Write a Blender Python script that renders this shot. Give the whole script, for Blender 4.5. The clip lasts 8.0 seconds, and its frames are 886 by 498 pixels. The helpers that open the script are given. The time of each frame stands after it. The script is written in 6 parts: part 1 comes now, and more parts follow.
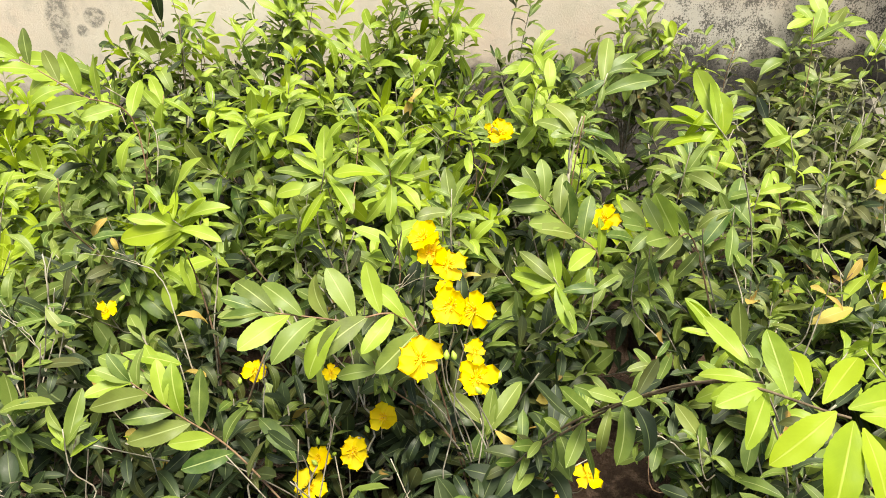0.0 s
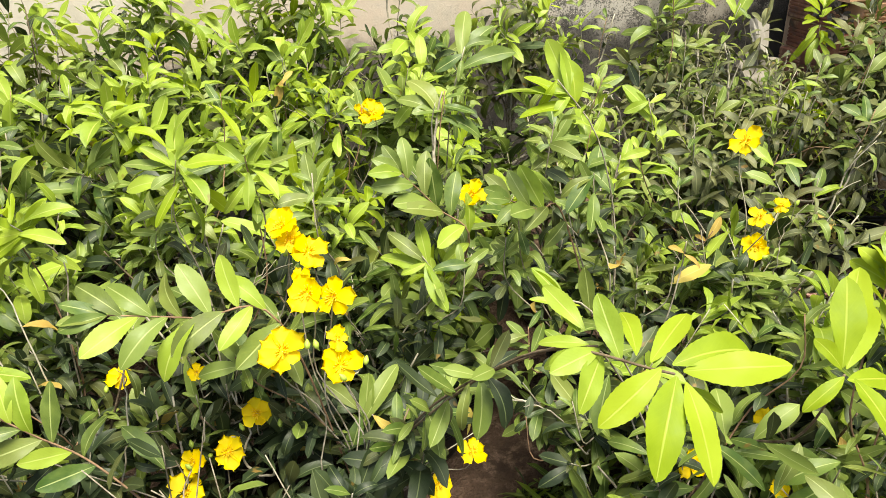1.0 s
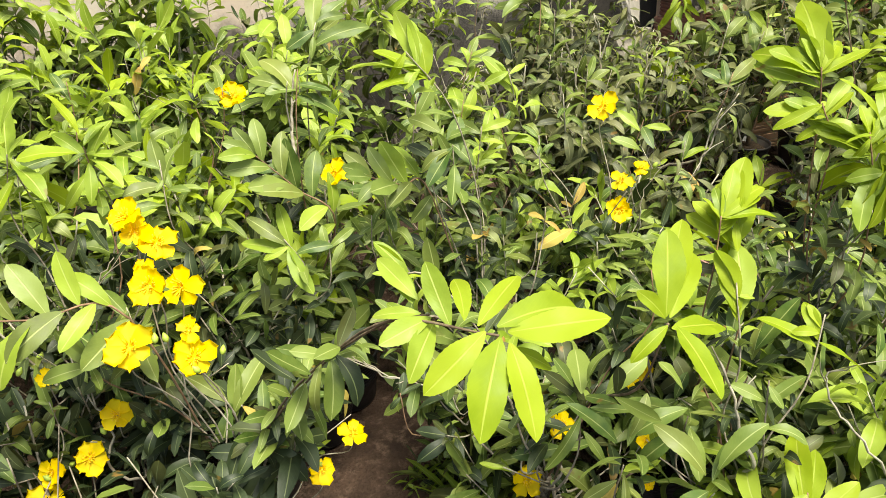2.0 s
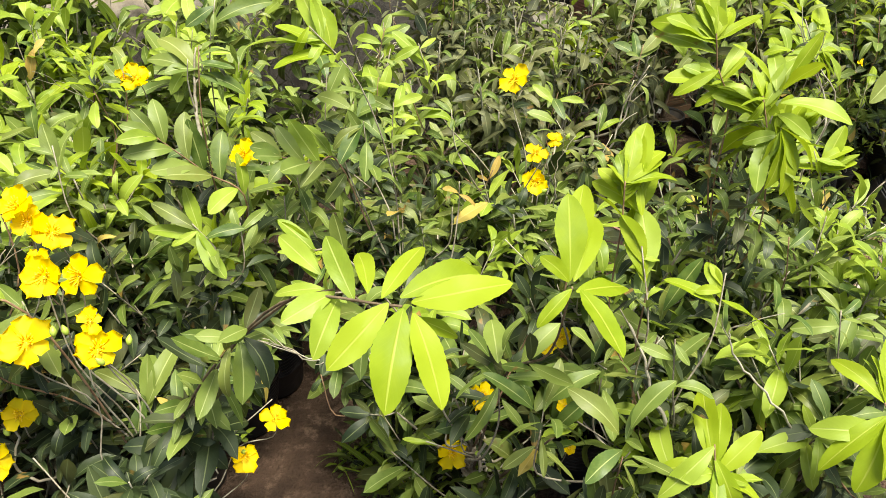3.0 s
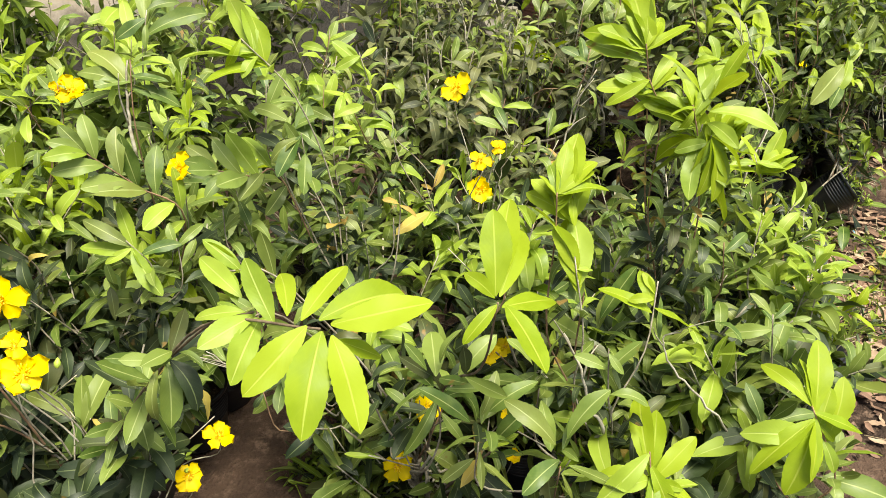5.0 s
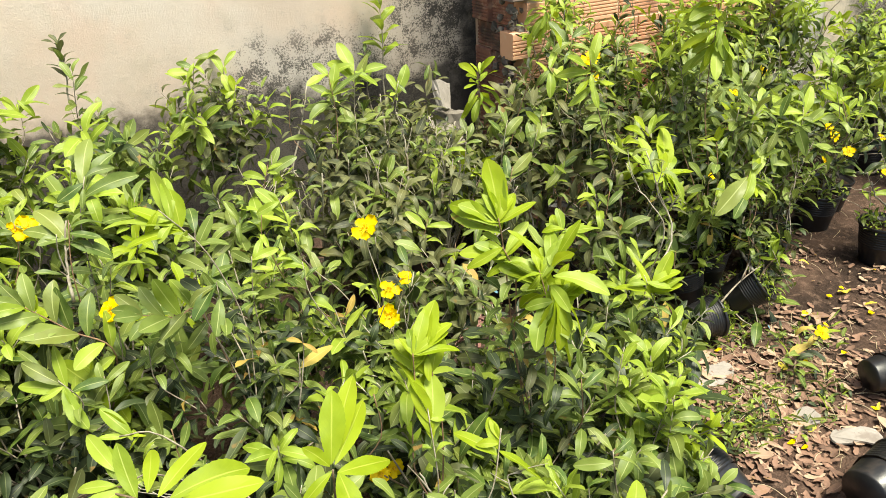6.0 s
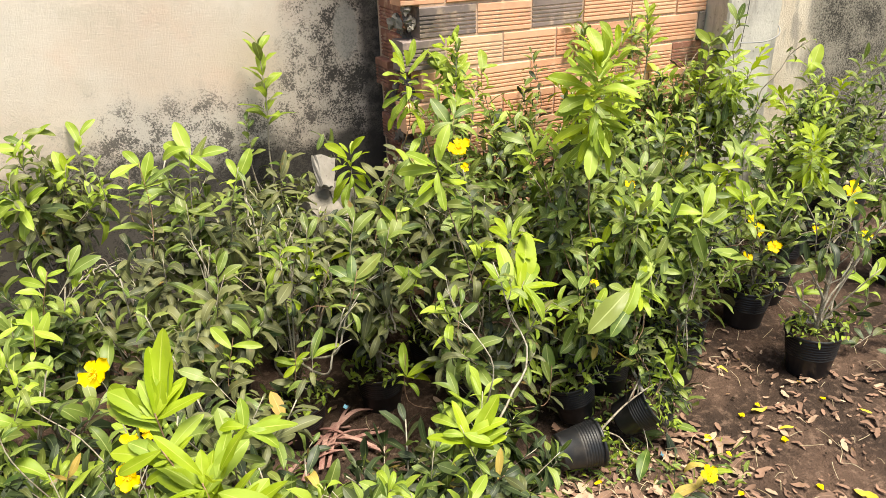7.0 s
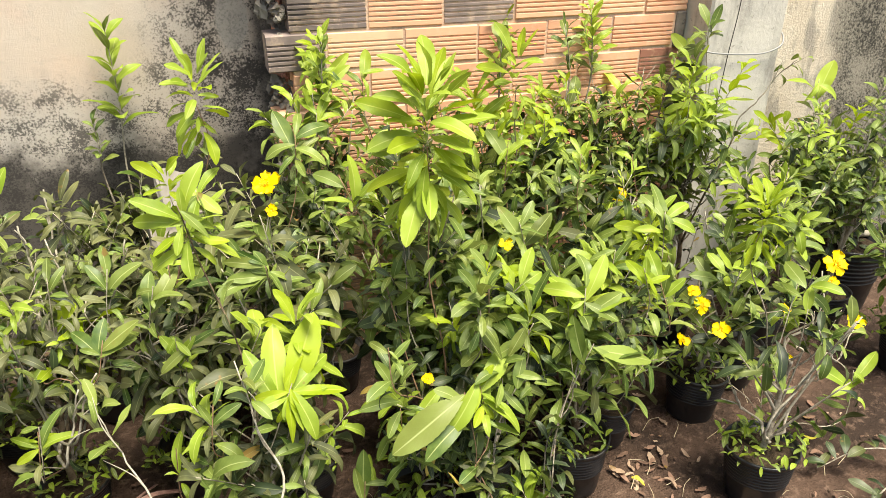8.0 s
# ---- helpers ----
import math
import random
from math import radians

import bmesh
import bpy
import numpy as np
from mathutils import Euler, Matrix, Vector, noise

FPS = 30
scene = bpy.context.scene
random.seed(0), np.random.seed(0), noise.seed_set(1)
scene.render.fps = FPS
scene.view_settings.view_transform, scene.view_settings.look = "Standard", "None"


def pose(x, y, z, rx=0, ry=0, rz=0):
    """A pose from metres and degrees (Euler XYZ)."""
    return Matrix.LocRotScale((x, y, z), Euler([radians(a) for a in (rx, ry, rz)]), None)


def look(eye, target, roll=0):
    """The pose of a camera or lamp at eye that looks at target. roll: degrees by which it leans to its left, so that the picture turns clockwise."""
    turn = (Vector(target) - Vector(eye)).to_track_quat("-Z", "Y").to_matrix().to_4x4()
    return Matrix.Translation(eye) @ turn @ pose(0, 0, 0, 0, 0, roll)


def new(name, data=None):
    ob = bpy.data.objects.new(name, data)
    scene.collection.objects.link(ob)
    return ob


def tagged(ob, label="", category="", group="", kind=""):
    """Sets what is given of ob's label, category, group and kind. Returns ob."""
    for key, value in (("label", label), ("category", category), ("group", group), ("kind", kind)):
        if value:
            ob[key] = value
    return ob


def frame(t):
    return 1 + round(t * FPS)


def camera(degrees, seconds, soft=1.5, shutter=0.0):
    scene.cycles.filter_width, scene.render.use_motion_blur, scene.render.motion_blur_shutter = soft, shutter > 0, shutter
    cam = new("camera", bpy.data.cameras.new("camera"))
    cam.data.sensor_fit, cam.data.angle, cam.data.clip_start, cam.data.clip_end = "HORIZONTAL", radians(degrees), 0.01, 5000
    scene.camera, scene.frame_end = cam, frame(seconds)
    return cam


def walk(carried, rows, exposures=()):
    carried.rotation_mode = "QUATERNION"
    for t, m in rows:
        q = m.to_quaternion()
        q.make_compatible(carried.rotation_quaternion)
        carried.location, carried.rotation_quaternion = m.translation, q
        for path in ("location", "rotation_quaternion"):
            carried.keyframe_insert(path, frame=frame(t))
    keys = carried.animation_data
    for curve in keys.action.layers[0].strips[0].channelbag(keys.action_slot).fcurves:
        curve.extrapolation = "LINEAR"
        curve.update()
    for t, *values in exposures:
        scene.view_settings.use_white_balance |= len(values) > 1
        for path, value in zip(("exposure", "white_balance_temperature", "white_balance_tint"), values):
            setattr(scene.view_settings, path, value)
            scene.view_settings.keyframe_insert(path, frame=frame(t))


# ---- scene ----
cam = camera(63.4, 8.0, soft=0.5)
walk(cam, [
    (0.0, look((0.1853, 0.1787, 0.9725), (0.2925, 2.1784, -0.0167), -2.0)),
    (0.5, look((0.2222, 0.182, 0.9647), (0.4332, 2.1606, -0.0491), -2.3)),
    (1.0, look((0.2602, 0.1842, 0.9602), (0.6029, 2.1271, -0.0849), -2.9)),
    (1.5, look((0.3082, 0.1775, 0.9513), (0.7704, 2.0813, -0.1206), -3.3)),
    (3.0, look((0.3562, 0.1608, 0.9312), (1.1054, 1.9205, -0.2222), -2.8)),
    (3.5, look((0.3819, 0.1586, 0.9256), (1.1802, 1.8825, -0.2479), -2.8)),
    (4.0, look((0.3852, 0.1586, 0.9245), (1.2249, 1.8591, -0.2546), -2.7)),
    (5.3, look((0.4053, 0.1474, 0.9602), (1.2416, 1.8792, -0.1742), -2.6)),
    (5.5, look((0.4243, 0.1094, 1.015), (1.2729, 1.8591, -0.0826), -2.9)),
    (6.0, look((0.5181, 0.0313, 1.1199), (1.3834, 1.8122, 0.086), -2.7)),
    (6.5, look((0.7503, 0.0837, 1.1668), (1.6157, 1.8903, 0.1787), -2.2)),
    (7.0, look((0.9926, 0.105, 1.1746), (1.8289, 1.9406, 0.2166), -1.6)),
    (7.5, look((1.3287, 0.1452, 1.169), (2.0802, 2.0132, 0.2032), -0.8)),
    (8.0, look((1.6067, 0.326, 1.1445), (2.232, 2.2153, 0.1295), -0.0)),
], exposures=[(0.0, 1.02, 6900, 0), (1.5, 1.05, 6900, 0), (4.0, 1.02, 6900, 0), (5.5, 1.02, 6900, 0), (6.5, 1.04, 6900, 3), (7.5, 1.10, 6900, 5), (8.0, 1.14, 6900, 4)])

# ---- daylight: a bright overcast sky with a broad soft sun ----
world = bpy.data.worlds.new("sky")
scene.world = world
world.use_nodes = True
wn = world.node_tree.nodes
sky = wn.new("ShaderNodeTexSky")
sky.sky_type, sky.sun_disc = "NISHITA", False
sky.sun_elevation, sky.sun_rotation = radians(70), radians(150)
sky.air_density, sky.dust_density, sky.ozone_density = 1.0, 4.0, 1.0
world.node_tree.links.new(sky.outputs[0], wn["Background"].inputs[0])
wn["Background"].inputs[1].default_value = 0.108
sun = new("sun", bpy.data.lights.new("sun", "SUN"))
sun.data.energy, sun.data.angle, sun.data.color = 4.1, radians(24), (1.0, 0.94, 0.83)
sun.matrix_world = look((1.9, -0.9, 6.0), (1.0, 1.0, 0.0))

# ---- node helpers ----


class Mat:
    """A node material in short steps."""

    def __init__(self, name):
        self.m = bpy.data.materials.new(name)
        self.m.use_nodes = True
        self.t = self.m.node_tree
        self.bsdf = self.t.nodes["Principled BSDF"]

    def n(self, kind, ins=None, **props):
        node = self.t.nodes.new("ShaderNode" + kind)
        for k, v in props.items():
            setattr(node, k, v)
        for k, v in (ins or {}).items():
            self.put(node.inputs[k], v)
        return node

    def put(self, sock, v):
        if isinstance(v, bpy.types.NodeSocket):
            self.t.links.new(v, sock)
        elif isinstance(v, bpy.types.Node):
            self.t.links.new(v.outputs[0], sock)
        elif isinstance(v, (tuple, list)) and len(v) == 3 and len(sock.default_value) == 4:
            sock.default_value = (*v, 1)
        else:
            sock.default_value = v

    def math(self, op, a, b=0.0, clamp=False):
        return self.n("Math", {0: a, 1: b}, operation=op, use_clamp=clamp).outputs[0]

    def mix(self, f, a, b, blend="MIX"):
        return self.n("Mix", {0: f, 6: a, 7: b}, data_type="RGBA", blend_type=blend).outputs[2]

    def ramp(self, f, lo, hi, a=0.0, b=1.0):
        return self.n("MapRange", {0: f, 1: lo, 2: hi, 3: a, 4: b}, interpolation_type="SMOOTHSTEP").outputs[0]

    def noise(self, scale, detail=4.0, rough=0.55, where=None, dist=0.0):
        ins = {"Scale": scale, "Detail": detail, "Roughness": rough, "Distortion": dist}
        if where is not None:
            ins["Vector"] = where
        return self.n("TexNoise", ins).outputs[0]

    def world_place(self):
        return self.n("NewGeometry").outputs["Position"]

    def bump(self, h, strength=0.3, distance=0.01):
        b = self.n("Bump", {"Height": h, "Strength": strength, "Distance": distance})
        self.put(self.bsdf.inputs["Normal"], b.outputs[0])

    def set(self, color=None, rough=None, metal=None, spec=None):
        for key, v in (("Base Color", color), ("Roughness", rough), ("Metallic", metal), ("Specular IOR Level", spec)):
            if v is not None:
                self.put(self.bsdf.inputs[key], v)
        return self.m


def leaf_material(name, dark, light, rib, rough=0.42, see=0.28, blotch=(0.20, 0.12, 0.03), blotched=0.1, olives=0.0):
    m = Mat(name)
    uv = m.n("SeparateXYZ", {0: m.n("UVMap").outputs[0]})
    u, v = uv.outputs[0], uv.outputs[1]
    side = m.math("ABSOLUTE", m.math("SUBTRACT", u, 0.5))
    chance = m.math("FRACT", m.math("ADD", m.n("ObjectInfo").outputs["Random"], m.n("NewGeometry").outputs["Random Per Island"]))
    chance2 = m.math("FRACT", m.math("MULTIPLY", chance, 7.31))
    col = m.mix(chance, dark, light)
    olive = m.ramp(m.math("FRACT", m.math("MULTIPLY", chance, 17.7)), 0.66, 0.94, 0.0, olives)
    col = m.mix(olive, col, (0.19, 0.17, 0.04))
    grain = m.noise(60, 3, where=m.world_place())
    col = m.mix(m.math("MULTIPLY", m.ramp(grain, 0.35, 0.7), 0.35), col, light)
    vein = m.math("SINE", m.math("MULTIPLY", m.math("ADD", v, m.math("MULTIPLY", side, -0.55)), 75.0))
    veins = m.math("MULTIPLY", m.ramp(vein, 0.8, 1.0), 0.035)
    col = m.mix(veins, col, rib)
    midrib = m.math("MULTIPLY", m.ramp(side, 0.012, 0.045, 1.0, 0.0), 0.75)
    col = m.mix(midrib, col, rib)
    # a few leaves carry brown blotches
    spot = m.ramp(m.noise(45, 2, where=m.world_place()), 0.62, 0.70)
    col = m.mix(m.math("MULTIPLY", spot, m.ramp(chance2, 1 - blotched, 1.0)), col, blotch)
    m.set(col, m.ramp(grain, 0.3, 0.7, rough, rough + 0.16), spec=0.42)
    m.bump(m.math("ADD", m.math("MULTIPLY", vein, 0.025), m.math("ADD", grain, m.math("MULTIPLY", midrib, -0.8))), 0.25, 0.002)
    thin = m.n("BsdfTranslucent", {"Color": m.mix(0.5, col, light)})
    both = m.n("MixShader", {0: see, 1: m.bsdf.outputs[0], 2: thin.outputs[0]})
    m.t.links.new(both.outputs[0], m.t.nodes["Material Output"].inputs[0])
    return m.m


LEAF = {
    # mature leaf, near black: the gloom inside the bushes is put into its colour
    "old_shaded": leaf_material("leaf_old_shaded", (0.009, 0.018, 0.006), (0.038, 0.058, 0.018), (0.15, 0.18, 0.075), 0.46, 0.08, blotched=0.2, olives=0.3),
    "mid": leaf_material("leaf_mid", (0.048, 0.098, 0.015), (0.217, 0.280, 0.054), (0.41, 0.46, 0.17), 0.42, 0.26, olives=0.35),
    "young": leaf_material("leaf_young", (0.18, 0.268, 0.018), (0.345, 0.443, 0.052), (0.50, 0.58, 0.15), 0.42, 0.35, blotched=0.05),
    "lime": leaf_material("leaf_lime", (0.215, 0.310, 0.005), (0.350, 0.440, 0.020), (0.47, 0.54, 0.08), 0.50, 0.40, blotched=0.03),
    "sere": leaf_material("leaf_sere", (0.35, 0.20, 0.05), (0.45, 0.36, 0.08), (0.5, 0.4, 0.15), 0.6, 0.25, blotched=0.6),
    "dull": leaf_material("leaf_dull", (0.036, 0.045, 0.019), (0.158, 0.166, 0.064), (0.25, 0.26, 0.13), 0.50, 0.18, blotched=0.35, olives=0.28),
}


def bark_material(name, a, b):
    m = Mat(name)
    g = m.noise(90, 5, 0.6, m.world_place())
    big = m.noise(14, 2, 0.5, m.world_place())
    m.bump(g, 0.5, 0.003)
    return m.set(m.mix(m.ramp(m.math("ADD", m.math("MULTIPLY", g, 0.6), m.math("MULTIPLY", big, 0.4)), 0.38, 0.62), a, b), 0.8)


BARK = bark_material("bark", (0.075, 0.048, 0.028), (0.22, 0.16, 0.105))
BARK_GREY = bark_material("bark_grey", (0.15, 0.12, 0.09), (0.42, 0.37, 0.29))
PALE = bark_material("pale_bark", (0.24, 0.20, 0.15), (0.46, 0.42, 0.34))
BARK_RED = bark_material("bark_red", (0.15, 0.085, 0.05), (0.33, 0.20, 0.12))


def petal_material():
    m = Mat("petal")
    uv = m.n("SeparateXYZ", {0: m.n("UVMap").outputs[0]})
    col = m.mix(m.ramp(uv.outputs[1], 0.0, 0.35, 0.7, 0.0), m.mix(m.n("ObjectInfo").outputs["Random"], (0.93, 0.72, 0.004), (0.90, 0.62, 0.003)), (0.88, 0.55, 0.003))
    m.set(col, 0.55, spec=0.25)
    thin = m.n("BsdfTranslucent", {"Color": (0.92, 0.72, 0.01)})
    both = m.n("MixShader", {0: 0.35, 1: m.bsdf.outputs[0], 2: thin.outputs[0]})
    m.t.links.new(both.outputs[0], m.t.nodes["Material Output"].inputs[0])
    return m.m


PETAL = petal_material()
STAMEN = Mat("stamen").set((0.88, 0.58, 0.01), 0.6)
BUD = Mat("bud").set((0.32, 0.42, 0.06), 0.45)


def plastic_material():
    m = Mat("pot_plastic")
    g = m.noise(25, 5, 0.6, m.world_place())
    dust = m.ramp(g, 0.5, 0.75)
    m.bump(m.noise(120, 3, where=m.world_place()), 0.12, 0.002)
    return m.set(m.mix(m.math("MULTIPLY", dust, 0.35), (0.012, 0.012, 0.014), (0.09, 0.07, 0.055)), m.ramp(g, 0.3, 0.7, 0.28, 0.55), spec=0.5)


POT = plastic_material()


def soil_material(name, wet, dry, pale):
    m = Mat(name)
    p = m.world_place()
    a, b, c = m.noise(5, 6, 0.6, p), m.noise(40, 6, 0.65, p), m.noise(220, 3, 0.6, p)
    col = m.mix(m.ramp(a, 0.38, 0.62), wet, dry)
    col = m.mix(m.math("MULTIPLY", m.ramp(b, 0.5, 0.7), 0.65), col, pale)
    col = m.mix(m.math("MULTIPLY", m.ramp(c, 0.5, 0.72), 0.5), col, wet)
    m.bump(m.math("ADD", b, m.math("MULTIPLY", c, 0.6)), 1.0, 0.018)
    return m.set(col, 0.92, spec=0.2)


SOIL = soil_material("soil", (0.044, 0.028, 0.021), (0.118, 0.073, 0.053), (0.25, 0.165, 0.122))
POT_SOIL = soil_material("pot_soil", (0.03, 0.02, 0.013), (0.07, 0.048, 0.03), (0.13, 0.09, 0.06))


def plaster_material():
    """Cream lime plaster, weathered by speckled black mould up from a nearly black lower band."""
    m = Mat("plaster")
    p = m.world_place()
    xyz = m.n("SeparateXYZ", {0: p})
    x, z = xyz.outputs[0], xyz.outputs[2]
    big, mid, fine = m.noise(2.2, 5, 0.6, p), m.noise(9, 6, 0.65, p), m.noise(170, 6, 0.8, p)
    base = m.mix(m.ramp(big, 0.35, 0.65), (0.59, 0.49, 0.41), (0.63, 0.565, 0.50))
    base = m.mix(m.math("MULTIPLY", m.ramp(mid, 0.52, 0.66), 0.35), base, (0.50, 0.44, 0.36))
    base = m.mix(m.math("MULTIPLY", m.ramp(m.noise(3.1, 5, 0.6, p), 0.50, 0.64), 0.45), base, (0.62, 0.46, 0.375))
    base = m.mix(m.math("MULTIPLY", m.ramp(m.noise(26, 5, 0.75, p), 0.57, 0.70), 0.25), base, (0.40, 0.36, 0.32))
    for sx, sz, wx, wz in ((-0.675, 0.74, 0.028, 0.10), (-0.59, 0.715, 0.022, 0.02), (-0.625, 0.685, 0.014, 0.015), (-0.075, 0.67, 0.022, 0.05)):
        ex, ez = m.math("DIVIDE", m.math("SUBTRACT", x, sx), wx), m.math("DIVIDE", m.math("SUBTRACT", z, sz), wz)
        stain = m.ramp(m.math("ADD", m.math("ADD", m.math("MULTIPLY", ex, ex), m.math("MULTIPLY", ez, ez)), m.math("MULTIPLY", m.math("SUBTRACT", mid, 0.5), 5.0)), 0.5, 1.6, 0.85, 0.0)
        stain = m.math("MULTIPLY", stain, m.ramp(m.noise(60, 5, 0.8, p), 0.42, 0.58, 0.25, 1.0))
        base = m.mix(stain, base, (0.17, 0.155, 0.14))
    # the damp reaches higher towards the corner with the brickwork
    reach = m.math("ADD", m.ramp(x, 0.45, 1.15, 0.54, 0.76), m.ramp(x, 1.40, 1.62, 0.0, 0.30))
    over = m.math("SUBTRACT", m.math("ADD", reach, m.math("MULTIPLY", m.math("SUBTRACT", big, 0.5), 0.35)), z)
    damp = m.ramp(m.math("ADD", over, m.math("MULTIPLY", m.math("SUBTRACT", mid, 0.5), 0.30)), -0.07, 0.14)
    cloud = m.noise(17, 4, 0.6, p)
    speck = m.ramp(m.math("ADD", m.math("ADD", m.math("MULTIPLY", fine, 0.62), m.math("MULTIPLY", cloud, 0.38)), m.math("MULTIPLY", damp, 0.055)), 0.545, 0.590)
    col = m.mix(m.math("MULTIPLY", damp, 0.5), base, (0.42, 0.385, 0.35))
    col = m.mix(m.math("MULTIPLY", m.math("MULTIPLY", speck, damp), 0.80), col, (0.030, 0.028, 0.027))
    # nearly black below an uneven line about half a metre up
    low = m.ramp(m.math("ADD", m.math("SUBTRACT", z, 0.52), m.math("MULTIPLY", m.math("SUBTRACT", mid, 0.5), 0.3)), -0.05, 0.06, 1.0, 0.0)
    col = m.mix(m.math("MULTIPLY", low, 0.90), col, (0.040, 0.036, 0.034))
    # a run of black mould beside the corner, with one clean flaked patch
    edge = m.math("ADD", x, m.math("MULTIPLY", m.math("SUBTRACT", mid, 0.5), 0.16))
    col = m.mix(m.math("MULTIPLY", m.ramp(edge, 1.50, 1.64), m.ramp(m.math("ADD", m.math("MULTIPLY", fine, 0.6), m.math("MULTIPLY", cloud, 0.4)), 0.46, 0.56, 0.12, 0.80)), col, (0.045, 0.041, 0.039))
    blot = m.ramp(m.noise(3.4, 5, 0.7, p), 0.60, 0.70)
    col = m.mix(m.math("MULTIPLY", blot, 0.35), col, (0.26, 0.235, 0.21))
    dx, dz = m.math("DIVIDE", m.math("SUBTRACT", x, 1.690), 0.042), m.math("DIVIDE", m.math("SUBTRACT", z, 0.835), 0.085)
    patch = m.ramp(m.math("ADD", m.math("ADD", m.math("MULTIPLY", dx, dx), m.math("MULTIPLY", dz, dz)), m.math("MULTIPLY", m.math("SUBTRACT", mid, 0.5), 3.0)), 0.7, 1.25, 1.0, 0.0)
    col = m.mix(m.math("MULTIPLY", patch, m.ramp(fine, 0.40, 0.62, 0.95, 0.6)), col, (0.36, 0.34, 0.31))
    col = m.mix(m.math("MULTIPLY", m.ramp(m.math("ADD", x, m.math("MULTIPLY", m.math("SUBTRACT", mid, 0.5), 0.06)), 1.725, 1.76), m.ramp(fine, 0.44, 0.60, 0.88, 0.40)), col, (0.040, 0.037, 0.035))
    m.bump(m.math("ADD", m.math("MULTIPLY", mid, 0.6), m.math("ADD", m.math("MULTIPLY", fine, 0.4), m.math("MULTIPLY", patch, -0.5))), 0.5, 0.008)
    return m.set(col, 0.9, spec=0.2)


PLASTER = plaster_material()


def column_material(name, a, b, dirt):
    m = Mat(name)
    p = m.world_place()
    st = m.n("Mapping", {0: p, 3: (1.0, 1.0, 0.22)}).outputs[0]
    streak, mid, fine = m.noise(14, 5, 0.6, st), m.noise(7, 5, 0.6, p), m.noise(80, 4, 0.7, p)
    col = m.mix(m.ramp(mid, 0.35, 0.65), a, b)
    col = m.mix(m.math("MULTIPLY", m.ramp(streak, 0.52, 0.68), 0.7), col, dirt)
    col = m.mix(m.math("MULTIPLY", m.ramp(fine, 0.6, 0.68), 0.6), col, dirt)
    m.bump(m.math("ADD", mid, m.math("MULTIPLY", fine, 0.5)), 0.5, 0.006)
    return m.set(col, 0.9, spec=0.2)


CONCRETE = column_material("concrete", (0.40, 0.38, 0.35), (0.55, 0.52, 0.47), (0.20, 0.18, 0.16))


def right_plaster():
    """Cream plaster beside the column that gives way to a rough grey crust of mould."""
    m = Mat("plaster_right")
    p = m.world_place()
    x = m.n("SeparateXYZ", {0: p}).outputs[0]
    st = m.n("Mapping", {0: p, 3: (1.0, 1.0, 0.3)}).outputs[0]
    streak, mid, fine = m.noise(16, 5, 0.65, st), m.noise(8, 6, 0.65, p), m.noise(150, 5, 0.7, p)
    cream = m.mix(m.ramp(mid, 0.35, 0.65), (0.54, 0.46, 0.36), (0.62, 0.55, 0.45))
    cream = m.mix(m.math("MULTIPLY", m.ramp(streak, 0.53, 0.66), 0.7), cream, (0.25, 0.23, 0.20))
    crust = m.mix(m.ramp(m.math("ADD", m.math("MULTIPLY", fine, 0.6), m.math("MULTIPLY", mid, 0.4)), 0.42, 0.58), (0.045, 0.042, 0.036), (0.27, 0.245, 0.20))
    edge = m.ramp(m.math("ADD", x, m.math("MULTIPLY", m.math("SUBTRACT", mid, 0.5), 0.35)), 3.27, 3.38)
    m.bump(m.math("ADD", mid, fine), 0.7, 0.006)
    return m.set(m.mix(edge, cream, crust), 0.92, spec=0.2)


PLASTER_RIGHT = right_plaster()
SLAB = column_material("slab", (0.15, 0.135, 0.115), (0.25, 0.225, 0.195), (0.08, 0.07, 0.06))


def brick_material(name, a, b, soot):
    m = Mat(name)
    p = m.world_place()
    r = m.n("ObjectInfo").outputs["Random"]
    g, s = m.noise(30, 5, 0.6, p), m.noise(6, 4, 0.6, p)
    col = m.mix(r, a, b)
    col = m.mix(m.math("MULTIPLY", m.ramp(g, 0.5, 0.7), 0.4), col, (0.74, 0.54, 0.38))
    col = m.mix(m.math("MULTIPLY", m.ramp(s, 0.50, 0.66), soot), col, (0.085, 0.07, 0.06))
    m.bump(g, 0.3, 0.003)
    return m.set(col, 0.85, spec=0.2)


BRICK = brick_material("brick", (0.66, 0.31, 0.19), (0.80, 0.51, 0.33), 0.22)
BRICK_SOOTY = brick_material("brick_sooty", (0.20, 0.16, 0.15), (0.30, 0.23, 0.21), 0.6)
BRICK_RED = brick_material("brick_red", (0.27, 0.12, 0.085), (0.36, 0.17, 0.12), 0.95)
MORTAR = column_material("mortar", (0.70, 0.46, 0.32), (0.58, 0.42, 0.32), (0.28, 0.20, 0.16))
SMEAR = column_material("smear", (0.26, 0.22, 0.19), (0.10, 0.09, 0.08), (0.03, 0.028, 0.026))
WIRE = Mat("wire").set((0.25, 0.25, 0.25), 0.5)
WHITE = column_material("white_shard", (0.25, 0.225, 0.20), (0.34, 0.31, 0.285), (0.16, 0.13, 0.11))
STRAP = bark_material("strap", (0.22, 0.10, 0.085), (0.40, 0.24, 0.20))
BLUE = Mat("blue_scrap").set((0.20, 0.42, 0.55), 0.5)
STRAW = bark_material("straw", (0.35, 0.27, 0.16), (0.55, 0.46, 0.32))
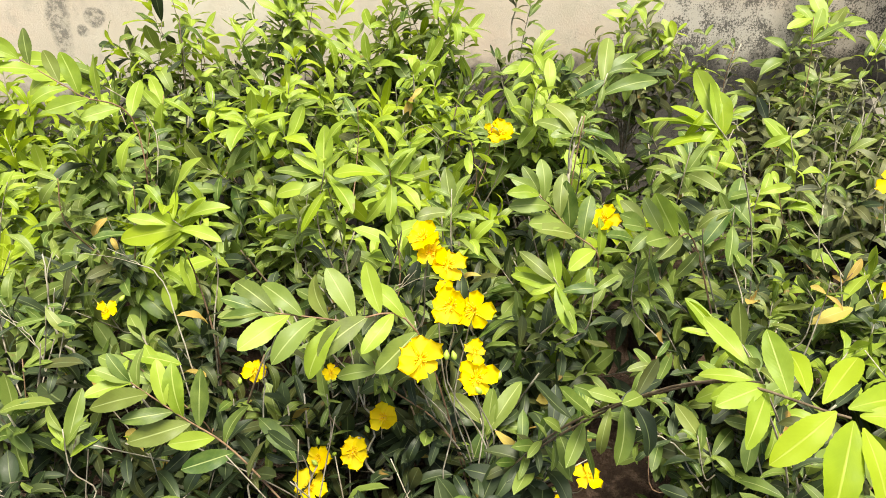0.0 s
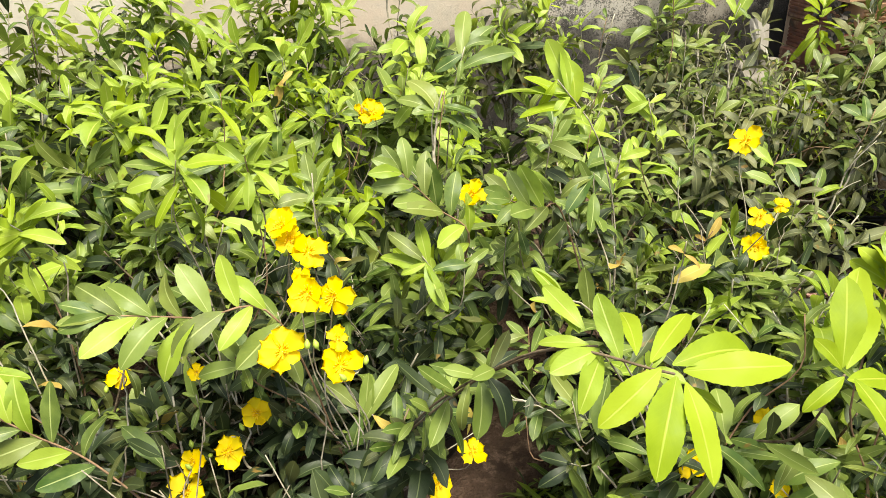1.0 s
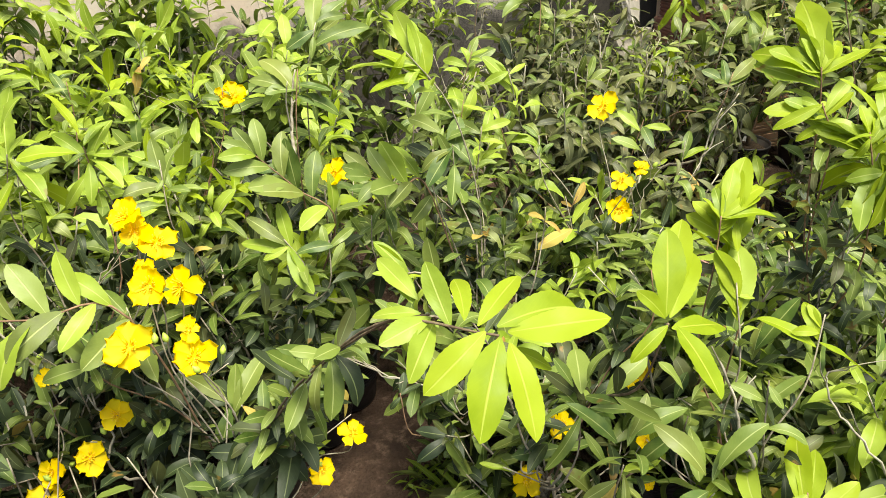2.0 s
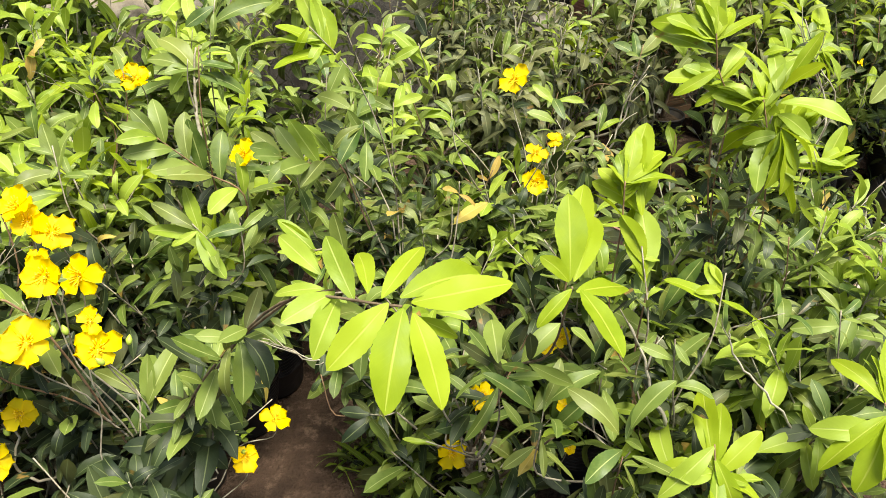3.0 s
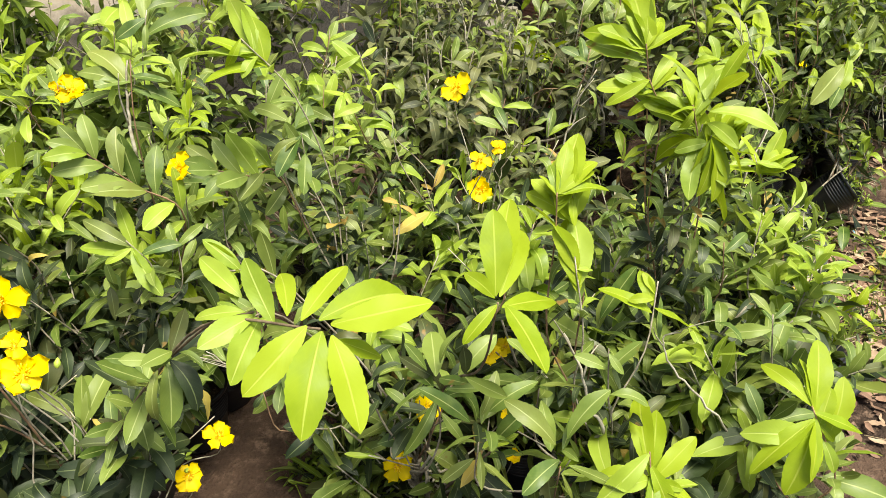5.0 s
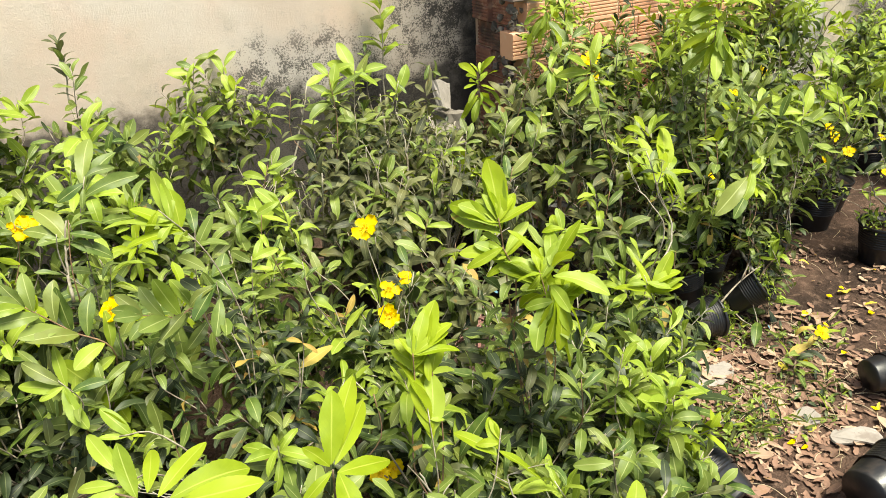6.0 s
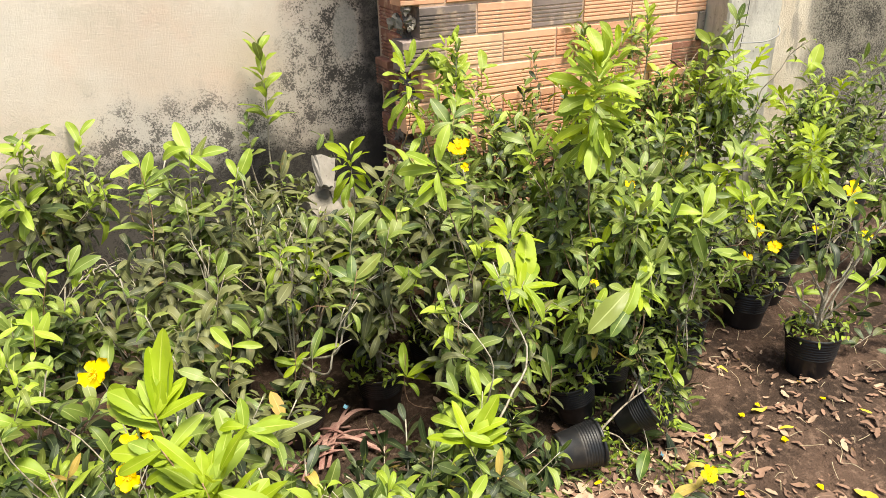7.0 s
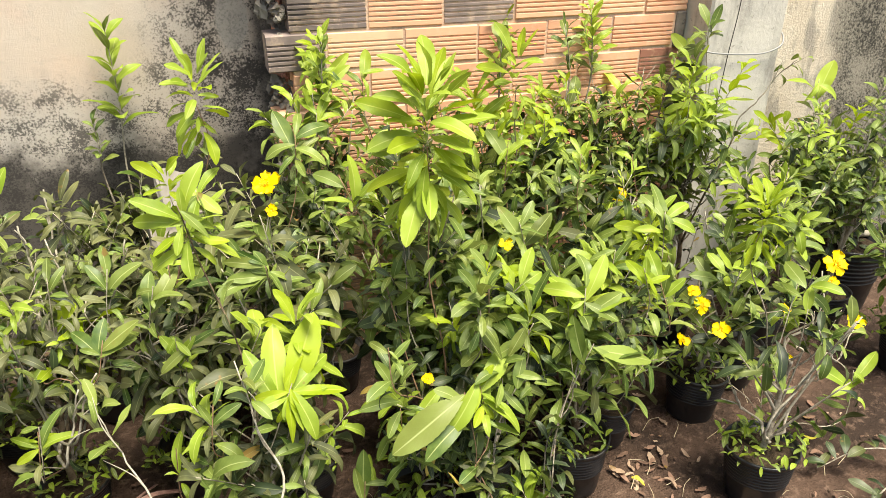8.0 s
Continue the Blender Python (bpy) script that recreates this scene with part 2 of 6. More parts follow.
FALLEN = [leaf_material("fallen_tan", (0.27, 0.175, 0.12), (0.46, 0.325, 0.23), (0.46, 0.34, 0.25), 0.75, 0.1, blotched=0.5),
          leaf_material("fallen_brown", (0.10, 0.058, 0.040), (0.28, 0.165, 0.115), (0.30, 0.19, 0.14), 0.75, 0.1, blotched=0.5),
          leaf_material("fallen_yellow", (0.55, 0.42, 0.03), (0.62, 0.52, 0.06), (0.6, 0.5, 0.1), 0.6, 0.2, blotched=0.3)]

# ---- mesh helpers ----


def mesh_from(name, verts, faces, material, uvs=None, smooth=True):
    me = bpy.data.meshes.new(name)
    me.from_pydata([tuple(v) for v in verts], [], faces)
    if uvs is not None:
        layer = me.uv_layers.new(name="UVMap")
        idx = np.empty(len(me.loops), dtype=np.int32)
        me.loops.foreach_get("vertex_index", idx)
        layer.data.foreach_set("uv", np.asarray(uvs, dtype=np.float32)[idx].ravel())
    if smooth:
        me.polygons.foreach_set("use_smooth", [True] * len(me.polygons))
    me.materials.append(material)
    me.update()
    return me


def part(name, data, parent, label="", at=None, kind=""):
    ob = new(name, data)
    ob.parent = parent
    if at is not None:
        ob.matrix_basis = at
    return tagged(ob, label, kind=kind)


def bm_mesh(name, bm, material, smooth=False):
    me = bpy.data.meshes.new(name)
    bm.normal_update()
    bm.to_mesh(me)
    bm.free()
    me.materials.append(material)
    if smooth:
        me.polygons.foreach_set("use_smooth", [True] * len(me.polygons))
    return me


def box_bm(x0, x1, y0, y1, z0, z1, bevel=0.0):
    bm = bmesh.new()
    bmesh.ops.create_cube(bm, size=1.0, matrix=Matrix.Translation(((x0 + x1) / 2, (y0 + y1) / 2, (z0 + z1) / 2)) @ Matrix.Diagonal((x1 - x0, y1 - y0, z1 - z0, 1)))
    if bevel:
        bmesh.ops.bevel(bm, geom=bm.edges[:], offset=bevel, segments=1, affect="EDGES")
    return bm


def glide(points, steps):
    """A Catmull-Rom line through the points."""
    p = [Vector(q) for q in points]
    p = [p[0] * 2 - p[1], *p, p[-1] * 2 - p[-2]]
    line = []
    for i in range(1, len(p) - 2):
        for k in range(steps):
            t = k / steps
            a, b, c, d = p[i - 1], p[i], p[i + 1], p[i + 2]
            line.append(0.5 * (2 * b + (c - a) * t + (2 * a - 5 * b + 4 * c - d) * t * t + (3 * b - a - 3 * c + d) * t ** 3))
    return line + [p[-2]]


def tube(line, r0, r1, sides=5):
    """Vertices and faces of a tapering round stick along a line."""
    verts, faces = [], []
    n = len(line)
    for i, p in enumerate(line):
        ahead = (line[min(i + 1, n - 1)] - line[max(i - 1, 0)]).normalized()
        a = ahead.cross(Vector((0.31, 0.87, 0.38))).normalized()
        b = ahead.cross(a)
        r = r0 + (r1 - r0) * i / (n - 1)
        for k in range(sides):
            w = 2 * math.pi * k / sides
            verts.append(p + (a * math.cos(w) + b * math.sin(w)) * r)
    for i in range(n - 1):
        for k in range(sides):
            j = (k + 1) % sides
            faces.append((i * sides + k, i * sides + j, (i + 1) * sides + j, (i + 1) * sides + k))
    faces.append(tuple(range(sides))[::-1])
    faces.append(tuple((n - 1) * sides + k for k in range(sides)))
    return verts, faces


def join_tubes(sets):
    verts, faces = [], []
    for v, f in sets:
        o = len(verts)
        verts += v
        faces += [tuple(i + o for i in q) for q in f]
    return verts, faces


# ---- the setting ----


def build_ground():
    rng = random.Random(3)
    near_x = [-1.6 + 0.03 * i for i in range(174)]
    near_y = [-0.8 + 0.03 * i for i in range(106)]
    xs = [-60, -25, -10, -5, -3, -2.2, *near_x, 4.2, 5, 7, 12, 30, 60]
    ys = [-60, -25, -10, -5, -3, -1.8, -1.2, *near_y, 2.6, 3.2, 5, 10, 25, 60]
    verts = []
    for y in ys:
        for x in xs:
            h = 0.0
            if -1.7 < x < 3.7 and -0.9 < y < 2.5:
                h = 0.010 * noise.noise((x * 3, y * 3, 0)) + 0.006 * noise.noise((x * 11, y * 11, 2)) + 0.004 * rng.uniform(-1, 1)
            verts.append((x, y, h - 0.004))
    w = len(xs)
    faces = [(j * w + i, j * w + i + 1, (j + 1) * w + i + 1, (j + 1) * w + i) for j in range(len(ys) - 1) for i in range(w - 1)]
    tagged(new("ground", mesh_from("ground", verts, faces, SOIL)), "bare trodden brown earth with dry patches", "ground", kind="structure")


def plain_wall(name, x0, x1, y, material, label, turn=0.0, z1=2.3, thick=0.15):
    """A plastered wall whose face has slight hollows; the face stands at y."""
    nx, nz = max(4, int((x1 - x0) / 0.05)), 40
    verts, faces = [], []
    for k in range(nz + 1):
        for i in range(nx + 1):
            x, z = x0 + (x1 - x0) * i / nx, -0.05 + (z1 + 0.05) * k / nz
            verts.append((x, y + turn * x + 0.006 * noise.noise((x * 4, z * 4, 5)) + 0.003 * noise.noise((x * 14, z * 14, 9)), z))
    for k in range(nz):
        for i in range(nx):
            a = k * (nx + 1) + i
            faces.append((a, a + 1, a + nx + 2, a + nx + 1))
    o = len(verts)
    verts += [(x0, y + turn * x0 + thick, -0.05), (x1, y + turn * x1 + thick, -0.05), (x1, y + turn * x1 + thick, z1), (x0, y + turn * x0 + thick, z1)]
    tl, tr, br = nz * (nx + 1), nz * (nx + 1) + nx, nx
    faces += [(o + 1, o, o + 3, o + 2), (0, tl, o + 3, o), (br, o + 1, o + 2, tr), tuple(range(tl, tr + 1)) + (o + 2, o + 3)]
    return tagged(new(name, mesh_from(name, verts, faces, material)), label, "wall", kind="structure")


build_ground()
# the plastered wall turns a little away from the brick panel
plain_wall("wall_west", -6.0, 1.83, 2.205, PLASTER, "cream plastered garden wall blackened by speckled mould", 0.072)
plain_wall("wall_east", 3.06, 8.0, 1.96, PLASTER_RIGHT, "weathered plaster wall with grey mould stains")
column = tagged(new("column", bm_mesh("column", box_bm(2.83, 3.065, 1.885, 2.20, -0.05, 2.3, 0.006), CONCRETE)), "pale grey concrete wall column with a crack", "column", kind="structure")
crack = tube(glide([(2.905, 1.884, 1.2), (2.903, 1.884, 0.95), (2.912, 1.884, 0.88), (2.900, 1.884, 0.74), (2.893, 1.884, 0.62)], 6), 0.0012, 0.0010, 4)
part("crack", mesh_from("crack", *crack, Mat("crack").set((0.05, 0.045, 0.04), 0.9)), column, "dark hairline crack")
cable = tube(glide([(2.824, 1.94, 0.765), (2.826, 1.874, 0.762), (2.90, 1.872, 0.752), (3.0, 1.872, 0.748), (3.055, 1.873, 0.765), (3.075, 1.90, 0.79), (3.078, 1.95, 0.80)], 6), 0.0022, 0.0022, 6)
tagged(new("tie_wire", mesh_from("tie_wire", *cable, WIRE)), "grey wire tied round the concrete column", "wire")

# ---- leaves: a handful of shapes, each in every age ----
AGES = ("old_shaded", "mid", "young", "lime", "sere", "dull")


def leaf_form(seed, rows, cols, width, arch, fold, teeth=0.0, wave=0.02):
    """An elliptical leaf one unit long, broadest past its middle, that arches from its stalk at the origin along +y, upper side +z."""
    rng = random.Random(seed)
    twist, sway = rng.uniform(-0.6, 0.6), rng.uniform(-0.10, 0.10)
    left, right = rng.uniform(0.9, 1.06), rng.uniform(0.9, 1.06)
    verts, uvs, faces = [], [], []
    y = z = 0.0
    for i in range(rows + 1):
        s = i / rows
        half = width * 0.5 * (s ** 0.95) * ((1 - s) ** 0.68) * 3.03 + 0.012 * (1 - s)
        if teeth and i % 2 and 0 < i < rows:
            half *= 1 - teeth
        if i:
            turn = arch * (1.6 * (s - 0.5 / rows) - 0.25)
            y, z = y + math.cos(turn) / rows, z - math.sin(turn) / rows
        for k in range(cols + 1):
            u = k / cols * 2 - 1
            x = u * half * (left if u < 0 else right)
            rise = fold * abs(x) + wave * math.sin(s * 11 + seed * 1.7 + (2.1 if u < 0 else 0.0)) * abs(u) * (half / (width * 0.5))
            verts.append((x * math.cos(twist * s) + sway * s * s, y, z + rise + x * math.sin(twist * s)))
            uvs.append((u * 0.5 + 0.5, s))
    for i in range(rows):
        for k in range(cols):
            a = i * (cols + 1) + k
            faces.append((a, a + 1, a + cols + 2, a + cols + 1))
    return np.array(verts), faces, np.array(uvs)


FORMS = [leaf_form(i, 7, 2, w, b, f, 0.0, v) for i, (w, b, f, v) in enumerate([(0.35, 0.25, 0.20, 0.02), (0.31, 0.8, 0.30, 0.03), (0.38, 0.45, 0.14, 0.025), (0.33, -0.25, 0.36, 0.02), (0.30, 1.35, 0.40, 0.035), (0.34, 0.6, 0.50, 0.03)])]
FINE = [leaf_form(20 + i, 24, 4, w, b, f, 0.045, 0.018) for i, (w, b, f) in enumerate([(0.37, 0.20, 0.16), (0.34, 0.50, 0.22), (0.40, 0.32, 0.12), (0.35, 0.75, 0.24)])]
LEAF_MESH = {(a, i): mesh_from("leaf_" + a, v, f, LEAF[a], uv) for a in AGES for i, (v, f, uv) in enumerate(FORMS)}
FINE_MESH = {(a, i): mesh_from("broad_leaf_" + a, v, f, LEAF[a], uv) for a in AGES for i, (v, f, uv) in enumerate(FINE)}


def leaf_pose(base, way, length, top):
    """A leaf from base along way, its upper side turned to top."""
    y = Vector(way).normalized()
    x = y.cross(Vector(top))
    if x.length < 1e-4:
        x = y.cross(Vector((1, 0.2, 0)))
    x.normalize()
    z = x.cross(y)
    m = Matrix((x, y, z)).transposed().to_4x4() @ Matrix.Scale(length, 4)
    m.translation = base
    return m


def joined_leaves(name, poses):
    """Many leaves in one mesh, for foliage too thick to pick apart."""
    verts, faces, uvs, mats = [], [], [], []
    o = 0
    for m, age, form in poses:
        v, f, uv = FORMS[form]
        a = np.array(m)
        verts.append(v @ a[:3, :3].T + a[:3, 3])
        faces += [tuple(i + o for i in q) for q in f]
        uvs.append(uv)
        mats += [AGES.index(age)] * len(f)
        o += len(v)
    me = mesh_from(name, np.concatenate(verts).tolist(), faces, LEAF["old_shaded"], np.concatenate(uvs))
    for a in AGES[1:]:
        me.materials.append(LEAF[a])
    me.polygons.foreach_set("material_index", mats)
    return me


# ---- nursery pots ----


def pot_mesh(name, r=0.080, h=0.145, rim=False):
    """A black nursery pot: tapered, ringed under its rim, hollow, with a floor."""
    prof = [(0.0, 0.0), (r * 0.74, 0.0), (r * 0.76, 0.006)]
    for i in range(7):
        z = h * (0.46 + 0.062 * i)
        rr = r * (0.76 + 0.22 * z / h)
        prof += [(rr, z), (rr + 0.0022, z + h * 0.02), (rr + 0.0022, z + h * 0.035), (rr, z + h * 0.05)]
    prof += [(r * 0.98, h * 0.93), (r * 0.95, h * 0.93), (r * 0.74, 0.010), (0.0, 0.010)]
    if rim:
        prof = [(r * 0.955, h * 0.925), (r * 1.03, h * 0.93), (r * 1.035, h * 0.995), (r * 1.02, h), (r * 0.975, h), (r * 0.955, h * 0.925)]
    sides, verts, faces = 28, [], []
    for rr, z in prof:
        for k in range(sides):
            w = 2 * math.pi * k / sides
            dent = 1 + 0.02 * math.sin(2 * w + 1.0)
            verts.append((rr * math.cos(w) * dent, rr * math.sin(w) / dent, z))
    for i in range(len(prof) - 1):
        for k in range(sides):
            j = (k + 1) % sides
            faces.append((i * sides + k, i * sides + j, (i + 1) * sides + j, (i + 1) * sides + k))
    return mesh_from(name, verts, faces, POT)


def soil_mesh(r=0.075):
    rng = random.Random(5)
    verts, faces = [(0, 0, 0.012)], []
    for i in range(1, 6):
        for k in range(16):
            w = 2 * math.pi * k / 16
            verts.append((r * i / 5 * math.cos(w), r * i / 5 * math.sin(w), 0.012 - 0.012 * (i / 5) ** 2 + rng.uniform(-0.004, 0.004)))
    faces += [(0, 1 + k, 1 + (k + 1) % 16) for k in range(16)]
    for i in range(4):
        for k in range(16):
            a, b = 1 + i * 16 + k, 1 + i * 16 + (k + 1) % 16
            faces.append((a, a + 16, b + 16, b))
    return mesh_from("potting_soil", verts, faces, POT_SOIL)


def weed_mesh(seed):
    """A tuft of small weeds: round leaflets and grass blades."""
    rng = random.Random(seed)
    poses = []
    for _ in range(110):
        w, r = rng.uniform(0, 6.283), 0.085 * math.sqrt(rng.random())
        base = Vector((r * math.cos(w), r * math.sin(w), rng.uniform(0.0, 0.035)))
        way = Vector((rng.uniform(-1, 1), rng.uniform(-1, 1), rng.uniform(0.2, 1.4)))
        poses.append((leaf_pose(base, way, rng.uniform(0.012, 0.034), (0, 0, 1)), rng.choice(("mid", "young", "mid", "young")), rng.randrange(6)))
    return joined_leaves("weed_tuft", poses)


POT_MESH, RIM_MESH, SOIL_MESH = pot_mesh("pot"), pot_mesh("rim", rim=True), soil_mesh()
WEEDS = [weed_mesh(s) for s in range(4)]

# ---- shrubs ----
SHRUBS = []
CAP = [4040]
CLEAR = []
OPEN_SIDE = Vector((-0.08, -0.82, 0.56)).normalized()


class Shrub:
    def __init__(self, x, y, high, near, lean=(0, 0), weeds=False, lying=None, spread=0.185, full=1.0, pot=0.80, bare=None):
        self.x, self.y, self.high, self.near, self.spread = x, y, high, near, spread
        self.rng = random.Random(int(x * 1000) * 31 + int(y * 1000))
        r = self.rng
        self.ob = new("potted_shrub")
        self.flush = r.uniform(0.15, 0.75) + (0.50 if x < 0.4 and y > 1.2 else 0.12 if x > 1.75 and y > 1.3 else 0.0) - (0.35 if 0.75 < x < 1.7 and y > 1.1 else 0.0) - (0.45 if x < 0.5 and y < 0.95 else 0.0)
        self.small = 0.98 if x < 0.5 and y < 0.95 else 0.96 if x < 0.75 and y < 1.2 else 1.14 if x < 0.6 else 0.86 if x > 1.75 and y > 1.6 else 1.12 if 0.75 < x < 1.75 and y > 1.3 else 1.0
        self.bare = bare
        self.thin = 0.75 < x < 1.75 and y > 1.15
        self.full = full * (0.62 if x > 2.5 and y < 1.5 else 0.72 if 0.75 < x < 1.72 and y > 1.15 else 1.15 if x > 0.75 and y < 1.15 else 1.25 if y > 1.5 and x < 0.7 else 0.95)
        self.wood = PALE if r.random() < 0.6 else BARK_GREY
        self.ob.location = (x, y, 0)
        self.leaves, self.broad, self.twigs, self.blooms, self.ends = [], [], [], [], []
        seat = lying or pose(0, 0, 0, r.uniform(-2, 2), r.uniform(-2, 2), r.uniform(0, 360))
        self.seat = seat
        self.state = 'toppled' if lying else ('tall' if high > 0.6 else ('low' if high < 0.42 else 'bushy'))
        seat = seat @ Matrix.Scale(pot, 4)
        body = part("pot", POT_MESH, self.ob, "black plastic ringed nursery pot", seat)
        part("rim", RIM_MESH, body)
        part("soil", SOIL_MESH, self.ob, "", seat @ pose(0, 0, 0.118))
        if weeds:
            part("weed_tuft", WEEDS[r.randrange(4)], self.ob, "tuft of small green weeds", seat @ pose(0, 0, 0.125) @ Matrix.Scale(r.uniform(1.0, 1.5), 4), kind="stuff")
        foot = seat @ Vector((0, 0, 0.11))
        k = high * 0.62
        self.line = glide([foot, (lean[0] * 0.3 + foot.x * 0.6 + r.uniform(-0.015, 0.015), lean[1] * 0.3 + foot.y * 0.6 + r.uniform(-0.015, 0.015), max(k * 0.5, foot.z + 0.05)),
                           (lean[0] * 0.7 + r.uniform(-0.02, 0.02), lean[1] * 0.7 + r.uniform(-0.02, 0.02), max(k * 0.8, foot.z + 0.08)), (lean[0] + r.uniform(-0.02, 0.02), lean[1] + r.uniform(-0.02, 0.02), max(k, foot.z + 0.11))], 5)
        v, f = tube(self.line, *((0.003, 0.0015) if lying else (0.0075, 0.004)), 7)
        part("trunk", mesh_from("trunk", v, f, BARK_GREY if r.random() < 0.6 else BARK), self.ob)

        for _ in range(0 if lying else 5):
            w = r.uniform(0, 6.283)
            a = self.line[r.randrange(2, 8)]
            h = max(high * r.uniform(0.6, 0.92), a.z + 0.06)
            limb = glide([a, a + Vector((0.035 * math.cos(w), 0.035 * math.sin(w), (h - a.z) * 0.35)), (a.x * 0.5 + lean[0] + 0.11 * math.cos(w), a.y * 0.5 + lean[1] + 0.11 * math.sin(w), h)], 5)
            part("limb", mesh_from("limb", *tube(limb, 0.0036, 0.0012, 6), r.choice((BARK_GREY, PALE, PALE, BARK))), self.ob)
            self.ends.append((limb[-1], limb[-1] - limb[-4]))

    def local(self, p):
        return Vector(p) - Vector((self.x, self.y, 0))

    def fork(self, z):
        """A place on the trunk below z to branch from."""
        below = [p for p in self.line[3:] if p.z < z - 0.03] or [self.line[3]]
        return below[min(len(below) - 1, int(len(below) * self.rng.uniform(0.5, 1.0)))]

    def branch(self, tip, back, shown=False, r0=0.0020):
        """A crooked branch from the trunk to the tip, arriving from the side that back names."""
        r = self.rng
        root = self.fork(tip.z + min(0, back.z))
        mid = tip + back
        if (mid - root).length < 0.03:
            way = glide([root, tip], 5)
        else:
            def off(k):
                return Vector((r.uniform(-k, k), r.uniform(-k, k), r.uniform(-k, k) * 0.5))
            way = glide([root, root.lerp(mid, 0.33) + off(0.022), root.lerp(mid, 0.66) + off(0.022), mid, tip], 4)
        t = tube(way, r0, 0.0008, 5)
        if shown:
            t = tube(way, r0 * 0.75, 0.0008, 5)
            part("branch", mesh_from("branch", *t, BARK_RED if r.random() < 0.4 else BARK_GREY), self.ob)
            for k in range(4, len(way) - 5, 2):
                # leaves lower on the branch take the colour with shade painted in
                self.sprig(way[k] + Vector((r.uniform(-0.015, 0.015), r.uniform(-0.02, 0.01), 0.01)), way[k + 1] - way[k - 1], 5, 0.05, "mid" if way[k].z > 0.58 else "old_shaded", 0.07)
        else:
            self.twigs.append(t)

    def sprig(self, tip, up, count, size, age, span=0.10, hang=0.5):
        """Leaves set by turns along the end of a twig, wide at its foot and closing towards its tip, their faces to the sky."""
        r = self.rng
        up = up.normalized()
        side = up.cross(Vector((0.2, 0.9, 0.3))).normalized()
        over = up.cross(side)
        start = r.uniform(0, 6.28)
        for i in range(count):
            s = (i + 0.5) / count
            w = start + i * 2.4 + r.uniform(-0.4, 0.4)
            out = side * math.cos(w) + over * math.sin(w)
            tilt = radians(72 - 42 * s * s + r.uniform(-20, 20))
            way = up * math.cos(tilt) + out * math.sin(tilt)
            top = up * math.sin(tilt) - out * math.cos(tilt) + Vector((r.uniform(-0.4, 0.4), r.uniform(-0.5, 0.3), 0.25 if self.thin else 0.6))
            way.z -= r.uniform(0.0, hang) * (1 - s)
            base = tip - up * span * (1 - s) + out * 0.002
            a = age
            if age == "mid" and r.random() < 0.22:
                a = "old_shaded"
            elif age == "old_shaded" and r.random() < (0.08 if self.x < 0.4 and self.y < 1.2 else 0.25):
                a = "mid"
            elif age == "young" and s < 0.45:
                a = "mid"
            elif age == "lime" and s < 0.3:
                a = "young"
            if self.thin and a in ("old_shaded", "mid") and r.random() < 0.58:
                a = "dull"
            if age == "old_shaded" and r.random() < 0.02:
                a = "sere"
            self.leaves.append((leaf_pose(base, way, size * r.triangular(0.42, 1.22, 0.9) * (1.0 if s < 0.8 else 0.75), top) @ Matrix.Diagonal((r.uniform(0.60, 0.98) if self.thin else r.uniform(0.66, 1.08), 1, 1, 1)), a, r.choice((1, 2, 4, 4, 5)) if self.thin else r.randrange(6)))

    def fill(self):
        """Leafy shoots on crooked twigs, thick at the top and bare towards the pot."""
        r = self.rng
        for tip, up in self.ends:
            # low limb ends get the leaf darkened for shade
            self.sprig(tip, up, 10, 0.066, 'mid' if tip.z > 0.4 else 'old_shaded', 0.11)
        tall = self.high > 0.6
        n = int(r.randrange(20, 24) * self.full * (1.3 if tall else 1.0))
        foot = self.high * (self.bare or (0.50 if self.thin else 0.27 if self.x > 1.5 and self.y < 1.5 else 0.44 if tall else 0.38))
        c = self.line[-1]
        for i in range(n):
            w, q = r.uniform(0, 6.283), math.sqrt(r.random())
            top = self.high * (1.04 - 0.30 * q * q) * r.uniform(0.88, 1.04)
            z = foot + (top - foot) * (r.random() ** 0.48)
            rel = z / self.high
            lean = Vector((c.x, c.y, 0)) * min(1, rel)
            tip = Vector((q * self.spread * math.cos(w), q * self.spread * math.sin(w), z)) + lean
            up = Vector((math.cos(w) * q * 1.0, math.sin(w) * q * 1.0, 0.50 + 0.6 * rel)) + Vector((r.uniform(-0.4, 0.4), r.uniform(-0.4, 0.4), 0))
            # below deep, and in the front rows, inner shade is painted by darker leaves
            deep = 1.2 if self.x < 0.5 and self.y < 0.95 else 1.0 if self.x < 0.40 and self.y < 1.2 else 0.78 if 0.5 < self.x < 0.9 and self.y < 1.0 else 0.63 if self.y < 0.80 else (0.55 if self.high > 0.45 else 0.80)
            age = "old_shaded" if rel < deep else ("young" if rel > 0.74 and r.random() < self.flush else "mid")
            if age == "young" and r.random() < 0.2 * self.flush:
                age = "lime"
            if age == "old_shaded" and r.random() < (0.0 if self.small == 0.98 else 0.2 if self.x < 0.40 and self.y < 1.2 else 0.3):
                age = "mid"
            span = r.uniform(0.08, 0.19) * (0.7 if self.high < 0.36 else 1.0)
            self.branch(tip, -up.normalized() * span, False, 0.0024)
            low = rel < 0.5
            count = (r.randrange(2, 5) if self.thin else r.randrange(6, 10)) if low else r.randrange(10, 14) + int(span * 36)
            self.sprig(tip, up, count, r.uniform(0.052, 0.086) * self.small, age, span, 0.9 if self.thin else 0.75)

    def crowds(self, m):
        """Whether a leaf would press against a flower or an open shoot on its light side."""
        p = m @ Vector((0, 0.5, 0)) + Vector((self.x, self.y, 0))
        for c, wide, far in CLEAR:
            d = p - c
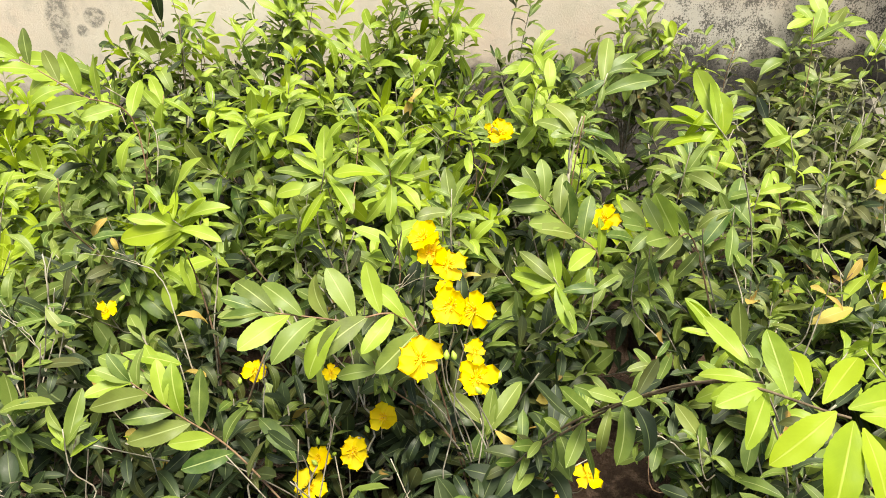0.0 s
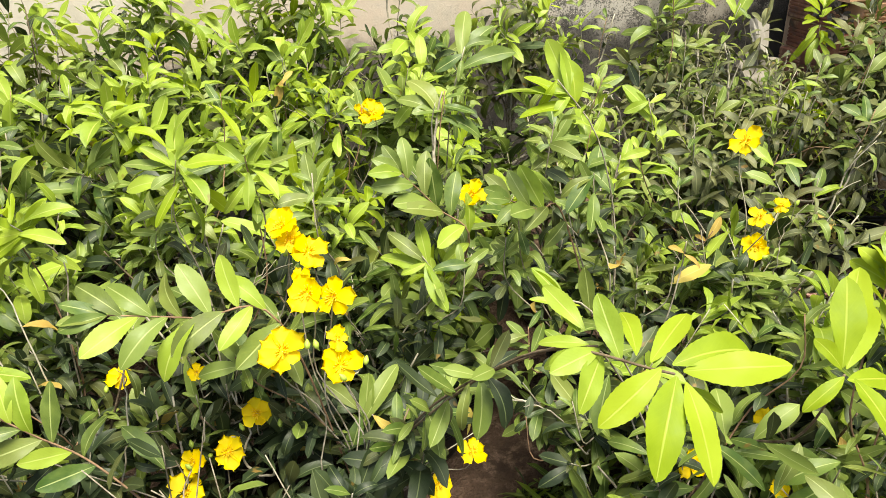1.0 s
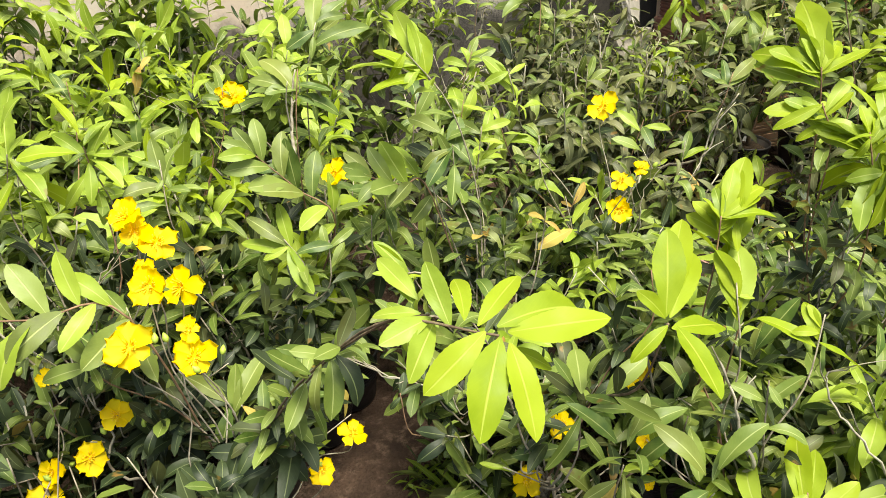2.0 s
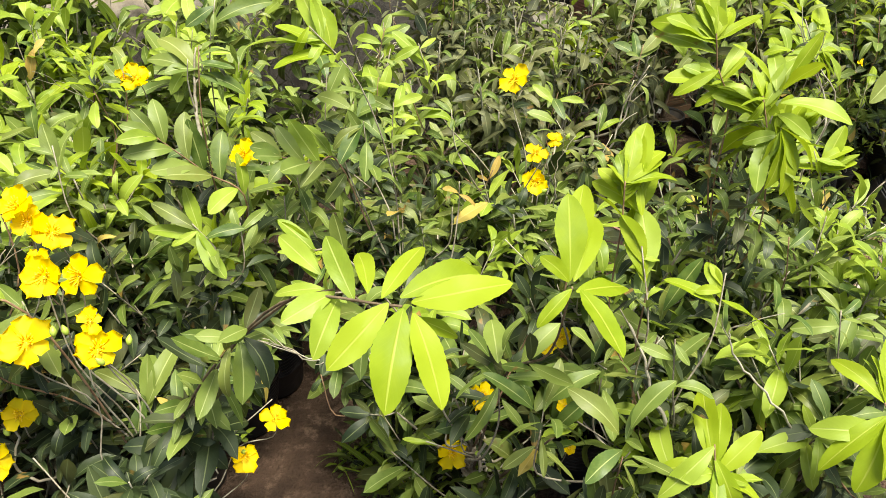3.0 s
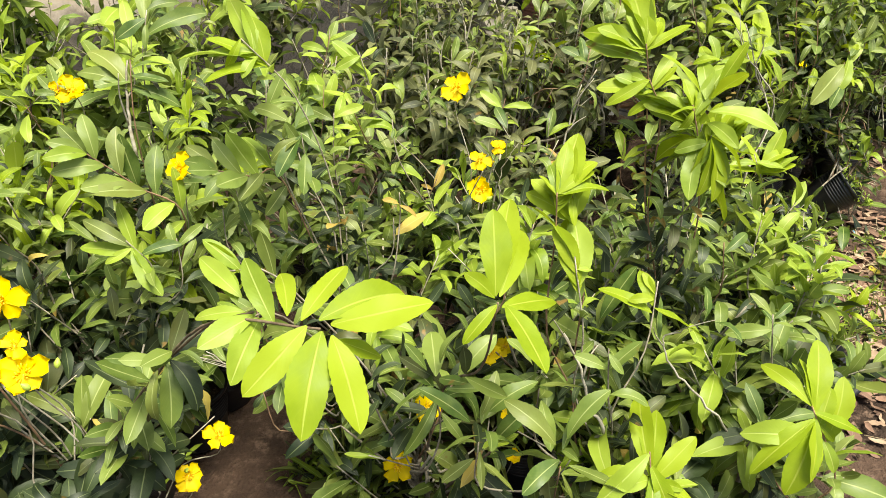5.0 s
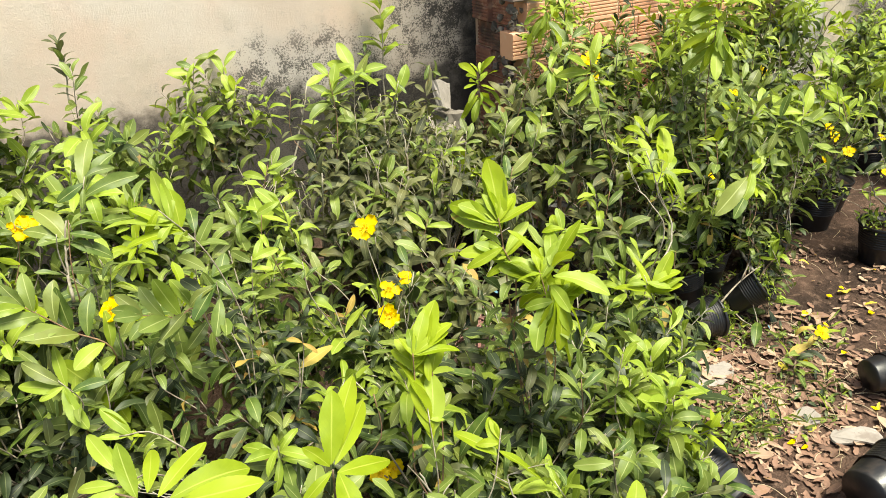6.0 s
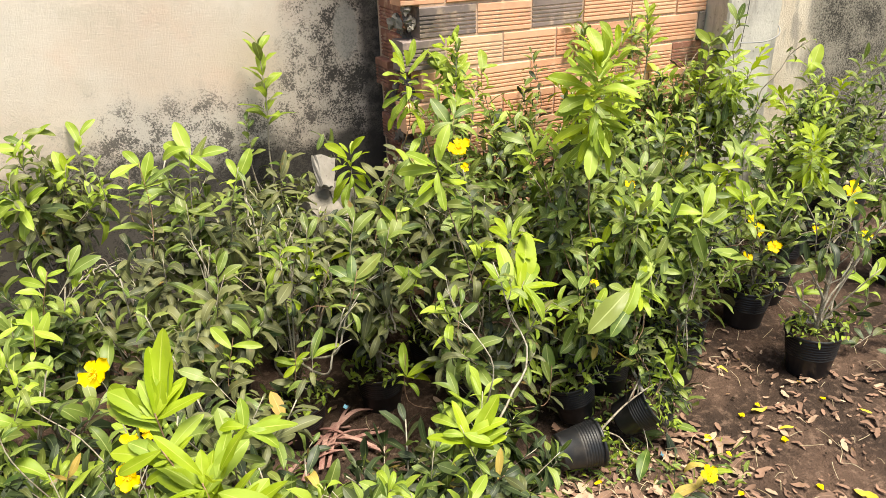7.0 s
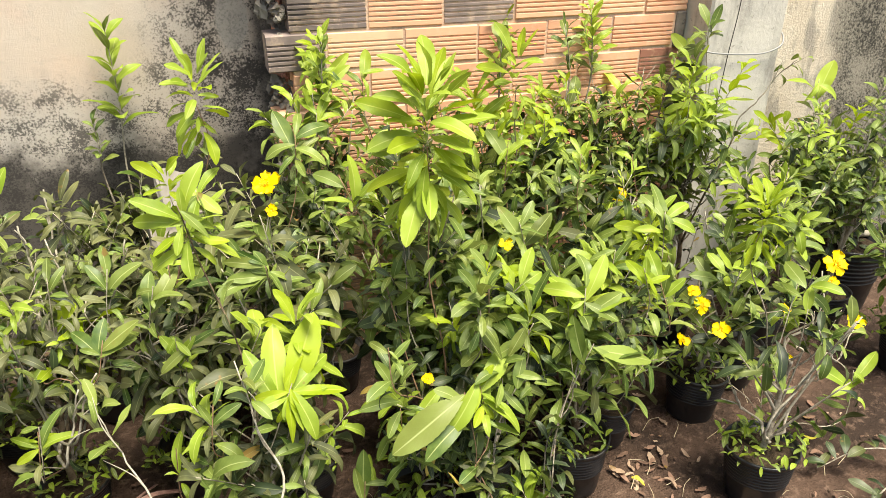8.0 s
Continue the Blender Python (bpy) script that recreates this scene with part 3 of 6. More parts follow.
            if abs(d.x) > 0.3 or abs(d.y) > 0.4:
                continue
            s = d.dot(OPEN_SIDE)
            if -0.01 < s < far and (d - OPEN_SIDE * s).length < wide:
                return True
        return False

    def finish(self):
        self.leaves = [q for q in self.leaves if not self.crowds(q[0])]
        for m, mesh in self.broad:
            part("leaf", mesh, self.ob, "", m)
        loose = []
        picked = 0
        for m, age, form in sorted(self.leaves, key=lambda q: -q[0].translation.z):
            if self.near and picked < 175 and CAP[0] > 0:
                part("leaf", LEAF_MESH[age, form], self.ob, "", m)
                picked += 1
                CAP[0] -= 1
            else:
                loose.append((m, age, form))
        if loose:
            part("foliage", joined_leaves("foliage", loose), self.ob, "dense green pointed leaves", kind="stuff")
        if self.twigs:
            part("brushwood", mesh_from("brushwood", *join_tubes(self.twigs), self.wood), self.ob, kind="stuff")
        flowers = len(self.blooms)
        tips = "lime-tipped" if any("lime" in m.name for _, m in self.broad) else "dark green"
        tagged(self.ob, f"{self.state} {tips} shrub{' with yellow flowers' if flowers else ''} in a black plastic pot", "potted shrub", "nursery shrubs in pots")


def shrub_at(p):
    """The shrub whose stem stands nearest below a place."""
    return min(SHRUBS, key=lambda s: math.hypot(s.x + s.line[-1].x - p[0], s.y + s.line[-1].y - p[1]))


def rosette(centre, age, stem, tips, slim=1.0, extra=0):
    """A leafy shoot: broad leaves that spread from the centre to their tips, on a branch that comes from stem."""
    s = shrub_at((centre[0] + stem[0], centre[1] + stem[1]))
    c, r = s.local(centre), s.rng
    back = Vector(stem)
    s.branch(c, back * 0.8, True)
    CLEAR.append((Vector(centre), 0.045, 0.25))
    tips = [Vector(t) for t in tips]
    tips += [(r.choice(tips) * r.uniform(0.3, 0.7) + r.choice(tips) * r.uniform(0.3, 0.7)) for _ in range(extra)]
    for i, tip in enumerate(tips):
        way = Vector(tip)
        base = c + back * r.uniform(0.0, 0.40)
        way = c + way - base
        a = age
        if age == "lime" and r.random() < (0.2 if centre[0] < 1.3 else 0.5):
            a = "young"
        if age == "young" and r.random() < 0.3:
            a = "mid"
        top = Vector((r.uniform(-0.5, 0.5), -0.5 + r.uniform(-0.4, 0.4), 0.85))
        s.broad.append((leaf_pose(base, way, way.length, top) @ Matrix.Diagonal((slim * r.uniform(0.70, 0.98), 1, 1, 1)), FINE_MESH[a, r.randrange(4)]))
    if age == "lime":
        s.sprig(c + back * 0.35, -back + Vector((0, 0, 0.02)), 6, 0.05, "young", 0.05)
        for tip in tips[::2]:
            way = tip * r.uniform(0.5, 0.75) + Vector((r.uniform(-0.02, 0.02), r.uniform(-0.02, 0.02), r.uniform(-0.005, 0.03)))
            s.broad.append((leaf_pose(c + back * r.uniform(0.1, 0.4), way, way.length, (r.uniform(-0.4, 0.4), -0.5, 0.8)), FINE_MESH[r.choice(("lime", "lime", "young")), r.randrange(4)]))
    elif age not in ("old_shaded", "sere"):
        s.sprig(c + back * 0.3, -back + Vector((0, 0, 0.03)), 8, 0.055, age, 0.06)


def open_shoot(centre, stem, trunk, age, leaves, loose=False):
    """A shoot's wide open end: flat leaves, each from its foot to its tip, on a thin branch that comes by stem from the plant at trunk."""
    s = shrub_at(trunk)
    c, r = s.local(centre), s.rng
    b = s.local(stem)
    way = glide([s.fork(b.z), s.fork(b.z).lerp(b, 0.5) + Vector((0.01, 0.02, 0.03)), b, c], 6)
    part("branch", mesh_from("branch", *tube(way, 0.0018, 0.0010, 6), BARK), s.ob)
    for k in range(4, 12, 2):
        s.sprig(way[k], way[k + 1] - way[k - 1], 6, 0.055, "mid", 0.07)
    CLEAR.append((Vector(centre), 0.04 if loose else 0.075, 0.25))
    for i, q in enumerate(leaves):
        foot, tip = c + Vector(q[:3]), c + Vector(q[3:])
        run = tip - foot
        tone = "young" if age == "lime" and i > 5 and i % 2 else age
        top = Vector((r.uniform(-0.2, 0.2), -0.45 + r.uniform(-0.15, 0.15), 0.85))
        if loose:
            slip = (b - c) * r.uniform(0.0, 0.75)
            foot, run = foot + slip, (run + Vector((r.uniform(-1, 1), r.uniform(-1, 1), r.uniform(-1, 1))) * 0.022) * r.uniform(0.55, 0.95)
            tone = r.choice((age, age, "mid") if age != "lime" else ("lime", "young", "young", "mid"))
            top += Vector((r.uniform(-0.8, 0.8), r.uniform(-0.5, 0.5), 0))
        s.broad.append((leaf_pose(foot, run, run.length, top) @ Matrix.Diagonal((r.uniform(0.90, 1.03) * (0.76 if run.y > 0.04 or loose else 1.0), 1, 1, 1)), FINE_MESH[tone, r.randrange(4) if loose else (0, 2, 0, 2, 1)[i % 5]]))


def spray(base, tip, count, size, age, bow=0.0, top=(-0.1, -0.6, 0.8)):
    """A shoot whose leaves stand by turns on both sides of its stem and face the light, with one at its end."""
    a, b = Vector(base), Vector(tip)
    s = shrub_at(base)
    r = s.rng
    a, b = s.local(a), s.local(b)
    up, t = Vector(top).normalized(), (b - a).normalized()
    side = t.cross(up).normalized()
    line = glide([s.fork(a.z), a, a.lerp(b, 0.5) + up * bow, b], 6)
    part("branch", mesh_from("branch", *tube(line, 0.0016, 0.0008, 6), BARK_RED), s.ob)
    run = line[6:]
    for p in run[::4]:
        CLEAR.append((p + Vector((s.x, s.y, 0)), size * 0.5, 0.25))
    for i in range(count):
        k = (i + 0.5) / count
        p = run[min(len(run) - 1, int(k * len(run)))]
        hand = 1 if i % 2 else -1
        open_ = radians(62 - 24 * k + r.uniform(-18, 18))
        way = t * math.cos(open_) + side * hand * math.sin(open_) + up * r.uniform(-0.15, 0.45)
        length = size * (0.72 + 0.5 * math.sin(math.pi * min(1, 0.25 + 0.65 * k))) * r.uniform(0.85, 1.1)
        s.broad.append((leaf_pose(p, way, length, up + Vector((r.uniform(-0.5, 0.5), r.uniform(-0.4, 0.4), 0))), FINE_MESH[age if r.random() < 0.75 else {"mid": "young", "young": "mid", "lime": "young", "old_shaded": "mid"}[age], r.randrange(4)]))
    for q in (-0.25, 0.2):
        s.broad.append((leaf_pose(b, t + side * q + up * 0.15, size * 0.8, up), FINE_MESH[age, r.randrange(4)]))


def spire(foot, z1, count, size, age, lean=(0.0, 0.0), bareness=0.2):
    """An upright shoot with arching leaves all round, small and close at its top."""
    a = Vector(foot)
    s = shrub_at(foot)
    r = s.rng
    a = s.local(a)
    b = Vector((a.x + lean[0], a.y + lean[1], z1))
    line = glide([s.fork(a.z), a, a.lerp(b, 0.5) + Vector((r.uniform(-0.008, 0.008), 0, 0)), b], 8)
    part("branch", mesh_from("branch", *tube(line, 0.0030, 0.0011, 6), BARK_GREY), s.ob)
    run = line[8:]
    for i in range(count):
        k = bareness + (1 - bareness) * (i + 0.5) / count
        p = run[min(len(run) - 1, int(k * len(run)))]
        w = i * 2.4 + r.uniform(-0.3, 0.3)
        out = Vector((math.cos(w), math.sin(w), 0))
        way = out * (0.9 - 0.35 * k) + Vector((0, 0, 0.45 + 0.7 * k ** 2 + r.uniform(-0.2, 0.2)))
        s.broad.append((leaf_pose(p, way, size * r.uniform(0.75, 1.1) * (1.05 - 0.35 * k), Vector((0, -0.2, 1.0)) - out * 0.5), FINE_MESH[age if r.random() < 0.7 else "mid", r.choice((1, 3, 3, 1, 0))]))


def flush_shoot(centre, count, wide, size, limes, rest="young"):
    """A thick new flush: tender leaves all round a shoot's end, the outer ones hanging."""
    s = shrub_at(centre)
    c, r = s.local(centre), s.rng
    s.branch(c, Vector((0.01, 0.02, -0.09)), True, 0.003)
    CLEAR.append((Vector(centre), wide * 0.7, 0.25))
    for i in range(count):
        k = (i + 0.5) / count
        w = i * 2.4 + r.uniform(-0.4, 0.4)
        out = Vector((math.cos(w), math.sin(w), 0))
        base = c + Vector((0, 0, wide * (1.0 - 1.9 * k))) + out * wide * 0.25 * r.random()
        way = out * (0.35 + 0.65 * min(1, k * 2)) + Vector((0, 0, 0.9 - 1.9 * k + r.uniform(-0.25, 0.25)))
        top = out * -0.3 + Vector((r.uniform(-0.7, 0.7), r.uniform(-0.8, 0.3), 1.0))
        s.broad.append((leaf_pose(base, way, size * r.uniform(0.5, 1.1), top) @ Matrix.Diagonal((r.uniform(0.60, 0.92), 1, 1, 1)), FINE_MESH["lime" if r.random() < limes else rest, r.randrange(4)]))


def bare_stem(points, thick):
    """A pale leafless stem that winds through the leaves and forks, grown from the shrub below it."""
    s = shrub_at(points[-1])
    r = s.rng
    line = [s.local(p) for p in points]
    root = s.fork(min(p.z for p in line))
    if line[-1].z > line[0].z:
        line.reverse()
    if (line[-1] - root).length < 0.30:
        line += [line[-1].lerp(root, 0.5) + Vector((r.uniform(-0.02, 0.02), r.uniform(-0.02, 0.02), 0)), root]
    for p in points:
        CLEAR.append((Vector(p), 0.020, 0.20))
    s.sprig(line[0], line[0] - line[1], 6, 0.05, "mid", 0.05)
    way = glide(line, 5)
    for p in way[1:-1]:
        p += Vector((r.uniform(-1, 1), r.uniform(-1, 1), r.uniform(-1, 1))) * 0.0022
    stem = part("bare_stem", mesh_from("bare_stem", *tube(way, thick * 0.35, thick, 6), PALE), s.ob, "pale bare winding stem")
    for k in (4, 7):
        a = way[k]
        b = a + (way[k - 2] - a).normalized() * r.uniform(0.03, 0.06) + Vector((r.uniform(-0.03, 0.03), r.uniform(-0.03, 0.01), r.uniform(0.0, 0.03)))
        fork = glide([a, a.lerp(b, 0.5) + Vector((r.uniform(-0.008, 0.008), 0, r.uniform(-0.004, 0.008))), b], 4)
        part("twig", mesh_from("twig", *tube(fork, thick * 0.5, thick * 0.2, 5), PALE), stem)
        if k == 4:
            s.sprig(b, b - a, 4, 0.05, "mid", 0.03)


# ---- flowers ----


def petal_mesh(seed):
    rng = random.Random(seed)
    verts, uvs, faces = [], [], []
    rise = rng.uniform(-0.1, 0.25)
    for i in range(8):
        s = i / 7
        half = 0.07 + 0.49 * s ** 0.85 * (1 - s ** 5) ** 0.5 * (1 + 0.10 * rng.uniform(-1, 1))
        for k in range(5):
            u = k / 4 * 2 - 1
            verts.append((u * half, s * (1 - 0.10 * u * u * s + 0.05 * rng.uniform(-1, 1) * s), rise * s * s + 0.06 * math.sin(u * 5 + seed) * s + 0.10 * u * u * s + rng.uniform(-0.04, 0.04) * s))
            uvs.append((u * 0.5 + 0.5, s))
    for i in range(7):
        for k in range(4):
            a = i * 5 + k
            faces.append((a, a + 1, a + 6, a + 5))
    return mesh_from("petal", verts, faces, PETAL, uvs)


def stamen_mesh():
    rng = random.Random(4)
    sets = []
    for i in range(16):
        w, q = i * 2.4, 0.06 + 0.10 * rng.random()
        a = Vector((q * math.cos(w), q * math.sin(w), 0.0))
        b = Vector((a.x * 2.6, a.y * 2.6, 0.24 + 0.12 * rng.random()))
        sets.append(tube([a, (a + b) / 2, b], 0.018, 0.034, 4))
    return mesh_from("stamens", *join_tubes(sets), STAMEN)


def bud_mesh():
    bm = bmesh.new()
    bmesh.ops.create_uvsphere(bm, u_segments=8, v_segments=6, radius=1.0, matrix=Matrix.Diagonal((0.62, 0.62, 1.0, 1)))
    for v in bm.verts:
        if v.co.z > 0:
            v.co.x *= 1 - 0.55 * v.co.z
            v.co.y *= 1 - 0.55 * v.co.z
    return bm_mesh("bud", bm, BUD, True)


PETALS, STAMENS, BUD_MESH = [petal_mesh(i) for i in range(4)], stamen_mesh(), bud_mesh()


def flower_at(x, y, z, size):
    s = shrub_at((x, y + 0.03))
    r, p = s.rng, s.local((x, y, z))
    facing = Vector((r.uniform(-0.5, 0.4), -0.75 + r.uniform(-0.3, 0.3), 0.75 + r.uniform(-0.3, 0.3))).normalized()
    m = facing.to_track_quat("Z", "Y").to_matrix().to_4x4()
    m.translation = p
    m = m @ Matrix.Rotation(r.uniform(0, 1.2), 4, "Z") @ Matrix.Scale(size, 4)
    flower = part("flower", STAMENS, s.ob, "yellow five-petalled flower", m)
    count = 5 if r.random() < 0.6 else 6
    for k in range(count):
        part("petal", PETALS[r.randrange(4)], flower, "", Matrix.Rotation(2 * math.pi * k / count + r.uniform(-0.12, 0.12), 4, "Z") @ Matrix.Rotation(r.uniform(-0.35, 0.35), 4, "X") @ Matrix.Scale(r.uniform(0.8, 1.15), 4))
    s.blooms.append(p)
    CLEAR.append((Vector((x, y, z)), size * 1.2 + 0.020, 0.42))
    s.branch(p, Vector((r.uniform(-0.01, 0.01), 0.02, -0.05)), False, 0.0012)
    for _ in range(r.randrange(0, 3)):
        q = p + Vector((r.uniform(-0.03, 0.03), r.uniform(-0.02, 0.03), r.uniform(-0.03, 0.02)))
        part("bud", BUD_MESH, s.ob, "small yellow-green flower bud", pose(*q, r.uniform(-60, 60), r.uniform(-60, 60), 0) @ Matrix.Scale(0.006, 4))


# the crowded bed in front of the plastered wall: place, height, weeds in the pot
for x, y, high, weeds in [(-0.62, 1.00, 0.50, 0), (-0.37, 1.03, 0.50, 0), (-0.13, 1.03, 0.48, 1), (0.10, 1.07, 0.52, 0), (0.29, 1.10, 0.50, 1), (0.66, 0.97, 0.46, 1), (-0.50, 0.86, 0.40, 0), (-0.24, 0.86, 0.38, 0), (0.02, 0.88, 0.40, 0), (0.24, 0.91, 0.40, 1),
                          (-0.76, 1.30, 0.58, 0), (-0.50, 1.31, 0.58, 0), (-0.25, 1.31, 0.57, 0), (0.00, 1.33, 0.56, 0), (0.24, 1.36, 0.56, 0), (0.47, 1.28, 0.55, 0), (0.71, 1.26, 0.53, 0), (0.40, 1.20, 0.42, 0)]:
    SHRUBS.append(Shrub(x, y, high, True, weeds=bool(weeds)))
for x, y, high in [(-0.90, 1.60, 0.55), (-0.62, 1.62, 0.58), (-0.34, 1.60, 0.72), (-0.07, 1.62, 0.72), (0.20, 1.64, 0.70), (0.46, 1.58, 0.63), (0.74, 1.56, 0.60), (0.95, 1.60, 0.60),
                   (-0.95, 1.92, 0.54), (-0.66, 1.90, 0.64), (-0.36, 1.92, 0.82), (-0.06, 1.90, 0.86), (0.22, 1.92, 0.85), (0.52, 1.88, 0.74), (0.79, 2.02, 0.70)]:
    SHRUBS.append(Shrub(x, y, high, False, bare=0.84 if x == 0.79 else None, full=0.7 if x == 0.79 else 1.0))
# the loose front row by the open ground
for x, y, high, weeds in [(0.66, 0.78, 0.34, 1), (0.86, 0.84, 0.50, 1), (1.02, 0.76, 0.46, 0), (0.90, 1.06, 0.52, 0), (1.07, 1.20, 0.44, 0), (1.13, 0.92, 0.46, 1), (1.17, 0.66, 0.45, 0), (1.27, 0.82, 0.45, 0), (1.33, 1.02, 0.35, 1), (1.49, 1.03, 0.35, 1), (0.98, 0.58, 0.40, 0), (0.80, 0.62, 0.38, 0)]:
    SHRUBS.append(Shrub(x, y, high, True, weeds=bool(weeds), spread=0.15))
# along the wall
for x, y, high in [(1.12, 1.76, 0.66), (1.04, 1.46, 0.57), (1.25, 1.54, 0.60), (1.475, 1.575, 0.56), (1.385, 2.17, 0.54), (1.30, 1.88, 0.60), (1.50, 1.84, 0.50), (1.66, 1.68, 0.66)]:
    SHRUBS.append(Shrub(x, y, high, False, weeds=True, spread=0.15))
# before the brick panel
for x, y, high, near in [(1.69, 1.47, 0.68, 1), (1.62, 1.25, 0.52, 1), (1.92, 1.48, 0.76, 1), (2.04, 1.37, 0.62, 1), (2.23, 1.33, 0.60, 1),  (2.15, 1.60, 0.75, 0), (2.38, 1.56, 0.72, 1),
                         (1.82, 1.82, 0.83, 0), (2.04, 1.84, 0.77, 0), (2.24, 1.80, 0.80, 0), (2.40, 1.84, 0.86, 0), (2.56, 1.78, 0.88, 0), (2.74, 1.74, 0.83, 0), (2.78, 1.52, 0.64, 0), (3.00, 1.66, 0.72, 0), (3.20, 1.66, 0.74, 0), (3.24, 1.42, 0.46, 0), (3.34, 1.76, 0.52, 0)]:
    SHRUBS.append(Shrub(x, y, high, bool(near), weeds=y < 1.5, spread=0.15, pot=1.5 if x > 3.3 else 0.90 if y < 1.35 and x > 2.2 else 0.8))
# two old plants with gnarled stems and few leaves
for x, y, high in [(2.575, 1.18, 0.56), (2.61, 1.45, 0.50)]:
    SHRUBS.append(Shrub(x, y, high, True, weeds=True, spread=0.15, full=0.62, pot=0.90, bare=0.62))
# a pot that stands close behind another
SHRUBS.append(Shrub(2.365, 1.43, 0.56, True, spread=0.12, full=0.7, pot=0.72))
# the light gets to these pots at the edge of the bed
for x, y in [(1.80, 1.12), (1.955, 1.15), (1.895, 1.25), (2.20, 1.26), (2.26, 1.28), (2.54, 1.12), (2.60, 1.40), (1.475, 1.53), (1.25, 1.49)]:
    CLEAR.append((Vector((x, y, 0.085)), 0.085, 0.22 if x < 1.6 else 0.40))
CLEAR.append((Vector((1.49, 1.97, 0.485)), 0.055, 0.34))
# three pots that have toppled
SHRUBS.append(Shrub(1.80, 1.15, 0.16, True, (0.17, -0.02), lying=pose(-0.06, 0.0, 0.060, 0, 84, -12), weeds=True, spread=0.05, full=0.06, pot=0.68))
SHRUBS.append(Shrub(1.995, 1.155, 0.26, True, (0.10, -0.03), lying=pose(-0.05, 0.03, 0.055, 10, 48, -30), weeds=True, spread=0.08, full=0.15, pot=0.70))
SHRUBS.append(Shrub(1.905, 1.29, 0.46, True, lying=pose(-0.015, 0.0, 0.022, -8, -12, 10), weeds=True, spread=0.10, full=0.4, pot=0.78))

# leafy shoots at their places
open_shoot((0.493, 0.563, 0.629), (0.421, 0.655, 0.598), (0.24, 0.92), 'lime',
           [(-0.008, 0.006, 0.002, -0.064, -0.022, -0.018), (0.000, -0.003, 0.000, -0.044, -0.062, -0.028), (0.006, -0.006, -0.004, 0.004, -0.070, -0.040), (0.009, 0.004, -0.002, 0.078, -0.028, 0.012), (0.002, 0.008, 0.002, 0.080, 0.018, 0.010),
            (-0.008, 0.022, -0.004, 0.045, 0.066, 0.010), (-0.016, 0.030, -0.002, 0.000, 0.082, 0.010), (-0.026, 0.034, -0.008, -0.034, 0.070, 0.034), (0.010, 0.000, -0.014, 0.044, -0.010, -0.038)])
open_shoot((0.458, 0.621, 0.620), (0.421, 0.665, 0.588), (0.24, 0.92), 'young',
           [(-0.004, 0.018, 0.004, -0.026, 0.064, 0.026), (-0.008, 0.020, 0.000, -0.010, 0.054, 0.016), (0.000, -0.004, 0.000, -0.046, -0.024, 0.002), (0.002, -0.004, -0.006, -0.034, -0.052, -0.010), (-0.006, 0.004, 0.000, -0.046, 0.020, 0.002), (-0.002, 0.004, -0.004, -0.040, 0.000, -0.012)])
open_shoot((0.645, 0.570, 0.593), (0.650, 0.610, 0.490), (0.66, 0.78), 'lime',
           [(0.000, 0.004, 0.004, 0.020, 0.040, 0.066), (0.004, 0.004, 0.002, 0.060, 0.048, 0.036), (0.002, 0.010, 0.000, 0.048, 0.062, 0.062), (-0.002, 0.002, 0.004, -0.020, 0.010, 0.034), (-0.002, -0.002, 0.000, -0.042, -0.016, -0.014), (0.004, -0.006, 0.000, 0.004, -0.074, -0.016), (0.004, 0.000, -0.006, 0.070, 0.004, -0.020)])
rosette((0.872, 0.619, 0.509), 'lime', (-0.028, -0.021, -0.092), [(-0.050, 0.031, -0.002), (0.030, -0.055, -0.047), (-0.012, 0.016, 0.012)])
rosette((0.794, 0.663, 0.541), 'lime', (-0.007, -0.039, -0.104), [(0.013, 0.039, 0.033), (0.026, 0.023, 0.031), (0.006, -0.005, -0.002), (-0.009, 0.015, 0.015), (-0.004, 0.062, 0.051)])
rosette((0.951, 0.468, 0.419), 'lime', (0.017, -0.048, -0.099), [(0.046, 0.036, 0.044), (-0.066, 0.021, -0.012), (0.050, -0.008, 0.018), (0.034, -0.042, -0.017), (0.012, -0.030, -0.030), (-0.082, -0.005, -0.043), (-0.058, -0.045, -0.060), (-0.016, 0.053, 0.036), (0.023, 0.031, 0.035)])
rosette((0.806, 0.533, 0.369), 'lime', (-0.010, -0.033, -0.098), [(0.014, 0.053, 0.045), (0.051, -0.012, 0.008), (0.036, -0.056, -0.036), (-0.073, -0.012, -0.032), (-0.054, 0.018, -0.013), (-0.000, -0.056, -0.056), (-0.031, -0.051, -0.051), (0.031, 0.021, 0.027)])
rosette((0.966, 0.779, 0.709), 'lime', (0.007, -0.005, -0.060), [(0.013, 0.057, 0.058), (0.027, 0.041, 0.055), (-0.056, 0.046, 0.029), (0.049, -0.014, 0.022), (-0.024, 0.017, 0.003), (-0.034, 0.037, 0.026), (0.027, 0.008, 0.031)], 0.92, 4)
rosette((0.964, 0.766, 0.673), 'lime', (0.019, -0.013, -0.065), [(-0.047, 0.032, 0.001), (-0.020, -0.001, -0.014), (-0.054, 0.004, -0.022), (0.030, -0.009, 0.013), (-0.020, 0.019, 0.008), (0.042, 0.006, 0.032)], 0.9, 2)
rosette((1.051, 0.743, 0.686), 'lime', (-0.022, 0.023, -0.035), [(0.050, -0.015, 0.000), (-0.018, 0.017, 0.009), (0.003, 0.019, 0.025), (-0.031, 0.014, 0.006)], 1.1)
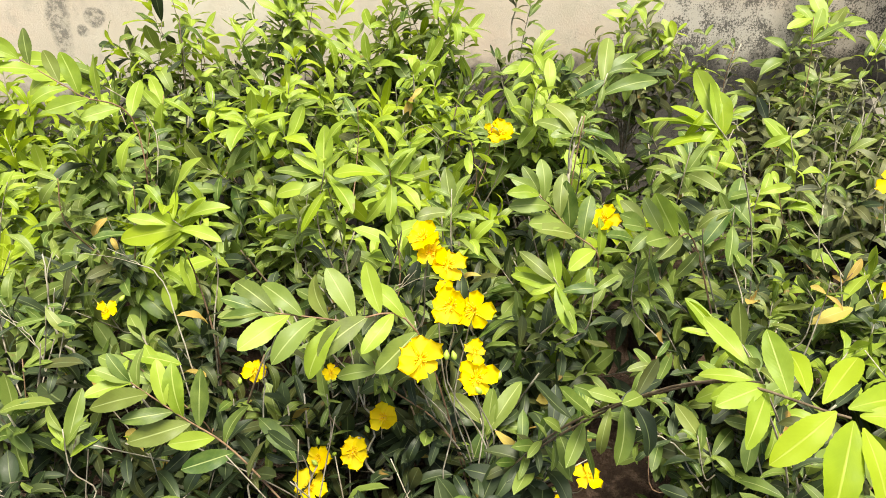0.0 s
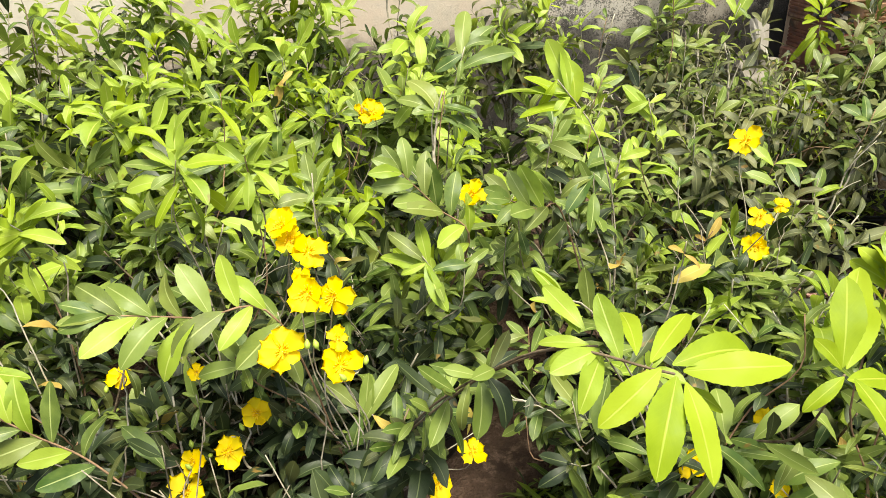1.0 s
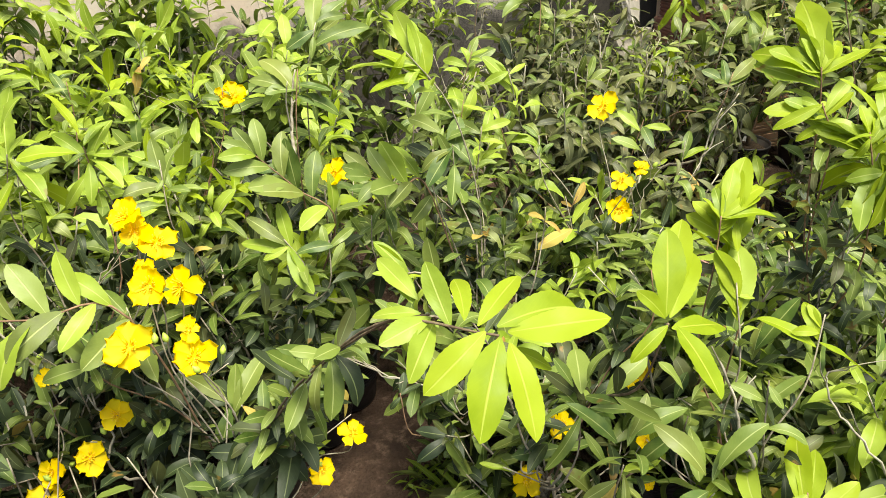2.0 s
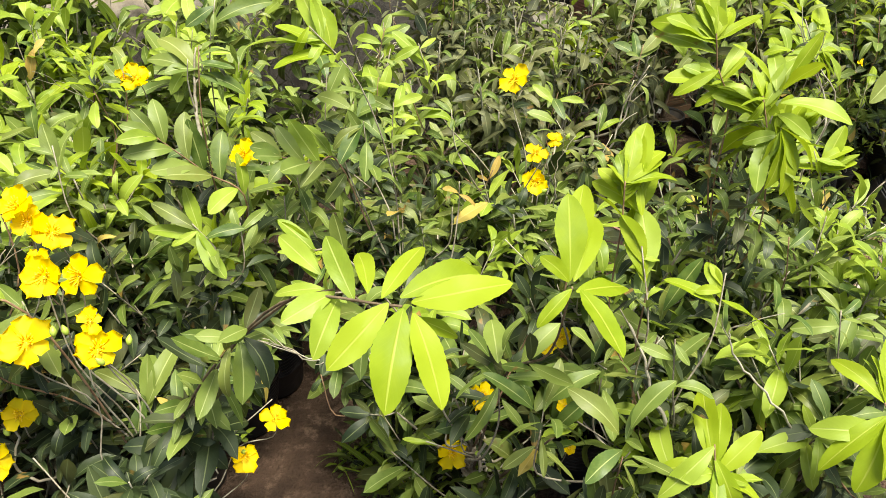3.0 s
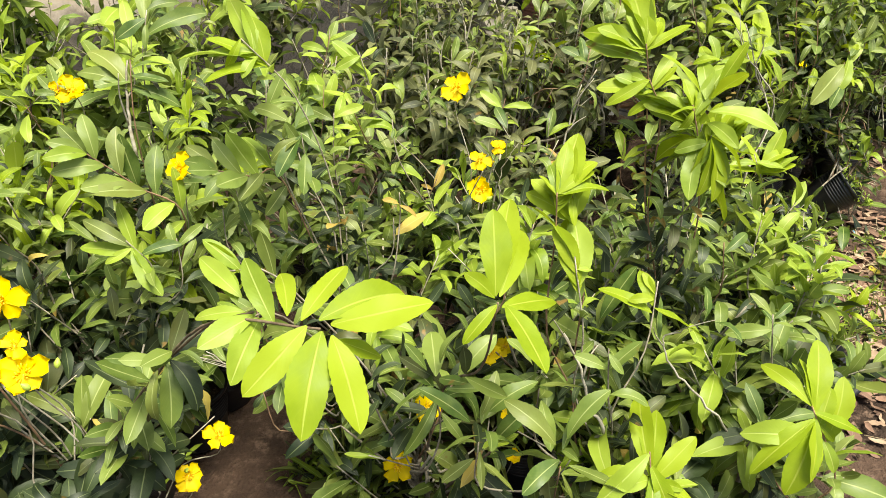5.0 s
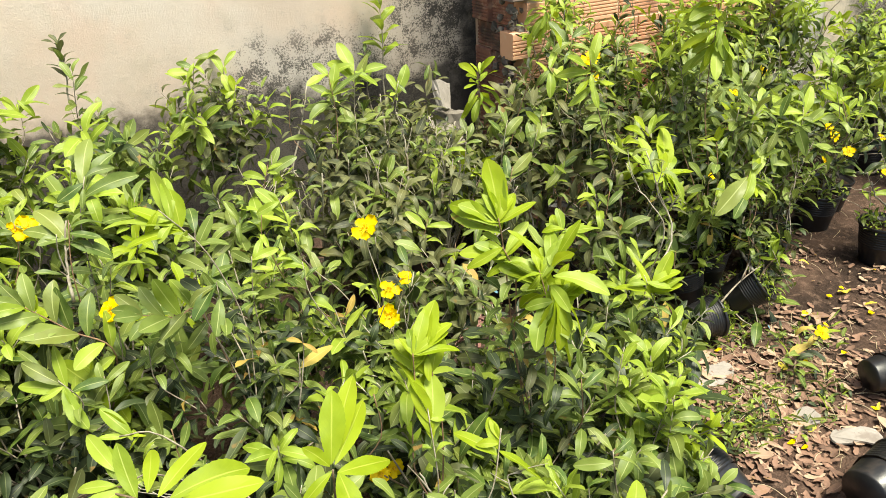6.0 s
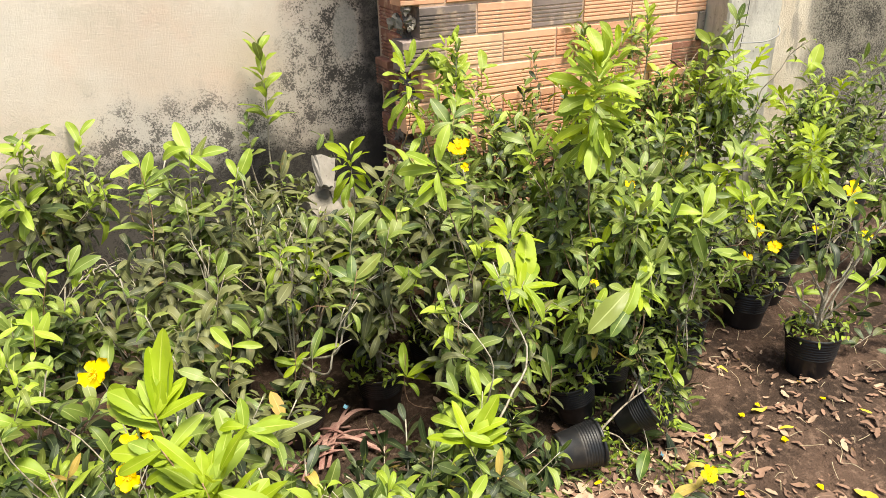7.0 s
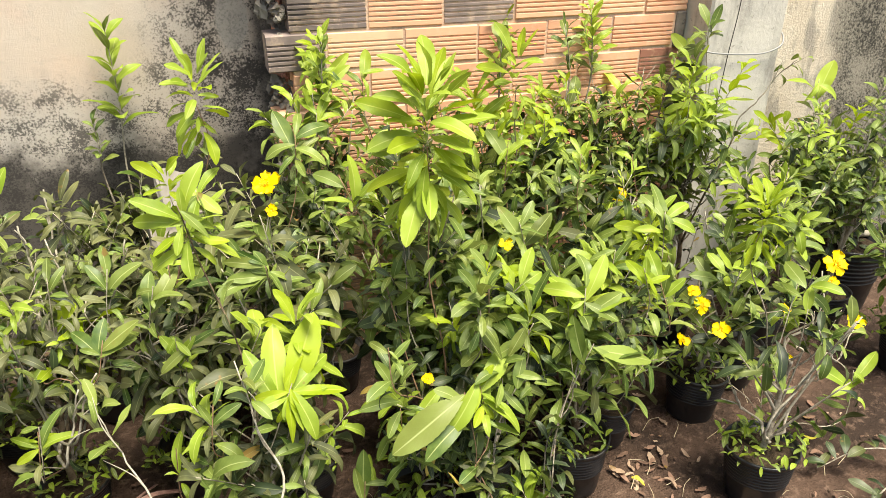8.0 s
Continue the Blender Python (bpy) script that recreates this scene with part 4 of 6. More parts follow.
rosette((0.996, 0.725, 0.647), 'lime', (0.012, -0.013, -0.072), [(-0.038, 0.034, 0.009), (0.005, 0.022, 0.026), (0.027, 0.001, 0.019), (0.045, 0.003, 0.042), (-0.027, 0.003, -0.017), (-0.022, -0.012, -0.027), (-0.028, 0.032, 0.030)], 0.95, 6)
rosette((1.009, 0.703, 0.615), 'lime', (-0.010, -0.006, -0.077), [(0.066, 0.002, 0.026), (-0.007, -0.047, -0.063), (-0.037, -0.015, -0.036), (0.034, -0.035, -0.014), (0.006, -0.033, -0.043), (-0.042, 0.012, -0.009), (0.036, 0.001, 0.028), (0.001, 0.032, 0.030), (-0.024, -0.038, -0.059), (0.022, 0.025, 0.044), (0.036, -0.013, 0.012)], 0.95, 7)
rosette((0.796, 0.702, 0.598), 'lime', (-0.003, -0.005, -0.065), [(0.036, 0.025, 0.039), (0.057, 0.009, 0.040), (-0.008, 0.018, 0.019), (0.056, -0.022, 0.017), (0.022, 0.025, 0.035), (0.031, -0.009, 0.006)], 0.95, 5)
rosette((0.817, 0.704, 0.589), 'lime', (0.000, -0.039, -0.113), [(-0.034, 0.030, 0.007), (0.011, 0.026, 0.029), (0.028, 0.015, 0.033), (-0.013, -0.023, -0.022), (-0.019, 0.032, 0.020)])
rosette((0.566, 1.033, 0.721), 'lime', (0.064, -0.021, -0.097), [(0.005, 0.051, 0.049), (0.022, 0.034, 0.042), (-0.073, 0.007, 0.009), (-0.053, -0.024, -0.024), (-0.027, -0.017, -0.031), (-0.034, 0.013, 0.015)])
rosette((0.076, 1.128, 0.637), 'young', (-0.021, -0.013, -0.096), [(0.003, 0.057, 0.055), (-0.077, 0.013, 0.007), (-0.076, -0.013, -0.016), (-0.042, 0.012, 0.023), (0.051, 0.000, -0.003), (0.025, -0.025, -0.033), (-0.037, -0.020, -0.023)])
rosette((0.166, 1.105, 0.640), 'young', (0.003, -0.008, -0.081), [(-0.032, 0.023, 0.021), (0.001, -0.043, -0.056), (0.065, -0.004, 0.002), (0.025, 0.017, 0.033), (-0.032, -0.009, -0.019), (0.053, -0.013, -0.014)])
rosette((0.249, 1.091, 0.612), 'mid', (-0.004, -0.020, -0.107), [(-0.007, 0.023, 0.024), (0.018, 0.021, 0.027), (-0.027, 0.003, 0.004), (0.028, -0.028, -0.027), (-0.010, -0.021, -0.032), (-0.052, -0.015, -0.024)])
rosette((-0.129, 1.086, 0.591), 'lime', (0.061, -0.006, -0.070), [(-0.001, 0.033, 0.032), (-0.032, 0.009, 0.008), (0.037, 0.021, 0.034), (0.072, 0.007, 0.029), (0.041, -0.005, -0.009), (-0.074, -0.011, -0.019), (-0.046, -0.034, -0.040), (0.058, 0.012, 0.007)])
rosette((-0.259, 1.441, 0.611), 'mid', (-0.023, 0.004, -0.080), [(-0.008, 0.022, 0.023), (0.036, 0.011, 0.015), (-0.030, -0.002, -0.003), (0.043, -0.021, -0.015), (-0.064, 0.016, 0.008)])
rosette((0.483, 1.188, 0.737), 'mid', (-0.030, -0.011, -0.095), [(0.013, 0.058, 0.057), (-0.015, -0.027, -0.039), (0.045, 0.005, 0.013), (0.072, -0.010, 0.005), (-0.046, -0.012, -0.027), (0.039, 0.026, 0.038)])
rosette((0.446, 1.160, 0.685), 'mid', (-0.019, -0.015, -0.101), [(-0.037, 0.036, 0.034), (-0.063, 0.014, 0.011), (0.052, -0.003, 0.002), (0.038, -0.027, -0.025), (-0.049, -0.005, -0.017), (0.051, -0.037, -0.047)])
rosette((0.767, 1.182, 0.636), 'young', (0.026, -0.034, -0.140), [(-0.024, 0.018, 0.016), (0.034, 0.004, 0.005), (0.009, -0.031, -0.037), (-0.044, -0.015, -0.013), (0.021, -0.041, -0.063), (-0.032, 0.018, 0.022)])
rosette((0.621, 1.031, 0.589), 'mid', (0.001, -0.010, -0.084), [(0.040, -0.011, -0.022), (-0.017, 0.013, 0.015), (-0.048, -0.028, -0.037), (-0.020, -0.056, -0.057), (0.018, 0.033, 0.037), (-0.054, -0.008, -0.014)])
rosette((-0.194, 0.981, 0.453), 'young', (0.121, -0.037, -0.125), [(-0.022, -0.030, -0.053), (-0.049, -0.010, -0.020), (-0.040, 0.001, 0.002), (0.033, 0.001, 0.010), (0.076, -0.007, -0.014), (0.061, -0.031, -0.038)])
rosette((-0.355, 1.373, 0.753), 'young', (0.162, -0.026, -0.112), [(-0.070, 0.024, 0.013), (-0.025, 0.017, 0.019), (-0.073, -0.017, -0.022), (0.052, -0.021, -0.013), (0.068, -0.020, -0.033), (0.075, -0.016, -0.016), (-0.045, -0.000, 0.003)])
rosette((-0.328, 1.986, 0.693), 'young', (-0.009, -0.002, -0.121), [(0.006, 0.060, 0.057), (0.038, 0.041, 0.053), (-0.077, -0.008, -0.009), (-0.057, -0.028, -0.028), (0.052, -0.031, -0.050), (-0.032, -0.039, -0.054), (0.069, -0.029, -0.024)])
rosette((1.014, 1.605, 0.732), 'young', (0.005, -0.017, -0.131), [(-0.020, 0.026, 0.026), (0.024, 0.013, 0.017), (0.078, -0.008, -0.001), (-0.058, -0.016, -0.013), (0.065, -0.020, -0.032), (-0.025, -0.026, -0.036)])
rosette((0.458, 0.727, 0.598), 'lime', (0.051, 0.006, -0.027), [(-0.013, 0.022, 0.022), (0.005, -0.009, -0.013), (0.026, -0.006, -0.005), (-0.021, 0.002, 0.006)])
rosette((0.455, 0.675, 0.578), 'young', (0.044, 0.010, -0.018), [(-0.018, 0.016, 0.015), (-0.025, -0.003, -0.008), (0.004, -0.013, -0.016), (0.024, -0.008, -0.003), (-0.012, -0.015, -0.025)])
rosette((0.135, 0.900, 0.470), 'mid', (0.024, 0.001, -0.054), [(-0.047, -0.000, -0.012), (-0.012, 0.019, 0.022), (0.028, 0.005, 0.011), (0.018, -0.026, -0.026), (-0.025, 0.025, 0.027)])
rosette((0.267, 0.929, 0.348), 'mid', (0.021, -0.013, -0.089), [(-0.019, -0.036, -0.061), (0.007, -0.005, -0.007), (-0.035, 0.023, 0.033), (0.058, 0.021, 0.048), (0.018, 0.025, 0.029)])
rosette((0.380, 1.026, 0.501), 'young', (0.026, -0.001, -0.065), [(-0.057, 0.015, 0.005), (-0.032, -0.010, -0.019), (0.013, -0.026, -0.031), (0.014, -0.057, -0.057), (0.004, 0.039, 0.040), (0.061, -0.009, -0.008), (-0.044, 0.022, 0.035)])
rosette((0.533, 1.087, 0.504), 'mid', (0.006, -0.010, -0.089), [(-0.005, 0.028, 0.028), (-0.044, -0.024, -0.040), (0.005, -0.033, -0.039), (-0.015, 0.008, 0.015), (0.042, 0.010, 0.010)])
rosette((-0.249, 0.898, 0.402), 'young', (-0.003, -0.008, -0.075), [(-0.023, 0.013, 0.011), (-0.002, -0.015, -0.019), (-0.032, 0.019, 0.027), (0.028, 0.005, 0.015), (0.017, 0.033, 0.037)])
rosette((1.124, 1.731, 0.711), 'young', (-0.019, -0.011, -0.136), [(-0.017, 0.060, 0.052), (0.075, -0.020, 0.008), (-0.075, 0.019, -0.008), (0.037, -0.058, -0.041), (-0.051, 0.052, 0.031), (0.039, 0.003, 0.023)])
rosette((1.845, 1.905, 0.788), 'young', (-0.011, -0.026, -0.184), [(-0.043, 0.057, 0.036), (0.070, 0.002, 0.033), (-0.002, 0.048, 0.063), (0.050, -0.047, -0.021), (-0.054, 0.000, -0.037), (0.016, -0.052, -0.058)], 0.8, 4)
rosette((1.756, 1.696, 0.708), 'mid', (-0.010, -0.006, -0.134), [(-0.033, 0.055, 0.040), (0.070, -0.001, 0.030), (0.053, -0.049, -0.031), (-0.072, -0.004, -0.027), (0.018, 0.043, 0.049), (0.005, -0.051, -0.061), (-0.043, -0.037, -0.057)])
rosette((2.527, 1.975, 0.827), 'young', (0.032, -0.038, -0.193), [(-0.056, 0.036, 0.004), (0.039, 0.029, 0.052), (0.067, -0.030, 0.000), (-0.072, -0.010, -0.034), (0.044, -0.043, -0.044), (-0.003, 0.034, 0.040)], 0.8, 4)
rosette((2.816, 1.922, 0.764), 'young', (-0.005, -0.016, -0.186), [(-0.035, 0.049, 0.032), (0.072, -0.005, 0.026), (0.014, -0.053, -0.055), (-0.058, -0.005, -0.024), (0.014, 0.034, 0.039), (-0.044, -0.029, -0.059)])
rosette((1.662, 1.188, 0.500), 'lime', (-0.049, -0.002, -0.129), [(-0.066, 0.040, 0.046), (-0.024, 0.060, 0.074), (0.050, 0.064, 0.076), (0.078, -0.013, -0.015), (-0.010, -0.054, -0.063), (0.034, -0.054, -0.063), (-0.059, -0.008, -0.010), (0.060, 0.030, 0.036), (0.010, -0.040, -0.055)], 0.85, 3)
rosette((1.952, 1.193, 0.443), 'lime', (0.017, -0.030, -0.144), [(-0.060, -0.058, -0.070), (0.075, -0.060, -0.070), (0.060, 0.024, 0.028), (-0.020, -0.048, -0.062), (0.040, -0.040, -0.050)], 1.0)
rosette((1.925, 1.180, 0.425), 'mid', (0.020, -0.020, -0.130), [(-0.130, -0.045, -0.055), (-0.085, -0.050, -0.062), (-0.040, 0.014, 0.017)], 0.85)
rosette((2.150, 1.178, 0.470), 'mid', (-0.036, 0.009, -0.113), [(0.095, -0.015, -0.020), (0.066, -0.046, -0.058), (0.112, -0.029, -0.040), (-0.029, 0.034, 0.039)], 0.9)
rosette((2.155, 1.229, 0.547), 'young', (-0.013, -0.024, -0.157), [(-0.032, 0.042, 0.026), (-0.070, 0.035, 0.004), (0.044, 0.016, 0.048), (0.051, -0.027, 0.002), (0.072, -0.029, -0.010), (-0.029, -0.010, -0.028), (0.016, 0.037, 0.057), (0.047, -0.042, -0.046)])
open_shoot((1.655, 1.395, 0.588), (1.665, 1.420, 0.500), (1.69, 1.47), 'mid',
           [(0.000, 0.000, 0.006, -0.032, 0.005, 0.062), (0.000, 0.000, 0.002, -0.105, -0.005, 0.004), (-0.002, 0.002, 0.004, -0.085, 0.004, 0.034), (0.002, 0.000, 0.002, 0.070, 0.005, 0.036), (0.002, 0.000, 0.000, 0.060, -0.010, -0.006), (-0.002, -0.002, 0.000, -0.050, -0.035, -0.026), (0.002, -0.002, 0.000, 0.024, -0.050, -0.034), (0.002, 0.002, 0.006, 0.020, 0.015, 0.050)] * 2, True)
open_shoot((1.542, 1.335, 0.735), (1.560, 1.330, 0.640), (1.62, 1.25), 'lime',
           [(0.000, 0.002, 0.004, 0.034, 0.012, 0.085), (-0.002, 0.000, 0.002, -0.100, -0.004, 0.004), (0.000, 0.002, 0.004, -0.070, 0.006, 0.040), (-0.002, 0.000, -0.004, -0.085, -0.016, -0.034), (0.002, 0.000, 0.000, 0.070, -0.018, -0.010), (0.004, -0.002, -0.004, 0.088, -0.026, -0.064), (-0.002, -0.002, -0.006, -0.024, -0.034, -0.076), (0.002, -0.002, -0.006, 0.030, -0.036, -0.060), (0.000, 0.002, 0.004, -0.012, 0.010, 0.055)] * 2, True)
rosette((1.789, 1.415, 0.721), 'young', (0.053, -0.042, -0.138), [(-0.037, 0.028, 0.007), (0.032, 0.018, 0.035), (0.035, -0.031, -0.018), (-0.030, -0.014, -0.025), (0.009, -0.035, -0.048), (0.064, -0.019, 0.008)])
rosette((2.107, 1.398, 0.599), 'mid', (0.024, -0.024, -0.137), [(-0.050, 0.008, -0.028), (0.033, 0.016, 0.034), (0.040, -0.031, -0.015), (-0.029, 0.026, 0.028), (-0.003, -0.039, -0.057), (0.061, -0.013, 0.014)])
rosette((2.352, 1.314, 0.622), 'young', (-0.005, -0.015, -0.142), [(-0.023, 0.039, 0.028), (0.053, 0.000, 0.024), (0.010, -0.038, -0.040), (-0.053, -0.000, -0.017), (0.005, 0.044, 0.048), (0.051, -0.037, -0.021)])
rosette((1.563, 1.527, 0.682), 'young', (0.028, -0.027, -0.131), [(0.035, 0.025, 0.039), (-0.041, -0.010, -0.038), (0.032, -0.041, -0.032), (-0.023, -0.055, -0.058), (0.035, -0.046, -0.052), (0.034, -0.007, 0.009), (-0.017, 0.019, 0.020)])
rosette((1.401, 0.952, 0.407), 'lime', (0.033, -0.033, -0.118), [(-0.052, 0.022, -0.013), (-0.001, -0.013, -0.017), (0.061, -0.046, -0.015), (0.070, -0.028, 0.021), (0.071, 0.004, 0.036), (0.003, 0.027, 0.033), (0.067, -0.040, 0.000)])
rosette((0.787, 2.005, 0.727), 'young', (-0.028, 0.008, -0.129), [(-0.043, 0.023, -0.006), (0.059, -0.008, 0.020), (-0.030, -0.026, -0.043), (0.013, -0.035, -0.027), (0.069, -0.019, 0.006), (-0.072, 0.013, -0.026)])
rosette((0.781, 1.430, 0.513), 'young', (-0.025, -0.003, -0.121), [(-0.038, 0.033, 0.008), (0.031, 0.000, 0.016), (-0.050, 0.001, -0.024), (0.040, -0.042, -0.017), (-0.005, 0.036, 0.035)])
rosette((0.623, 1.199, 0.608), 'mid', (-0.020, -0.011, -0.113), [(0.003, 0.041, 0.040), (0.031, 0.003, 0.020), (-0.039, 0.018, 0.002), (0.003, -0.030, -0.027), (-0.034, -0.008, -0.036), (0.044, -0.028, -0.009)])
rosette((0.691, 1.102, 0.581), 'young', (-0.013, -0.006, -0.095), [(-0.029, 0.025, 0.006), (0.025, -0.023, -0.015), (0.024, 0.009, 0.027), (-0.022, -0.023, -0.031), (0.044, -0.007, 0.011)])
rosette((0.709, 0.950, 0.476), 'sere', (-0.010, -0.002, -0.069), [(0.054, -0.005, -0.001)])
rosette((0.828, 1.057, 0.460), 'sere', (-0.015, 0.018, -0.058), [(-0.021, 0.009, -0.006), (0.019, 0.007, 0.017)])
rosette((0.716, 0.940, 0.517), 'sere', (-0.001, 0.004, -0.053), [(-0.021, 0.003, -0.002), (0.019, -0.019, -0.028)])
rosette((0.211, 1.607, 0.612), 'sere', (-0.004, 0.007, -0.084), [(-0.020, -0.024, -0.044), (0.019, 0.013, 0.018)])
rosette((-0.160, 1.885, 0.703), 'young', (-0.039, -0.003, -0.120), [(-0.030, 0.046, 0.047), (0.020, 0.032, 0.040), (0.053, 0.010, 0.020), (-0.021, -0.030, -0.032), (0.043, -0.011, -0.018)])
rosette((-0.288, 1.647, 0.629), 'young', (-0.030, -0.004, -0.110), [(-0.027, 0.035, 0.035), (0.038, 0.003, 0.004), (0.066, -0.026, -0.026), (-0.038, 0.007, 0.015), (0.004, -0.022, -0.033)])
rosette((-0.213, 1.737, 0.610), 'young', (-0.019, -0.005, -0.117), [(-0.013, 0.025, 0.025), (0.032, -0.010, -0.014), (-0.049, -0.003, -0.003), (-0.006, -0.056, -0.053)])
rosette((-0.200, 1.163, 0.614), 'young', (-0.010, -0.006, -0.082), [(0.022, -0.001, -0.004), (-0.017, -0.002, -0.004), (-0.027, 0.008, 0.011), (-0.008, -0.028, -0.028)])
rosette((-0.304, 1.169, 0.630), 'mid', (-0.006, -0.006, -0.081), [(-0.048, 0.009, -0.001), (0.027, -0.004, -0.006), (-0.030, -0.023, -0.030), (0.017, 0.006, 0.014), (-0.042, 0.016, 0.013)])
rosette((-0.372, 1.166, 0.629), 'young', (-0.034, -0.004, -0.080), [(0.027, 0.005, 0.002), (-0.003, 0.014, 0.017), (0.014, -0.022, -0.026), (-0.012, -0.015, -0.016)])
rosette((0.027, 1.175, 0.547), 'mid', (-0.017, -0.006, -0.087), [(-0.026, 0.031, 0.031), (-0.041, -0.009, -0.018), (0.007, 0.013, 0.019), (0.021, -0.015, -0.013), (-0.020, -0.023, -0.038)])
rosette((0.110, 1.448, 0.639), 'mid', (-0.008, -0.005, -0.098), [(-0.025, 0.022, 0.020), (0.033, -0.010, -0.013), (-0.042, -0.007, -0.009), (0.010, -0.031, -0.032)])
rosette((0.178, 1.719, 0.604), 'young', (0.003, -0.007, -0.118), [(-0.016, -0.002, -0.007), (0.034, 0.014, 0.018), (0.048, -0.015, -0.013), (0.019, 0.015, 0.028)])
rosette((0.083, 1.952, 0.663), 'young', (0.011, -0.007, -0.129), [(-0.042, 0.038, 0.036), (0.031, 0.039, 0.050), (0.064, -0.001, 0.007), (-0.077, 0.002, 0.013), (0.016, -0.026, -0.040)])
rosette((-0.101, 1.767, 0.631), 'mid', (-0.036, -0.004, -0.117), [(-0.037, 0.034, 0.032), (0.035, 0.015, 0.019), (-0.011, -0.032, -0.038), (0.048, -0.024, -0.019)])
rosette((0.362, 2.039, 0.683), 'young', (-0.015, -0.005, -0.133), [(-0.037, 0.018, 0.014), (0.051, 0.022, 0.029), (0.066, -0.007, -0.001), (-0.022, -0.034, -0.036), (0.035, -0.027, -0.043)])
rosette((0.920, 1.890, 0.655), 'young', (0.014, -0.007, -0.127), [(-0.025, 0.017, 0.015), (0.021, 0.017, 0.022), (-0.011, -0.023, -0.028), (0.035, -0.012, -0.006)])
rosette((1.556, 2.212, 0.564), 'mid', (0.045, -0.010, -0.155), [(-0.031, 0.019, 0.016), (0.038, 0.006, 0.007), (-0.027, -0.034, -0.043), (0.029, -0.034, -0.034)])
rosette((0.721, 1.113, 0.586), 'young', (0.025, -0.008, -0.083), [(0.023, 0.007, 0.007), (0.042, -0.018, -0.025), (-0.003, 0.013, 0.018), (-0.028, -0.008, -0.007)])
rosette((0.346, 1.406, 0.604), 'mid', (-0.017, -0.005, -0.098), [(-0.025, 0.017, 0.015), (-0.003, 0.027, 0.032), (0.020, -0.011, -0.012), (-0.034, -0.006, -0.003)])
rosette((0.762, 1.059, 0.570), 'mid', (0.006, -0.007, -0.081), [(-0.019, 0.017, 0.016), (0.020, -0.007, -0.009), (-0.007, -0.017, -0.020)])
rosette((-0.296, 1.028, 0.503), 'mid', (-0.019, -0.007, -0.079), [(-0.030, 0.005, -0.001), (-0.047, -0.010, -0.020), (0.039, -0.017, -0.017), (0.027, -0.028, -0.027), (-0.014, -0.027, -0.042), (0.020, 0.002, 0.004)])
rosette((-0.333, 1.003, 0.439), 'mid', (-0.014, -0.008, -0.082), [(-0.021, -0.008, -0.017), (0.026, 0.005, 0.007), (0.040, -0.004, -0.001), (0.004, -0.011, -0.011)])
rosette((-0.167, 0.988, 0.353), 'young', (-0.002, -0.010, -0.087), [(-0.030, -0.032, -0.058), (0.018, -0.028, -0.039), (0.059, -0.035, -0.039), (-0.002, -0.024, -0.023)])
rosette((-0.067, 0.936, 0.336), 'old_shaded', (-0.024, -0.009, -0.084), [(0.008, 0.030, 0.030), (0.025, 0.019, 0.025), (-0.031, -0.014, -0.019), (0.028, -0.021, -0.019)])
rosette((-0.247, 0.953, 0.286), 'old_shaded', (-0.024, -0.009, -0.088), [(-0.013, 0.019, 0.020), (0.014, -0.013, -0.018), (-0.013, -0.019, -0.023)])
rosette((-0.374, 0.963, 0.282), 'old_shaded', (-0.021, -0.010, -0.088), [(0.025, -0.008, -0.015), (-0.015, 0.005, 0.005), (0.017, 0.009, 0.014)])
rosette((0.063, 0.977, 0.368), 'mid', (-0.002, -0.010, -0.086), [(-0.020, 0.007, 0.004), (0.020, -0.007, -0.009), (-0.008, -0.028, -0.032), (-0.012, 0.025, 0.041)])
rosette((0.188, 0.937, 0.500), 'mid', (0.008, -0.008, -0.076), [(-0.022, 0.019, 0.018), (-0.001, -0.009, -0.011), (-0.015, -0.013, -0.017)])
rosette((0.438, 1.026, 0.487), 'mid', (-0.010, -0.007, -0.082), [(-0.031, -0.001, -0.009), (0.016, 0.003, 0.004), (0.037, 0.006, 0.013), (-0.009, 0.011, 0.019)])
rosette((0.506, 1.059, 0.495), 'mid', (-0.002, -0.008, -0.084), [(-0.023, -0.008, -0.019), (0.012, 0.009, 0.012), (0.015, -0.011, -0.013)])
rosette((0.507, 0.954, 0.411), 'mid', (0.005, -0.009, -0.083), [(-0.025, 0.011, 0.008), (-0.012, -0.013, -0.020), (0.022, 0.010, 0.017), (-0.042, -0.011, -0.009)])
rosette((0.485, 0.891, 0.313), 'old_shaded', (0.011, -0.011, -0.085), [(-0.020, -0.008, -0.017), (0.012, 0.016, 0.020), (0.031, 0.003, 0.007)])
rosette((0.548, 0.888, 0.328), 'mid', (0.019, -0.011, -0.084), [(-0.016, -0.008, -0.017), (0.011, 0.009, 0.011), (-0.018, 0.005, 0.008)])
rosette((1.106, 1.310, 0.460), 'young', (-0.029, -0.000, -0.123), [(-0.035, 0.037, 0.014), (0.047, -0.027, -0.008), (-0.007, -0.025, -0.028)])
rosette((1.269, 1.390, 0.360), 'young', (-0.019, -0.007, -0.138), [(-0.033, 0.011, -0.011), (0.051, -0.019, 0.002), (0.022, 0.011, 0.027)])
rosette((1.467, 1.365, 0.280), 'lime', (-0.005, -0.016, -0.147), [(0.075, -0.024, -0.003), (-0.003, 0.023, 0.023)])
rosette((1.024, 0.584, 0.431), 'mid', (0.003, -0.016, -0.084), [(-0.051, 0.017, -0.019), (-0.011, 0.025, 0.021), (0.032, -0.005, 0.014), (0.033, -0.033, -0.011), (0.003, -0.025, -0.032)])
rosette((1.568, 1.016, 0.022), 'mid', (0.019, -0.033, -0.148), [(-0.059, 0.052, 0.012), (0.074, -0.023, 0.008), (0.060, -0.048, -0.017), (-0.051, -0.036, -0.052), (0.067, 0.013, 0.042)])
